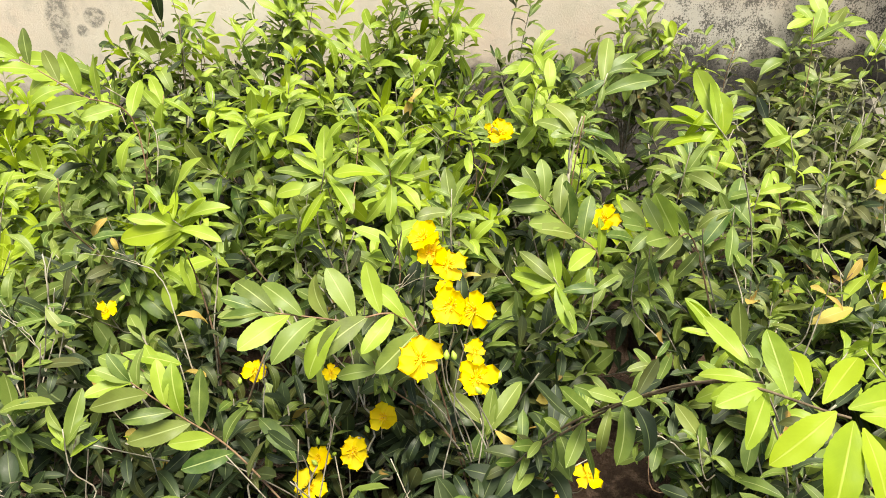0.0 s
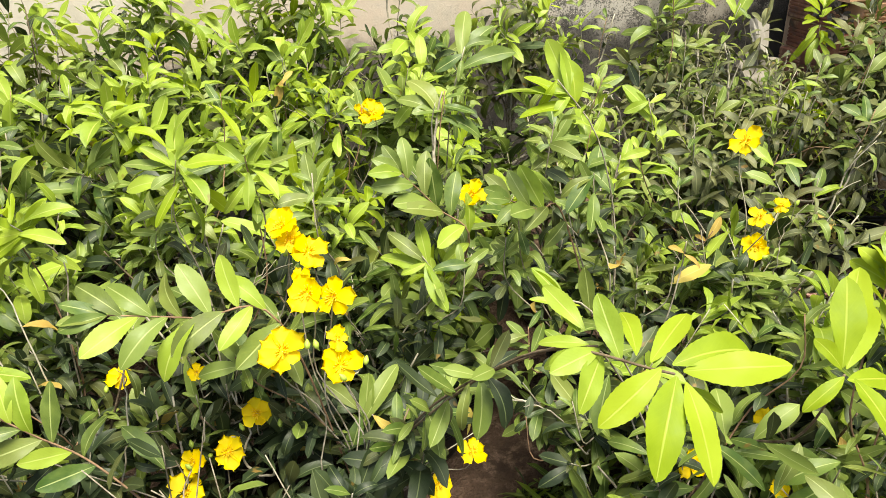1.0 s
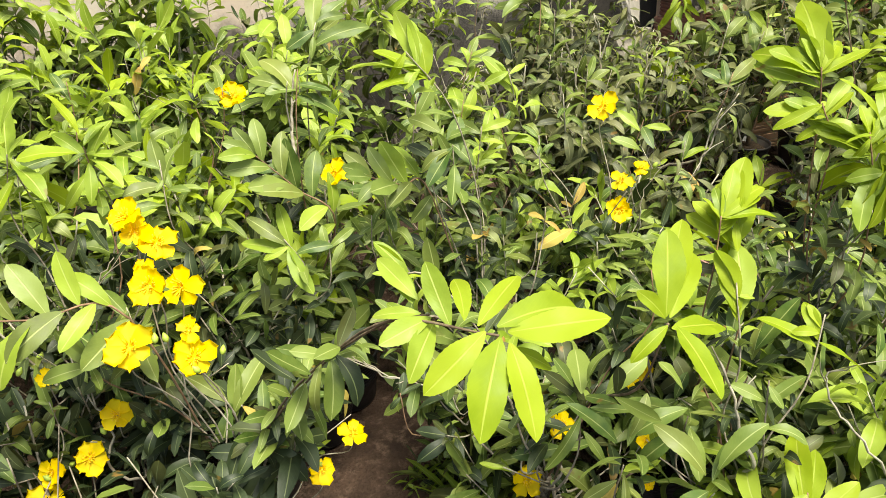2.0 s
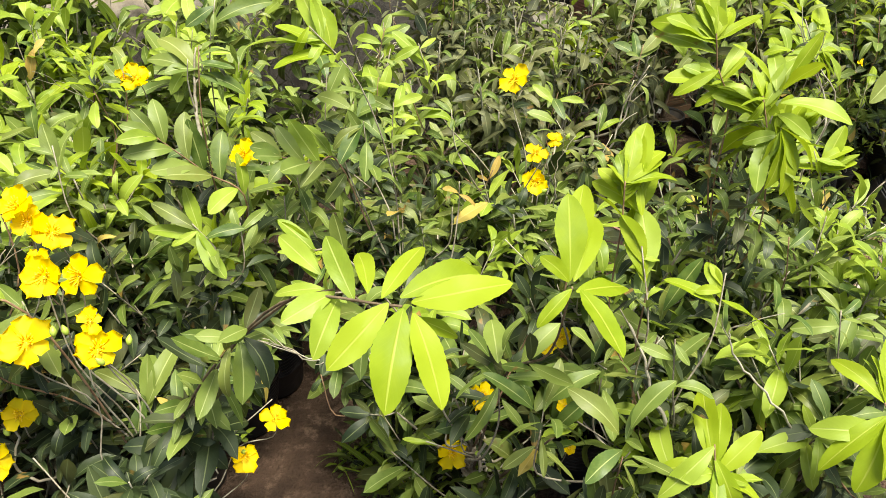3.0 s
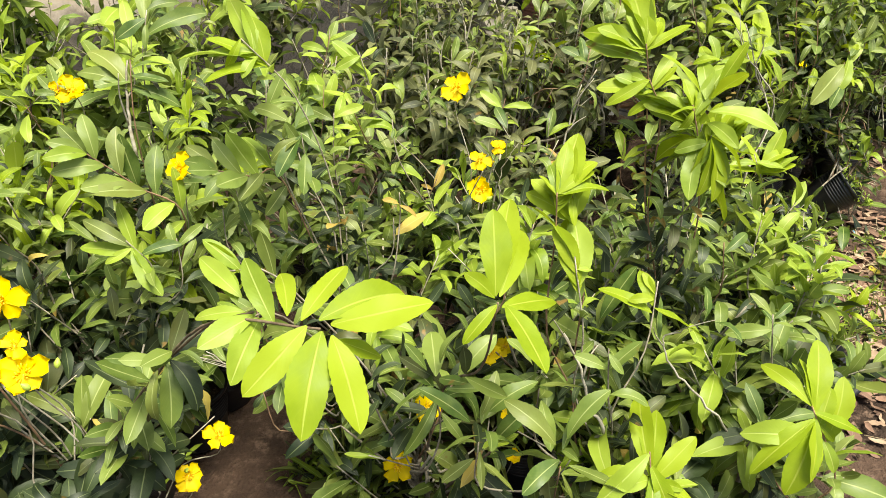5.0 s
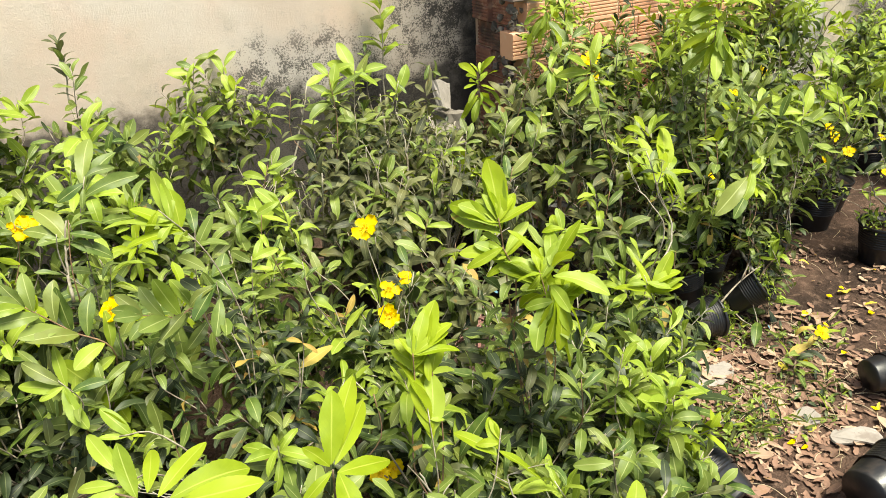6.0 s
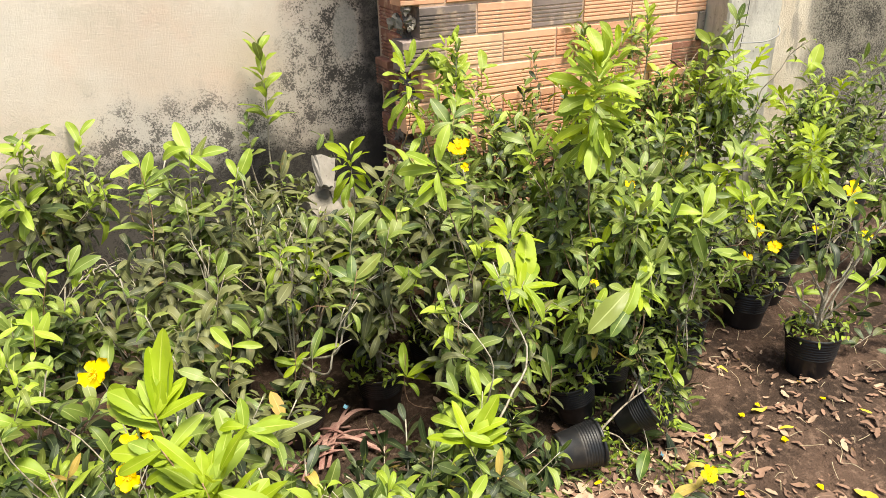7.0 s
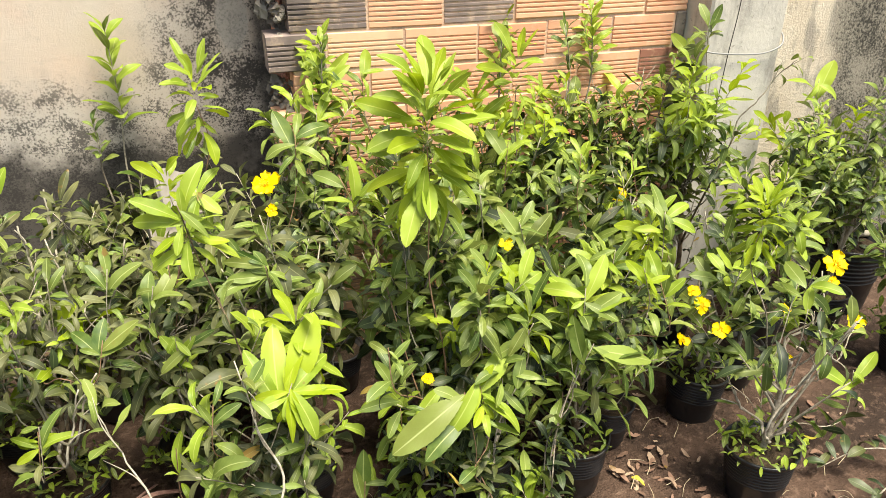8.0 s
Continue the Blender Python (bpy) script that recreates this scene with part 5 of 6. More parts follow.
rosette((1.313, 0.731, 0.209), 'young', (-0.015, -0.011, -0.113), [(0.060, -0.016, 0.002), (0.049, -0.050, -0.035), (-0.049, 0.016, -0.005), (0.031, 0.013, 0.042)])
rosette((1.214, 1.199, 0.143), 'mid', (-0.019, -0.011, -0.140), [(-0.044, 0.029, -0.001), (0.063, -0.020, 0.006), (-0.029, -0.025, -0.039), (0.037, 0.011, 0.043)])
rosette((1.053, 0.694, 0.463), 'mid', (-0.003, -0.012, -0.089), [(-0.029, 0.048, 0.028), (0.043, -0.006, 0.014), (0.009, -0.032, -0.029), (-0.034, 0.005, -0.006)])
rosette((0.793, 0.596, 0.466), 'mid', (-0.002, -0.012, -0.077), [(-0.030, 0.015, -0.006), (0.033, -0.009, 0.006), (0.003, -0.022, -0.021)])
rosette((0.758, 0.756, 0.513), 'mid', (0.001, -0.013, -0.082), [(0.029, 0.007, 0.018), (-0.026, -0.001, -0.017), (0.002, -0.018, -0.018)])
rosette((0.618, 1.055, 0.610), 'mid', (-0.029, 0.003, -0.087), [(-0.037, 0.038, 0.013), (0.033, -0.044, -0.037), (0.030, -0.017, -0.001), (-0.020, -0.018, -0.024)])
rosette((0.865, 1.924, 0.660), 'lime', (-0.040, 0.010, -0.131), [(-0.012, 0.034, 0.028), (0.023, 0.005, 0.019), (-0.039, 0.010, -0.006), (0.023, -0.024, -0.011), (-0.011, -0.021, -0.034)])
rosette((0.895, 2.212, 0.658), 'young', (-0.033, 0.007, -0.149), [(-0.020, 0.041, 0.031), (0.039, 0.014, 0.037), (-0.003, -0.023, -0.028)])
rosette((0.991, 1.876, 0.624), 'mid', (-0.017, -0.001, -0.135), [(-0.024, 0.024, 0.010), (0.024, -0.023, -0.018), (-0.004, 0.022, 0.027)])
rosette((1.092, 1.671, 0.604), 'mid', (-0.003, -0.008, -0.127), [(-0.046, 0.030, 0.001), (-0.019, 0.028, 0.023), (0.003, -0.021, -0.022), (0.045, -0.017, 0.014), (0.056, -0.035, -0.021), (-0.024, -0.006, -0.022)])
rosette((1.214, 1.671, 0.669), 'young', (-0.037, 0.009, -0.125), [(-0.014, 0.026, 0.019), (0.039, 0.011, 0.033), (0.008, -0.026, -0.026), (-0.031, -0.014, -0.027)])
rosette((0.820, 1.479, 0.591), 'young', (-0.034, 0.006, -0.109), [(-0.051, 0.024, -0.010), (-0.010, 0.015, 0.013), (0.028, -0.011, 0.004), (0.013, -0.018, -0.011)])
rosette((0.852, 1.576, 0.576), 'mid', (-0.026, 0.003, -0.116), [(0.048, -0.013, 0.001), (-0.027, 0.006, -0.009), (0.016, 0.006, 0.019)])
rosette((1.122, 1.563, 0.494), 'mid', (-0.011, -0.005, -0.128), [(0.043, -0.007, 0.007), (-0.021, -0.004, -0.020), (0.025, 0.010, 0.029)])
rosette((1.871, 1.393, 0.680), 'young', (0.020, -0.017, -0.127), [(-0.014, -0.014, -0.031), (0.019, -0.016, -0.011), (0.023, -0.045, -0.041), (-0.012, 0.018, 0.022)])
rosette((1.476, 1.441, 0.557), 'mid', (-0.028, 0.004, -0.126), [(-0.014, 0.026, 0.018), (0.037, 0.008, 0.028), (-0.003, -0.020, -0.024), (0.037, -0.018, 0.006), (-0.030, 0.009, -0.010)])
rosette((1.409, 1.474, 0.583), 'mid', (-0.021, 0.001, -0.124), [(-0.034, 0.025, 0.004), (0.008, -0.021, -0.025), (0.038, -0.004, 0.020), (-0.001, 0.023, 0.036)])
rosette((1.312, 1.504, 0.567), 'mid', (-0.014, -0.003, -0.125), [(0.000, 0.028, 0.027), (0.027, -0.023, -0.016), (-0.029, -0.007, -0.024), (0.025, -0.001, 0.020)])
rosette((1.498, 1.397, 0.478), 'young', (-0.000, -0.011, -0.129), [(-0.019, 0.016, 0.004), (0.021, -0.024, -0.022), (-0.018, -0.009, -0.019), (0.022, -0.009, 0.006)])
rosette((2.287, 1.219, 0.554), 'young', (0.032, -0.024, -0.135), [(0.042, -0.015, -0.003), (-0.003, 0.038, 0.042), (0.021, 0.002, 0.016), (-0.039, 0.021, 0.014)])
rosette((2.272, 1.334, 0.548), 'mid', (-0.010, -0.005, -0.141), [(-0.012, 0.038, 0.031), (0.031, 0.004, 0.021), (-0.049, 0.007, -0.015), (0.041, -0.040, -0.015)])
rosette((2.294, 1.527, 0.665), 'mid', (-0.001, -0.007, -0.145), [(-0.018, 0.026, 0.016), (0.010, -0.013, -0.013), (-0.027, -0.008, -0.023)])
rosette((2.203, 1.482, 0.586), 'mid', (0.008, -0.012, -0.146), [(-0.034, -0.005, -0.037), (0.020, -0.009, -0.001), (-0.042, 0.009, -0.009)])
rosette((2.435, 1.563, 0.637), 'young', (0.024, -0.019, -0.153), [(-0.021, 0.023, 0.011), (0.022, -0.024, -0.021), (0.019, 0.004, 0.018)])
rosette((1.503, 1.468, 0.587), 'young', (-0.002, -0.010, -0.098), [(0.031, -0.007, -0.002), (-0.027, 0.018, 0.009), (0.016, 0.006, 0.016)])
rosette((1.388, 1.414, 0.487), 'mid', (-0.034, -0.001, -0.099), [(-0.047, 0.035, 0.012), (-0.037, 0.006, -0.010), (0.043, -0.007, 0.011), (0.056, -0.005, 0.028), (-0.004, 0.029, 0.029)])
rosette((1.522, 1.396, 0.478), 'mid', (-0.023, -0.005, -0.101), [(-0.034, 0.020, 0.003), (0.021, -0.018, -0.016), (-0.059, -0.023, -0.048), (0.037, -0.008, 0.013)])
rosette((1.547, 1.244, 0.447), 'mid', (-0.014, -0.008, -0.095), [(-0.021, 0.010, -0.001), (0.034, -0.006, 0.004), (0.019, 0.019, 0.033)])
rosette((1.245, 1.454, 0.302), 'lime', (-0.017, -0.010, -0.110), [(-0.020, 0.001, -0.012), (0.025, -0.007, 0.000), (-0.045, 0.009, -0.004), (-0.037, -0.028, -0.039)])
rosette((1.805, 1.182, 0.535), 'mid', (0.007, -0.014, -0.091), [(-0.029, 0.021, 0.007), (0.034, -0.003, 0.008), (0.012, -0.016, -0.013), (0.018, -0.032, -0.025)])
rosette((1.848, 1.199, 0.382), 'young', (-0.020, -0.007, -0.102), [(0.052, 0.022, 0.036), (-0.053, -0.004, -0.031), (0.028, -0.031, -0.024)])
rosette((1.766, 1.229, 0.238), 'mid', (-0.016, -0.011, -0.111), [(0.039, -0.008, -0.002), (-0.014, 0.018, 0.015), (0.004, 0.031, 0.040)])
rosette((2.137, 1.254, 0.531), 'young', (0.003, -0.012, -0.102), [(-0.049, -0.005, -0.040), (-0.015, 0.014, 0.010), (0.043, -0.012, 0.006), (0.072, -0.029, 0.009), (0.032, 0.014, 0.025)])
rosette((2.252, 1.213, 0.576), 'lime', (0.014, -0.015, -0.099), [(-0.019, 0.023, 0.014), (0.040, -0.020, -0.011), (0.010, 0.009, 0.016), (0.009, -0.052, -0.047)])
rosette((2.018, 1.275, 0.410), 'mid', (0.014, -0.018, -0.108), [(-0.027, 0.004, -0.012), (0.027, -0.003, 0.005), (-0.002, 0.019, 0.024)])
rosette((2.832, 1.235, 0.217), 'young', (0.001, -0.017, -0.133), [(-0.057, 0.037, 0.009), (0.070, 0.005, 0.031), (0.026, -0.026, -0.020), (-0.058, -0.021, -0.036)])
rosette((2.671, 1.317, 0.196), 'young', (0.005, -0.019, -0.136), [(-0.034, 0.004, -0.016), (0.009, -0.023, -0.028), (0.060, -0.044, -0.024)])
rosette((2.774, 1.902, 0.676), 'young', (0.014, -0.015, -0.143), [(-0.014, 0.051, 0.044), (0.062, 0.001, 0.023), (0.016, -0.046, -0.046), (-0.064, -0.005, -0.020)])
rosette((2.629, 1.942, 0.693), 'young', (0.022, -0.017, -0.141), [(-0.031, 0.046, 0.032), (0.062, 0.001, 0.022), (0.016, -0.046, -0.046), (-0.041, -0.032, -0.044)])
rosette((2.457, 1.920, 0.668), 'mid', (0.028, -0.019, -0.138), [(-0.043, 0.050, 0.031), (0.052, 0.022, 0.045), (0.002, -0.041, -0.044), (-0.051, -0.017, -0.031)])
rosette((3.092, 1.759, 0.700), 'young', (0.002, -0.010, -0.139), [(-0.047, 0.042, 0.020), (0.053, 0.022, 0.045), (0.046, -0.046, -0.034), (-0.041, -0.031, -0.043)])
rosette((2.158, 1.580, 0.689), 'young', (-0.008, -0.007, -0.111), [(-0.024, 0.035, 0.025), (0.047, 0.001, 0.017), (0.023, -0.038, -0.035), (-0.032, -0.024, -0.033)])
rosette((1.817, 1.805, 0.715), 'young', (-0.010, -0.006, -0.116), [(-0.034, 0.049, 0.035), (0.048, -0.006, 0.009), (-0.032, -0.022, -0.037), (0.032, 0.021, 0.051)])
rosette((1.933, 1.879, 0.773), 'young', (0.002, -0.009, -0.119), [(-0.040, 0.036, 0.017), (0.050, -0.006, 0.009), (0.024, 0.032, 0.050), (0.012, -0.042, -0.037)])
flush_shoot((1.910, 1.320, 0.790), 72, 0.100, 0.088, 0.35)
flush_shoot((1.585, 1.575, 0.815), 34, 0.060, 0.058, 0.35)
flush_shoot((2.513, 1.247, 0.600), 40, 0.05, 0.052, 0.8)
flush_shoot((1.839, 1.897, 0.800), 26, 0.05, 0.05, 0.4)
flush_shoot((1.686, 1.279, 0.503), 26, 0.06, 0.07, 0.7)
flush_shoot((2.308, 1.981, 0.805), 22, 0.05, 0.045, 0.2)
flush_shoot((-0.448, 1.707, 0.607), 26, 0.06, 0.07, 0.3)
flush_shoot((-0.309, 2.025, 0.700), 26, 0.07, 0.07, 0.3)
flush_shoot((0.047, 1.994, 0.676), 24, 0.06, 0.065, 0.2)
flush_shoot((2.184, 1.613, 0.792), 26, 0.07, 0.07, 0.3)
flush_shoot((2.641, 1.670, 0.717), 22, 0.07, 0.06, 0.2)
flush_shoot((2.112, 1.658, 0.717), 26, 0.07, 0.07, 0.3)
flush_shoot((1.503, 1.773, 0.583), 24, 0.05, 0.07, 0.6)
flush_shoot((2.357, 1.355, 0.551), 22, 0.045, 0.06, 0.6)

for x, y, z in [(1.965, 1.22, 0.545), (2.045, 1.21, 0.500), (1.999, 1.20, 0.420), (1.830, 1.22, 0.385), (2.125, 1.22, 0.345), (2.052, 1.215, 0.250)]:
    flush_shoot((x, y, z), 13, 0.045, 0.068, 0.0, "mid")
for x, y, z in [(0.740, 0.640, 0.400), (0.655, 0.625, 0.375), (0.725, 0.575, 0.350), (0.830, 0.660, 0.410), (0.640, 0.690, 0.400)]:
    flush_shoot((x, y, z), 12, 0.040, 0.070, 0.0, "mid")

for x, y, z in [(0.076, 1.128, 0.620), (0.166, 1.105, 0.622), (-0.129, 1.086, 0.575), (0.300, 1.330, 0.600)]:
    flush_shoot((x, y, z), 11, 0.045, 0.080, 0.25)
flush_shoot((1.005, 0.715, 0.625), 16, 0.045, 0.078, 0.85)
flush_shoot((1.310, 1.720, 0.580), 14, 0.040, 0.058, 0.0, "dull")

# sprays with their leaves in two ranks
spray((0.190, 0.925, 0.492), (0.015, 0.895, 0.552), 13, 0.064, 'mid', 0.004)
spray((-0.050, 0.900, 0.345), (-0.150, 0.890, 0.470), 11, 0.056, 'mid', 0.006)
spray((0.458, 1.085, 0.480), (0.366, 1.070, 0.605), 11, 0.060, 'mid', 0.006)
spray((0.600, 1.075, 0.500), (0.510, 1.050, 0.555), 8, 0.058, 'mid', 0.004)
spray((-0.230, 1.310, 0.650), (-0.370, 1.290, 0.775), 11, 0.060, 'young', 0.006)
# tall single shoots against the walls
spire((1.385, 2.200, 0.500), 0.835, 19, 0.108, 'young', (0.012, 0.02), 0.30)
spire((1.330, 2.200, 0.480), 0.630, 12, 0.055, 'mid')
spire((0.474, 2.000, 0.640), 0.800, 15, 0.058, 'dull', (0.01, 0.0), 0.45)
spire((2.480, 1.850, 0.690), 0.885, 20, 0.070, 'young', (-0.01, 0.0))
spire((2.250, 1.850, 0.660), 0.845, 18, 0.075, 'mid', (0.0, 0.0))
spire((1.845, 1.850, 0.660), 0.850, 20, 0.060, 'young', (0.0, 0.0))

# pale stems
bare_stem([(0.021, 0.973, 0.461), (-0.011, 0.975, 0.429), (-0.019, 0.960, 0.367), (-0.038, 0.939, 0.290), (-0.054, 0.928, 0.235)], 0.002)
bare_stem([(0.432, 0.915, 0.382), (0.474, 0.905, 0.335), (0.526, 0.903, 0.304), (0.552, 0.895, 0.259), (0.575, 0.892, 0.224)], 0.0017)
bare_stem([(0.185, 0.974, 0.547), (0.158, 0.975, 0.516), (0.138, 0.978, 0.490)], 0.0017)
bare_stem([(0.095, 0.996, 0.452), (0.107, 0.973, 0.375), (0.124, 0.959, 0.316), (0.109, 0.951, 0.265), (0.140, 0.949, 0.232)], 0.0026)
bare_stem([(-0.387, 1.079, 0.473), (-0.354, 1.073, 0.431), (-0.343, 1.065, 0.382), (-0.345, 1.063, 0.344)], 0.0016)
bare_stem([(0.181, 1.602, 0.575), (0.242, 1.603, 0.536), (0.287, 1.602, 0.489)], 0.0013)
bare_stem([(0.443, 1.162, 0.684), (0.428, 1.151, 0.626), (0.421, 1.137, 0.561)], 0.0029)
bare_stem([(1.083, 1.596, 0.549), (1.102, 1.585, 0.477), (1.120, 1.579, 0.415)], 0.0026)
bare_stem([(-0.204, 1.042, 0.575), (-0.174, 1.044, 0.551), (-0.143, 1.042, 0.520)], 0.0013)
bare_stem([(-0.324, 1.109, 0.541), (-0.326, 1.091, 0.469), (-0.322, 1.082, 0.418), (-0.307, 1.081, 0.383)], 0.0026)
bare_stem([(0.767, 0.640, 0.468), (0.780, 0.624, 0.433), (0.782, 0.604, 0.384), (0.795, 0.593, 0.354)], 0.0029)
bare_stem([(0.881, 0.584, 0.464), (0.868, 0.594, 0.449), (0.872, 0.587, 0.419), (0.899, 0.561, 0.379)], 0.0018)
bare_stem([(0.422, 0.976, 0.345), (0.458, 0.959, 0.317), (0.493, 0.945, 0.294)], 0.0016)
bare_stem([(0.952, 1.020, 0.504), (0.927, 1.026, 0.466), (0.919, 1.021, 0.421)], 0.0013)
bare_stem([(1.433, 1.068, 0.598), (1.456, 1.043, 0.541), (1.488, 1.000, 0.465)], 0.002)
bare_stem([(1.588, 1.183, 0.560), (1.607, 1.146, 0.460), (1.631, 1.115, 0.373)], 0.0029)
bare_stem([(1.287, 1.663, 0.568), (1.306, 1.636, 0.476), (1.292, 1.621, 0.377)], 0.0038)
bare_stem([(1.648, 1.520, 0.549), (1.645, 1.518, 0.483), (1.643, 1.518, 0.421)], 0.0026)
bare_stem([(1.376, 1.373, 0.454), (1.344, 1.384, 0.393), (1.317, 1.386, 0.318)], 0.0036)
bare_stem([(0.672, 2.344, 0.483), (0.692, 2.325, 0.396), (0.737, 2.302, 0.321)], 0.003)
bare_stem([(0.862, 2.151, 0.523), (0.822, 2.175, 0.464), (0.799, 2.186, 0.396)], 0.0026)
bare_stem([(0.903, 1.782, 0.449), (0.951, 1.789, 0.445), (0.967, 1.762, 0.351), (0.981, 1.753, 0.286)], 0.0026)
bare_stem([(1.169, 1.858, 0.482), (1.167, 1.840, 0.383), (1.159, 1.827, 0.288)], 0.0038)
bare_stem([(1.230, 1.738, 0.570), (1.239, 1.719, 0.494), (1.236, 1.702, 0.416), (1.215, 1.695, 0.346)], 0.0047)
bare_stem([(1.361, 1.593, 0.380), (1.329, 1.580, 0.292), (1.288, 1.574, 0.211), (1.260, 1.574, 0.148)], 0.0043)
bare_stem([(1.599, 1.412, 0.411), (1.607, 1.383, 0.320), (1.597, 1.358, 0.226), (1.581, 1.342, 0.144)], 0.0036)
bare_stem([(1.607, 1.405, 0.402), (1.597, 1.367, 0.284), (1.572, 1.330, 0.158)], 0.0026)
bare_stem([(2.826, 1.371, 0.389), (2.826, 1.344, 0.289), (2.775, 1.361, 0.236), (2.756, 1.370, 0.188)], 0.0047)
bare_stem([(2.495, 1.209, 0.268), (2.515, 1.204, 0.225), (2.562, 1.192, 0.186)], 0.0043)
bare_stem([(2.232, 1.393, 0.324), (2.215, 1.384, 0.250), (2.202, 1.373, 0.174)], 0.0041)
bare_stem([(1.409, 1.737, 0.348), (1.469, 1.720, 0.304), (1.515, 1.731, 0.303)], 0.003)
bare_stem([(1.397, 1.515, 0.257), (1.445, 1.500, 0.215), (1.496, 1.487, 0.177)], 0.0027)
bare_stem([(1.789, 1.719, 0.548), (1.817, 1.703, 0.486), (1.838, 1.691, 0.427)], 0.0022)
bare_stem([(1.521, 2.071, 0.378), (1.457, 2.091, 0.316)], 0.0022)
bare_stem([(2.861, 1.609, 0.794), (2.845, 1.637, 0.759), (2.821, 1.655, 0.700), (2.789, 1.677, 0.640), (2.786, 1.684, 0.577)], 0.0029)
bare_stem([(0.926, 1.666, 0.495), (0.859, 1.709, 0.465), (0.826, 1.730, 0.421), (0.790, 1.745, 0.364)], 0.0034)
bare_stem([(0.836, 1.631, 0.466), (0.900, 1.651, 0.508), (0.930, 1.642, 0.464), (0.951, 1.614, 0.375)], 0.0038)
bare_stem([(1.107, 1.658, 0.520), (1.102, 1.651, 0.446), (1.100, 1.645, 0.377)], 0.0038)
bare_stem([(1.276, 1.575, 0.510), (1.279, 1.567, 0.442), (1.269, 1.571, 0.384)], 0.0043)
bare_stem([(1.343, 1.379, 0.425), (1.319, 1.381, 0.355), (1.292, 1.380, 0.277)], 0.0038)
bare_stem([(1.388, 1.521, 0.372), (1.465, 1.532, 0.398), (1.507, 1.548, 0.410)], 0.0034)
bare_stem([(1.366, 1.567, 0.445), (1.365, 1.560, 0.389), (1.329, 1.549, 0.302)], 0.0043)
bare_stem([(1.085, 2.041, 0.599), (1.049, 2.030, 0.490), (1.006, 2.021, 0.378), (0.970, 2.014, 0.275)], 0.0047)
bare_stem([(1.253, 1.902, 0.577), (1.251, 1.878, 0.470), (1.250, 1.852, 0.360), (1.221, 1.842, 0.260)], 0.0051)
bare_stem([(1.407, 1.745, 0.510), (1.382, 1.743, 0.429), (1.344, 1.745, 0.346), (1.322, 1.733, 0.248)], 0.0043)
bare_stem([(1.278, 1.608, 0.375), (1.303, 1.596, 0.318), (1.257, 1.607, 0.249), (1.221, 1.613, 0.179)], 0.0043)
bare_stem([(1.131, 1.762, 0.443), (1.150, 1.741, 0.362), (1.184, 1.720, 0.291)], 0.0038)
bare_stem([(1.433, 1.498, 0.399), (1.470, 1.481, 0.343), (1.484, 1.468, 0.276)], 0.0038)
bare_stem([(1.682, 1.738, 0.479), (1.660, 1.734, 0.393), (1.644, 1.727, 0.305)], 0.0038)
bare_stem([(2.629, 1.542, 0.488), (2.642, 1.530, 0.410), (2.634, 1.526, 0.329)], 0.0034)
bare_stem([(2.045, 1.248, 0.390), (2.029, 1.247, 0.325), (2.017, 1.244, 0.258)], 0.0043)

bare_stem([(2.600, 1.150, 0.420), (2.640, 1.165, 0.350), (2.590, 1.150, 0.300), (2.535, 1.140, 0.250), (2.530, 1.145, 0.200), (2.570, 1.165, 0.150)], 0.0038)
bare_stem([(2.770, 1.215, 0.345), (2.715, 1.190, 0.300), (2.690, 1.195, 0.320), (2.640, 1.180, 0.265), (2.600, 1.170, 0.200)], 0.0034)
bare_stem([(2.560, 1.370, 0.340), (2.535, 1.395, 0.280), (2.585, 1.400, 0.240), (2.575, 1.415, 0.200), (2.605, 1.430, 0.150)], 0.0036)
bare_stem([(2.500, 1.370, 0.290), (2.560, 1.390, 0.200), (2.600, 1.430, 0.140)], 0.0016)

# flowers: place and petal length
for spot in [(0.205, 1.000, 0.583, 0.024), (0.212, 0.990, 0.567, 0.021), (0.233, 0.979, 0.553, 0.026), (0.229, 0.870, 0.559, 0.024), (0.256, 0.886, 0.541, 0.026), (0.222, 0.903, 0.563, 0.013), (0.192, 0.869, 0.490, 0.027), (0.254, 0.849, 0.472, 0.025), (0.255, 0.863, 0.499, 0.015), (0.139, 0.943, 0.349, 0.020), (0.093, 0.940, 0.296, 0.022), (0.047, 0.943, 0.286, 0.018), (0.031, 0.927, 0.251, 0.026), (-0.049, 1.062, 0.354, 0.020), (0.422, 0.937, 0.223, 0.022), (0.369, 0.925, 0.184, 0.022)]:
    flower_at(*spot)
for spot in [(0.364, 1.403, 0.590, 0.025), (0.345, 1.408, 0.593, 0.018), (0.469, 1.106, 0.546, 0.022), (0.889, 1.101, 0.580, 0.025), (0.912, 1.070, 0.465, 0.020), (0.901, 1.051, 0.425, 0.022), (0.794, 0.799, 0.326, 0.015), (0.673, 0.793, 0.276, 0.022), (0.619, 0.782, 0.208, 0.023), (0.767, 0.790, 0.333, 0.016), (0.767, 0.742, 0.263, 0.012), (0.757, 0.715, 0.216, 0.012), (1.678, 1.510, 0.686, 0.026), (1.681, 1.487, 0.645, 0.014), (2.451, 1.613, 0.522, 0.018), (2.082, 1.393, 0.562, 0.015)]:
    flower_at(*spot)
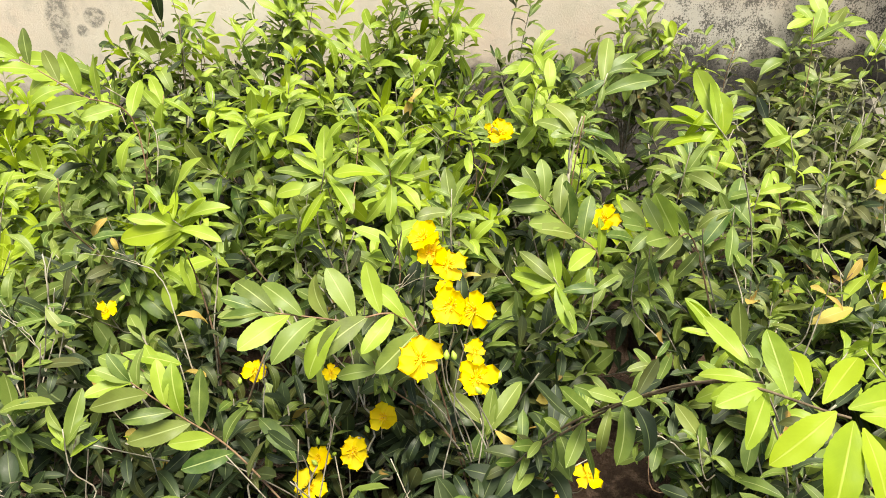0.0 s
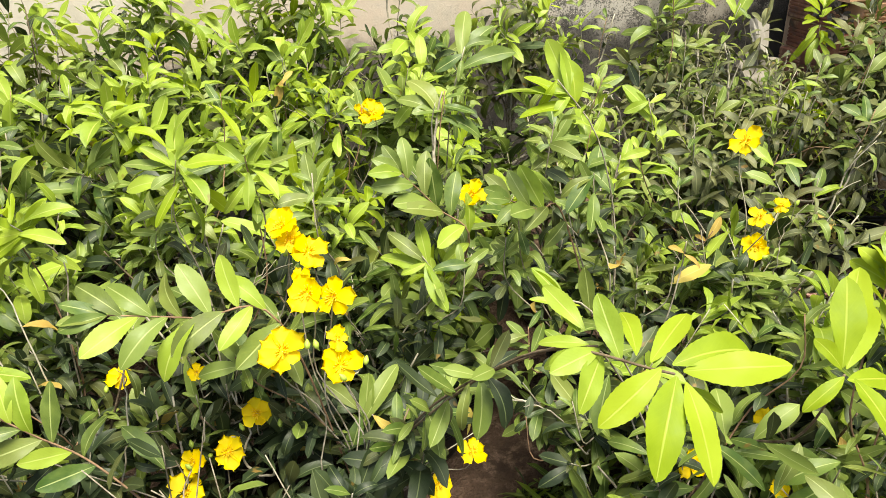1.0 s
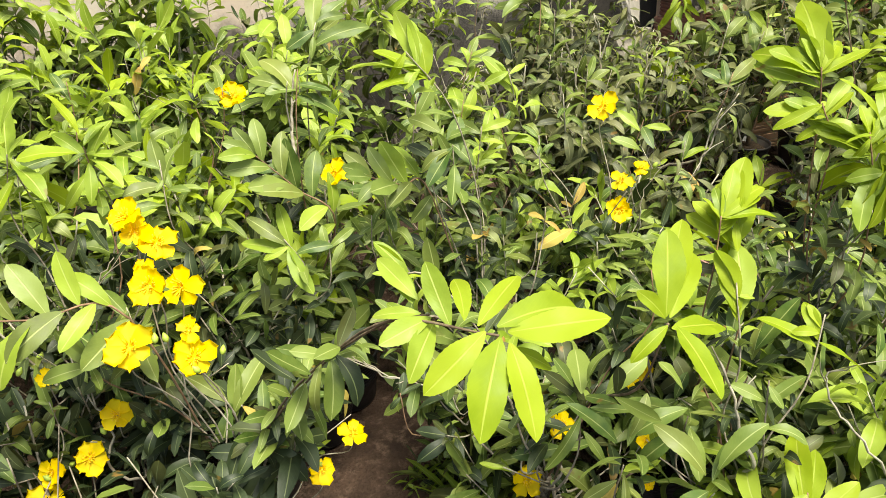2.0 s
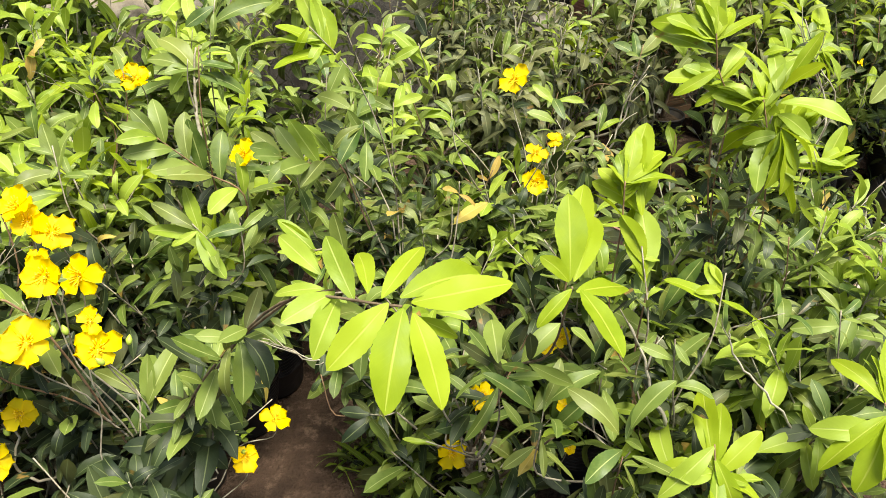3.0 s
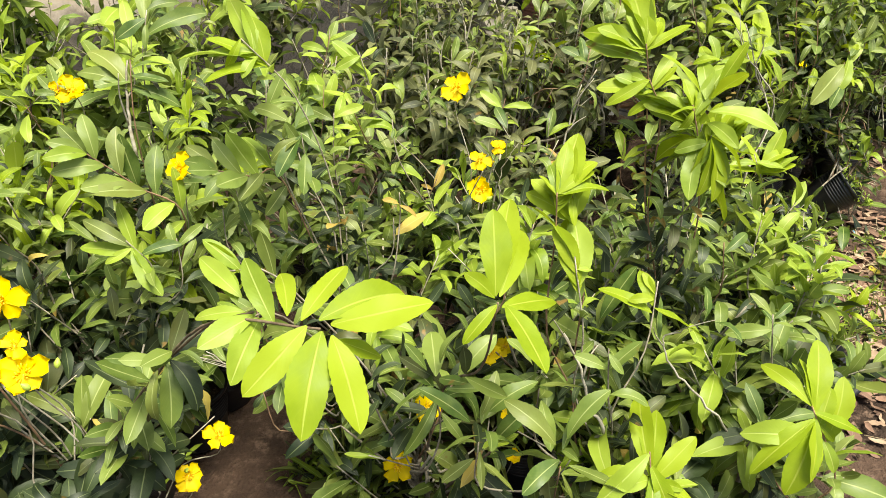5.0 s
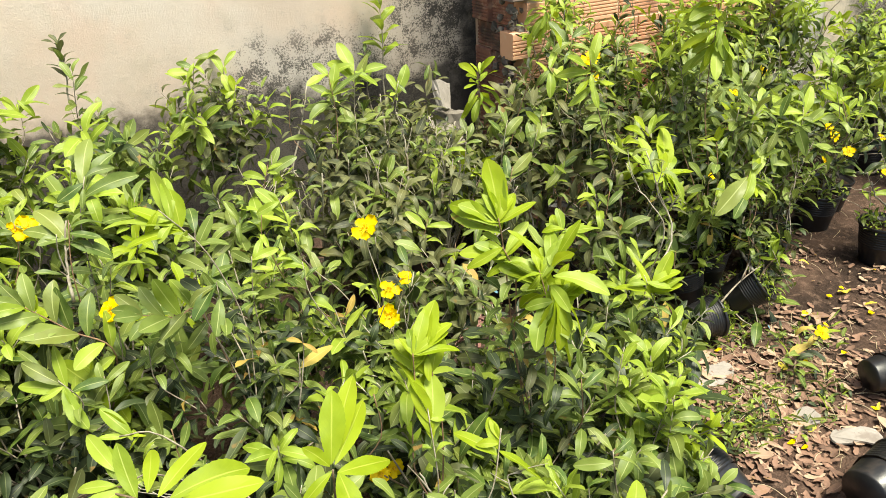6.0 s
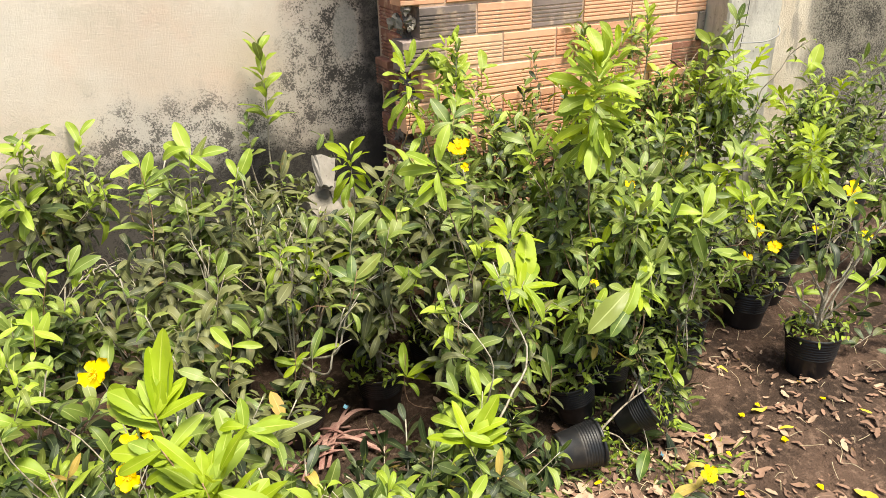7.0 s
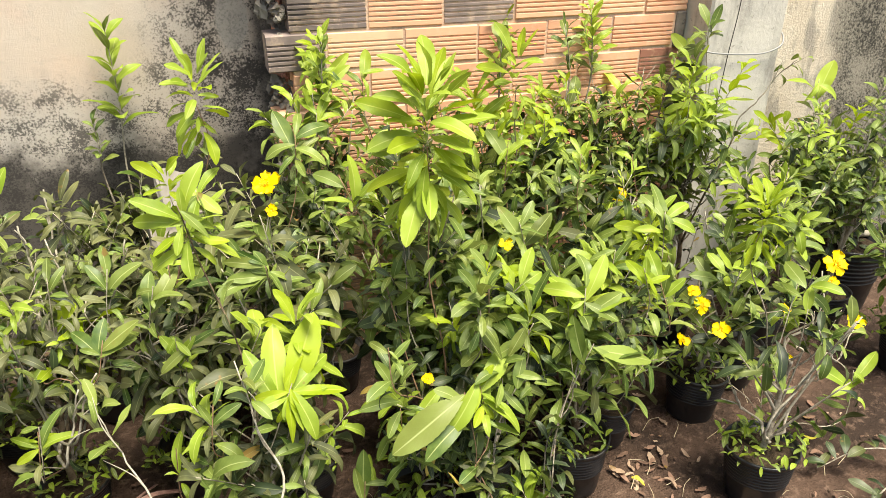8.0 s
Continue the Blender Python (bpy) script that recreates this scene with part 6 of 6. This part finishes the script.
for spot in [(2.554, 1.340, 0.313, 0.020), (2.524, 1.374, 0.359, 0.020), (2.512, 1.392, 0.385, 0.014), (2.475, 1.355, 0.293, 0.018), (2.783, 1.306, 0.446, 0.028), (2.767, 1.294, 0.415, 0.016), (2.880, 1.300, 0.290, 0.020), (2.738, 1.361, 0.318, 0.014), (2.722, 1.313, 0.219, 0.014), (1.887, 1.255, 0.406, 0.012), (-0.260, 1.113, 0.442, 0.016), (0.073, 0.967, 0.410, 0.013), (0.943, 1.064, 0.485, 0.014), (1.681, 1.507, 0.684, 0.012)]:
    flower_at(*spot)

for s in SHRUBS:
    s.fill()
for s in SHRUBS:
    s.finish()

# ---- on the ground ----
GROUND_RNG = random.Random(77)


def resting(x, y):
    return 0.010 * noise.noise((x * 3, y * 3, 0)) + 0.006 * noise.noise((x * 11, y * 11, 2)) - 0.002


def fallen_form(seed, width, curl):
    """A dry leaf: uneven outline, edges rolled, tip bent, here and there a piece gone."""
    rng = random.Random(seed)
    rows, cols = 8, 4
    verts, uvs, faces = [], [], []
    sway, torn = rng.uniform(-0.15, 0.15), rng.randrange(2, 7)
    left = [rng.uniform(0.75, 1.12) for _ in range(rows + 1)]
    right = [rng.uniform(0.75, 1.12) for _ in range(rows + 1)]
    right[torn] *= rng.uniform(0.3, 0.8)
    for i in range(rows + 1):
        q = i / rows
        half = width * 0.5 * (q ** 0.7) * ((1 - q) ** 0.5) * 2.1 + 0.02
        for k in range(cols + 1):
            u = k / cols * 2 - 1
            x = u * half * (left[i] if u < 0 else right[i])
            verts.append((x + sway * math.sin(q * 3), q, curl * (1.6 * x * x + 0.10 * math.sin(q * 5 + seed)) + rng.uniform(-0.012, 0.012) + 0.10 * abs(curl) * q * q))
            uvs.append((u * 0.5 + 0.5, q))
    for i in range(rows):
        for k in range(cols):
            o = i * (cols + 1) + k
            faces.append((o, o + 1, o + cols + 2, o + cols + 1))
    return np.array(verts), faces, np.array(uvs)


def fallen_forms():
    return [fallen_form(60 + i, w, c) for i, (w, c) in enumerate([(0.36, 0.5), (0.42, -0.4), (0.33, 1.0), (0.40, 0.2), (0.28, 1.4), (0.46, 0.6)])]


def strewn(r):
    """A place on the bare earth, in drifts."""
    while True:
        x, y = r.uniform(1.3, 3.1), r.triangular(0.1, 1.75, 0.95)
        if r.random() < 0.45:
            x, y = r.gauss(1.72, 0.22), r.gauss(0.90, 0.14)
        elif r.random() < 0.16:
            x, y = r.gauss(2.24, 0.15), r.gauss(1.12, 0.12)
        drift = noise.noise((x * 5.5, y * 5.5, 7.0)) + 0.5 * noise.noise((x * 14, y * 14, 3.0))
        if drift + r.uniform(-0.35, 0.35) > (-0.15 if x < 2.1 else 0.12) and (open_ground(x, y) or (y > 1.1 and r.random() < 0.35)):
            return x, y


def open_ground(x, y):
    """The trodden strip between the bed and the yard."""
    return y < 1.16 + 0.25 * (x > 2.28) * (x < 2.5) and x > 1.36 + 0.12 * math.sin(y * 9) and y > 0.1


def scatter_leaves():
    r = GROUND_RNG
    names = ("tan", "brown", "yellow")
    words = ("curled pale tan fallen leaf lying on bare earth", "curled dry brown fallen leaf lying on bare earth", "yellow fallen leaf lying flat on bare earth")
    meshes = {(c, i): mesh_from("fallen_" + names[c], v, f, FALLEN[c], uv) for c in range(3) for i, (v, f, uv) in enumerate(fallen_forms())}
    made = 0
    while made < 280:
        x, y = strewn(r)
        c = r.choices((0, 1, 2), (5, 6, 1))[0]
        size = r.uniform(0.026, 0.060)
        ob = new("fallen_leaf", meshes[c, r.randrange(6)])
        ob.matrix_basis = pose(x, y, resting(x, y) + 0.005 + r.uniform(0, 0.005), r.uniform(-9, 9), r.uniform(-11, 11), r.uniform(0, 360)) @ Matrix.Scale(size, 4)
        tagged(ob, words[c], "leaf", "fallen leaves on the ground")
        made += 1
    for _ in range(30):
        x, y = r.uniform(1.45, 2.75), r.triangular(0.5, 1.35, 1.0)
        ob = new("fallen_petal", PETALS[r.randrange(4)])
        ob.matrix_basis = pose(x, y, resting(x, y) + 0.006, r.uniform(-10, 10), r.uniform(-10, 10), r.uniform(0, 360)) @ Matrix.Scale(r.uniform(0.014, 0.024), 4)
        tagged(ob, "bright yellow flower petal dropped on the earth", "petal", "fallen petals")


def litter():
    """Chips, crumbs of leaf and straws, too many to count."""
    r = GROUND_RNG
    verts, faces, mats = [], [], []
    for i in range(900):
        x, y = r.uniform(1.2, 3.2), r.triangular(0.0, 1.7, 0.95)
        z = resting(x, y) + 0.004
        a, s, q = r.uniform(0, 6.28), r.uniform(0.002, 0.008), r.uniform(0.2, 0.6)
        c, d = math.cos(a) * s, math.sin(a) * s
        o = len(verts)
        lift = r.uniform(0.001, 0.006)
        rim = [(r.uniform(0.6, 1.1), 1.047 * k + r.uniform(-0.3, 0.3)) for k in range(6)]
        verts += [(x + s * g * math.cos(h) * math.cos(a) - s * q * g * math.sin(h) * math.sin(a), y + s * g * math.cos(h) * math.sin(a) + s * q * g * math.sin(h) * math.cos(a), z + lift * (k % 2)) for k, (g, h) in enumerate(rim)]
        faces.append(tuple(range(o, o + 6)))
        mats.append(r.choice((0, 1, 1, 1, 2, 2)))
    forms = fallen_forms()
    for i in range(2300):
        x, y = strewn(r)
        v, f, _ = forms[r.randrange(6)]
        m = np.array(pose(x, y, resting(x, y) + 0.004, r.uniform(-8, 8), r.uniform(-10, 10), r.uniform(0, 360)) @ Matrix.Scale(r.uniform(0.012, 0.040), 4))
        o = len(verts)
        verts += (v @ m[:3, :3].T + m[:3, 3]).tolist()
        faces += [tuple(k + o for k in q) for q in f]
        mats += [r.choice((0, 1, 1, 1, 1))] * len(f)
    for i in range(330):
        x, y = (r.gauss(1.78, 0.2), r.gauss(0.9, 0.13)) if r.random() < 0.5 else (r.uniform(1.25, 2.9), r.triangular(0.3, 1.6, 1.0))
        z = resting(x, y) + 0.006
        a, s = r.uniform(0, 6.28), r.uniform(0.02, 0.075)
        p = [Vector((x, y, z)), Vector((x + math.cos(a) * s * 0.5, y + math.sin(a) * s * 0.5, z + r.uniform(0.002, 0.015))), Vector((x + math.cos(a + 0.15) * s, y + math.sin(a + 0.15) * s, z))]
        v, f = tube(glide(p, 3), 0.0008, 0.0005, 4)
        o = len(verts)
        verts += v
        faces += [tuple(k + o for k in q) for q in f]
        mats += [3] * len(f)
    me = mesh_from("ground_litter", verts, faces, FALLEN[0], smooth=False)
    for m in (FALLEN[1], POT_SOIL, STRAW):
        me.materials.append(m)
    me.polygons.foreach_set("material_index", mats)
    tagged(new("ground_litter", me), "crumbs of dry leaf, chips and straw strewn on earth", "litter", kind="stuff")


def shard(x, y, size, turn, bite, lift=0.0):
    """A broken white plate with a bitten edge."""
    r = random.Random(int(x * 999))
    rim = []
    for k in range(22):
        w = 2 * math.pi * k / 22
        q = size * (0.62 + 0.38 * abs(math.cos(w * 1.0))) * r.uniform(0.92, 1.06)
        if abs((w - bite + math.pi) % (2 * math.pi) - math.pi) < 0.75:
            q *= 0.62
        rim.append((q * math.cos(w), 0.72 * q * math.sin(w)))
    bm = bmesh.new()
    low = [bm.verts.new((a, b, 0.0 + 0.004 * math.sin(a * 60))) for a, b in rim]
    top = [bm.verts.new((a * 0.97, b * 0.97, 0.004 + 0.004 * math.sin(a * 60))) for a, b in rim]
    bm.faces.new(low[::-1])
    bm.faces.new(top)
    for k in range(22):
        bm.faces.new((low[k], low[(k + 1) % 22], top[(k + 1) % 22], top[k]))
    ob = new("broken_shard", bm_mesh("broken_shard", bm, WHITE))
    ob.matrix_basis = pose(x, y, resting(x, y) + 0.008 + lift, 5, -4, turn)
    tagged(ob, "broken off-white shard lying flat among dry leaves", "shard", "white shards")


def empty_pot(m, label, size=0.80):
    ob = new("nursery_pot")
    ob.matrix_basis = m @ Matrix.Scale(size, 4)
    body = part("body", POT_MESH, ob)
    part("rim", RIM_MESH, body)
    part("earth_clod", SOIL_MESH, ob, "crumbled dark earth", pose(0, 0, 0.06))
    tagged(ob, label, "plant pot")


def fallen_sprig(x, y):
    """A snapped sprig with one flower."""
    ob = new("fallen_sprig")
    ob.location = (x, y, 0)
    r = random.Random(9)
    line = glide([(-0.10, -0.05, 0.012), (-0.04, 0.0, 0.03), (0.02, 0.01, 0.05), (0.06, 0.03, 0.08)], 4)
    part("stem", mesh_from("stem", *tube(line, 0.0025, 0.0012, 5), BARK), ob)
    for i in range(13):
        p = line[2 + i % (len(line) - 3)]
        way = Vector((r.uniform(-1, 1), r.uniform(-1, 0.6), r.uniform(-0.15, 0.7)))
        part("leaf", LEAF_MESH[r.choice(("mid", "old_shaded", "young", "sere")), r.randrange(6)], ob, "", leaf_pose(p, way, r.uniform(0.04, 0.065), (0, -0.2, 1)))
    m = Vector((0.0, -0.6, 0.8)).to_track_quat("Z", "Y").to_matrix().to_4x4()
    m.translation = Vector((0.02, -0.01, 0.095))
    flower = part("flower", STAMENS, ob, "yellow five-petalled flower", m @ Matrix.Scale(0.021, 4))
    for k in range(5):
        part("petal", PETALS[k % 4], flower, "", Matrix.Rotation(1.2566 * k, 4, "Z"))
    part("flower_stalk", mesh_from("flower_stalk", *tube(glide([line[-4], (0.02, -0.005, 0.07), (0.02, -0.01, 0.094)], 3), 0.0014, 0.001, 4), BARK), ob)
    tagged(ob, "snapped green sprig with a yellow flower on the ground", "sprig")


def fallen_branch(x, y):
    """A leafy bough that lies along the edge of the bare earth."""
    ob = new("fallen_branch")
    ob.location = (x, y, 0)
    r = random.Random(31)
    for k in range(4):
        a = 2.4 + 0.5 * k
        line = glide([(0.12, 0.02, 0.02), (0.12 + 0.08 * math.cos(a), 0.02 + 0.08 * math.sin(a), 0.06), (0.12 + 0.2 * math.cos(a + 0.2), 0.02 + 0.2 * math.sin(a + 0.2), 0.07), (0.12 + 0.30 * math.cos(a + 0.3), 0.02 + 0.28 * math.sin(a + 0.3), 0.03)], 5)
        part("branch", mesh_from("branch", *tube(line, 0.0028, 0.0012, 5), BARK_GREY), ob)
        for i in range(20):
            p = line[3 + i % (len(line) - 3)]
            way = Vector((r.uniform(-1, 1), r.uniform(-1, 1), r.uniform(-0.1, 0.6)))
            part("leaf", LEAF_MESH[r.choice(("old_shaded", "old_shaded", "old_shaded", "old_shaded")), r.randrange(6)], ob, "", leaf_pose(p, way, r.uniform(0.04, 0.06), (0, -0.2, 1)))
    tagged(ob, "leafy dark green bough lying on bare earth", "branch")


def strap_pile(x, y):
    ob = new("strap_pile")
    ob.location = (x, y, 0)
    r = random.Random(21)
    for i in range(15):
        a = r.uniform(-0.9, 1.1)
        s = r.uniform(0.05, 0.12)
        c, d = math.cos(a), math.sin(a)
        o = Vector((r.uniform(-0.07, 0.06), r.uniform(-0.05, 0.05), 0))
        line = glide([o + Vector((-c * s, -d * s, 0.012)), o + Vector((-c * s * 0.3, -d * s * 0.3, r.uniform(0.02, 0.05))), o + Vector((c * s * 0.4, d * s * 0.4, r.uniform(0.02, 0.04))), o + Vector((c * s, d * s, 0.010))], 4)
        verts, faces = [], []
        w = r.uniform(0.004, 0.008)
        for k, p in enumerate(line):
            t = (line[min(k + 1, len(line) - 1)] - line[max(k - 1, 0)]).normalized()
            q = t.cross(Vector((0, 0, 1))).normalized() * w
            verts += [p - q, p + q + Vector((0, 0, 0.003)), p + q + Vector((0, 0, 0.0045)), p - q + Vector((0, 0, 0.0015))]
        for k in range(len(line) - 1):
            for e in range(4):
                g = (e + 1) % 4
                faces.append((k * 4 + e, k * 4 + g, k * 4 + 4 + g, k * 4 + 4 + e))
        part("strap", mesh_from("strap", verts, faces, STRAP, smooth=False), ob)
    tagged(ob, "heap of faded reddish plastic straps on the earth", "straps")


def rubble(x, y, z, size, turn, tilt, name="concrete_block", material=SLAB, label="broken grey concrete block leaning in a heap by the wall", lean=0.0):
    r = random.Random(int(x * 777 + z * 91))
    bm = bmesh.new()
    bmesh.ops.create_cube(bm, size=1.0)
    bmesh.ops.subdivide_edges(bm, edges=bm.edges[:], cuts=3, use_grid_fill=True)
    for v in bm.verts:
        v.co += Vector((r.uniform(-1, 1), r.uniform(-1, 1), r.uniform(-1, 1))) * 0.05
        v.co.x *= 1 - 0.25 * (v.co.z + 0.5) * (v.co.y + 0.8) if not lean else 0.5 + 0.5 * (v.co.z + 0.5)
    bmesh.ops.scale(bm, vec=size, verts=bm.verts)
    ob = new(name, bm_mesh(name, bm, material))
    ob.matrix_basis = pose(x, y, z, tilt, lean + r.uniform(-8, 8), turn)
    tagged(ob, label, "rubble", "rubble by the wall")


def weed_patch(x, y, wide, count, seed, tall=1.0):
    """Seedlings and fine grass on the earth."""
    r = random.Random(seed)
    poses = []
    for i in range(count):
        w, q = r.uniform(0, 6.283), wide * math.sqrt(r.random())
        px, py = x + 1.3 * q * math.cos(w), y + 0.7 * q * math.sin(w)
        base = Vector((px, py, resting(px, py) + r.uniform(0.0, 0.014)))
        way = Vector((r.uniform(-1, 1), r.uniform(-1, 1), r.uniform(0.1, 0.9) * tall))
        m = leaf_pose(base, way, r.uniform(0.010, 0.030), (0, 0, 1))
        if i % 3 == 0:
            m = leaf_pose(base, way, r.uniform(0.03, 0.06) * tall, (0, 0, 1)) @ Matrix.Diagonal((0.14 / tall, 1, 1, 1))
        poses.append((m, r.choice(("mid", "young", "mid", "old_shaded")), r.randrange(6)))
    tagged(new("weed_patch", joined_leaves("weed_patch", poses)), "patch of small green weeds among dead leaves", "weeds", kind="stuff")


def scrap(x, y, z, size, material, label):
    """A crumpled torn bit of plastic."""
    r = random.Random(int(x * 500))
    rim = [(size * r.uniform(0.5, 1.2), 0.785 * k + r.uniform(-0.25, 0.25), size * r.uniform(-0.3, 0.5)) for k in range(8)]
    bm = bmesh.new()
    mid = bm.verts.new((0, 0, size * 0.3))
    edge = [bm.verts.new((q * math.cos(w), 0.7 * q * math.sin(w), h)) for q, w, h in rim]
    for k in range(8):
        bm.faces.new((mid, edge[k], edge[(k + 1) % 8]))
    bmesh.ops.solidify(bm, geom=bm.faces[:], thickness=0.001)
    ob = new("plastic_scrap", bm_mesh("plastic_scrap", bm, material))
    ob.matrix_basis = pose(x, y, z, 40, 20, 30)
    tagged(ob, label, "scrap")


def wooden_stake(low, high, thick):
    """A barked stick cut off square, leaning from the earth to the wall."""
    a, b = Vector(low), Vector(high)
    line = glide([a, a.lerp(b, 0.35) + Vector((0, 0, 0.006)), a.lerp(b, 0.7) - Vector((0, 0, 0.004)), b], 6)
    tagged(new("wooden_stake", mesh_from("wooden_stake", *tube(line, thick, thick * 0.8, 10), PALE)), "pale weathered wooden stake leaning against the wall", "stake")


scatter_leaves()
litter()
shard(1.757, 0.785, 0.055, 20, 4.2)
shard(1.815, 0.700, 0.055, -35, 4.6)
shard(1.708, 1.010, 0.074, 8, 1.2)
empty_pot(pose(1.965, 0.790, 0.050, 0, 84, -18), "empty black plastic nursery pot lying on its side", 0.62)
empty_pot(pose(1.40, 0.66, 0.062, 0, 70, 100), "empty black plastic nursery pot lying on its side")
empty_pot(pose(1.62, 0.555, 0.064, 0, 86, 0), "empty black plastic nursery pot lying on its side")
empty_pot(pose(1.78, 0.51, 0.064, 0, 86, 25), "empty black plastic nursery pot lying on its side")
fallen_sprig(1.94, 0.93)
wooden_stake((4.25, 1.92, 0.016), (3.30, 1.762, 0.232), 0.0125)
strap_pile(1.30, 1.46)
fallen_branch(2.88, 1.03)
rubble(1.49, 2.03, 0.10, (0.26, 0.20, 0.22), 10, 0)
rubble(1.50, 2.04, 0.275, (0.19, 0.15, 0.17), -14, 6)
rubble(1.525, 2.05, 0.395, (0.10, 0.09, 0.10), 24, 4)
rubble(1.470, 1.990, 0.405, (0.100, 0.050, 0.080), 28, -38)
rubble(1.492, 1.990, 0.512, (0.078, 0.022, 0.085), 26, -22, material=WHITE, label="thin broken whitish slab propped on rubble by the wall", lean=20.0)
scrap(1.98, 1.08, 0.015, 0.009, BLUE, "scrap of pale blue plastic on the earth")
scrap(1.33, 1.40, 0.16, 0.011, BLUE, "scrap of pale blue plastic caught among leaves")
scrap(2.02, 1.19, 0.13, 0.008, WHITE, "scrap of white plastic beside a pot")
weed_patch(1.77, 0.86, 0.15, 330, 1)
weed_patch(1.60, 0.83, 0.09, 150, 2)
weed_patch(1.86, 1.12, 0.10, 170, 3)
weed_patch(2.02, 1.00, 0.10, 120, 4)
weed_patch(2.08, 1.27, 0.12, 260, 6)
weed_patch(1.50, 1.10, 0.10, 120, 7)
weed_patch(0.62, 0.93, 0.06, 300, 8, 2.0)
weed_patch(0.57, 1.02, 0.05, 140, 9, 1.5)

# ---- the brick panel: hollow ribbed clay bricks, each a piece of its own ----


def ribbed_brick(name, length, material, depth=0.078, height=0.0825, ribs=5):
    """A hollow clay brick, grooved along the middle of its face and plain at its edges; the face looks to -y, the origin is its lower left front."""
    prof = [(0.003, 0.0), (0.0, 0.003)]
    low, step = height * 0.15, height * 0.66 / ribs
    for i in range(ribs):
        z = low + i * step
        prof += [(0.0, z), (0.0038, z + step * 0.12), (0.0038, z + step * 0.34), (0.0, z + step * 0.50)]
    prof += [(0.0, height - 0.003), (0.003, height), (depth, height), (depth, 0.0)]
    verts = [(0.0, y, z) for y, z in prof] + [(length, y, z) for y, z in prof]
    n = len(prof)
    faces = [(i + n, (i + 1) % n + n, (i + 1) % n, i) for i in range(n)]
    faces += [tuple(range(n)), tuple(range(2 * n - 1, n - 1, -1))]
    return mesh_from(name, verts, faces, material, smooth=False)


def build_brickwork():
    rng = random.Random(11)
    wall = new("brick_wall", bm_mesh("mortar", box_bm(1.80, 2.829, 1.9875, 2.32, -0.05, 2.26), MORTAR))
    tagged(wall, "unplastered panel of orange ribbed hollow clay bricks", "wall", kind="structure")
    kinds = {}

    def brick(length, x, y, z, kind, turn=0.0):
        key = (round(length, 3), kind)
        if key not in kinds:
            kinds[key] = ribbed_brick("brick", length, {"o": BRICK, "s": BRICK_SOOTY, "r": BRICK_RED}[kind])
        part("brick", kinds[key], wall, at=pose(x, y + rng.uniform(-0.0025, 0.0015), z + rng.uniform(-0.0015, 0.0015), rng.uniform(-0.6, 0.6), rng.uniform(-0.5, 0.5), turn + rng.uniform(-0.5, 0.5)))

    course, gap = 0.0885, 0.0065
    for k in range(25):
        z = 0.849 + (k - 10) * course
        even = k % 2 == 0
        x = 1.797 if even else 1.744
        first = True
        while x < 2.79:
            pitch = 0.1815 if even else (0.1365 if first else 0.1835)
            end = min(x + pitch - gap, 2.826)
            dark = (k == 10 and (first or abs(x - 2.16) < 0.03)) or (k == 9 and first) or (abs(k - 10) > 2 and rng.random() < 0.08)
            if end - x > 0.05:
                brick(end - x, x, 1.984, z, "s" if dark else ("o" if rng.random() > 0.06 else "r"))
            x += pitch
            first = False
        # ragged ends of the courses in the return by the corner
        brick(0.1150, 1.796 - rng.uniform(0.0, 0.02), 2.182, z, "r", -90)
        brick(0.105, 1.796 - rng.uniform(0.0, 0.03), 2.292, z, "r", -90)
        if not even:
            part("mortar_fill", bm_mesh("mortar_fill", box_bm(2.800, 2.829, 1.981, 1.990, z - 0.006, z + 0.086, 0.003), SMEAR), wall, "dark grey mortar fill")
    # mortar squeezed out and left rough along the toothed corner
    for i in range(120):
        bm = bmesh.new()
        bmesh.ops.create_icosphere(bm, subdivisions=2, radius=1.0)
        for v in bm.verts:
            v.co *= 1 + 0.9 * noise.noise(v.co * 1.9 + Vector((i * 3.1, 0, 0))) + 0.7 * noise.noise(v.co * 5.1 + Vector((i * 5.1, 0, 0)))
        ob = part("mortar_lump", bm_mesh("mortar_lump", bm, SMEAR if i % 3 else SLAB), wall, "rough grey mortar")
        k = rng.randrange(-1, 5) * 2
        z = 0.849 + (k - 4) * course + rng.uniform(-0.012, 0.095)
        size = rng.uniform(0.005, 0.014)
        ob.matrix_basis = pose(1.797 - abs(rng.gauss(0.0, 0.026)), 1.998 + abs(rng.gauss(0.0, 0.05)), z, rng.uniform(0, 90), 0, rng.uniform(0, 90)) @ Matrix.Diagonal((size, size * rng.uniform(0.8, 1.6), size * rng.uniform(0.8, 1.5), 1))


build_brickwork()
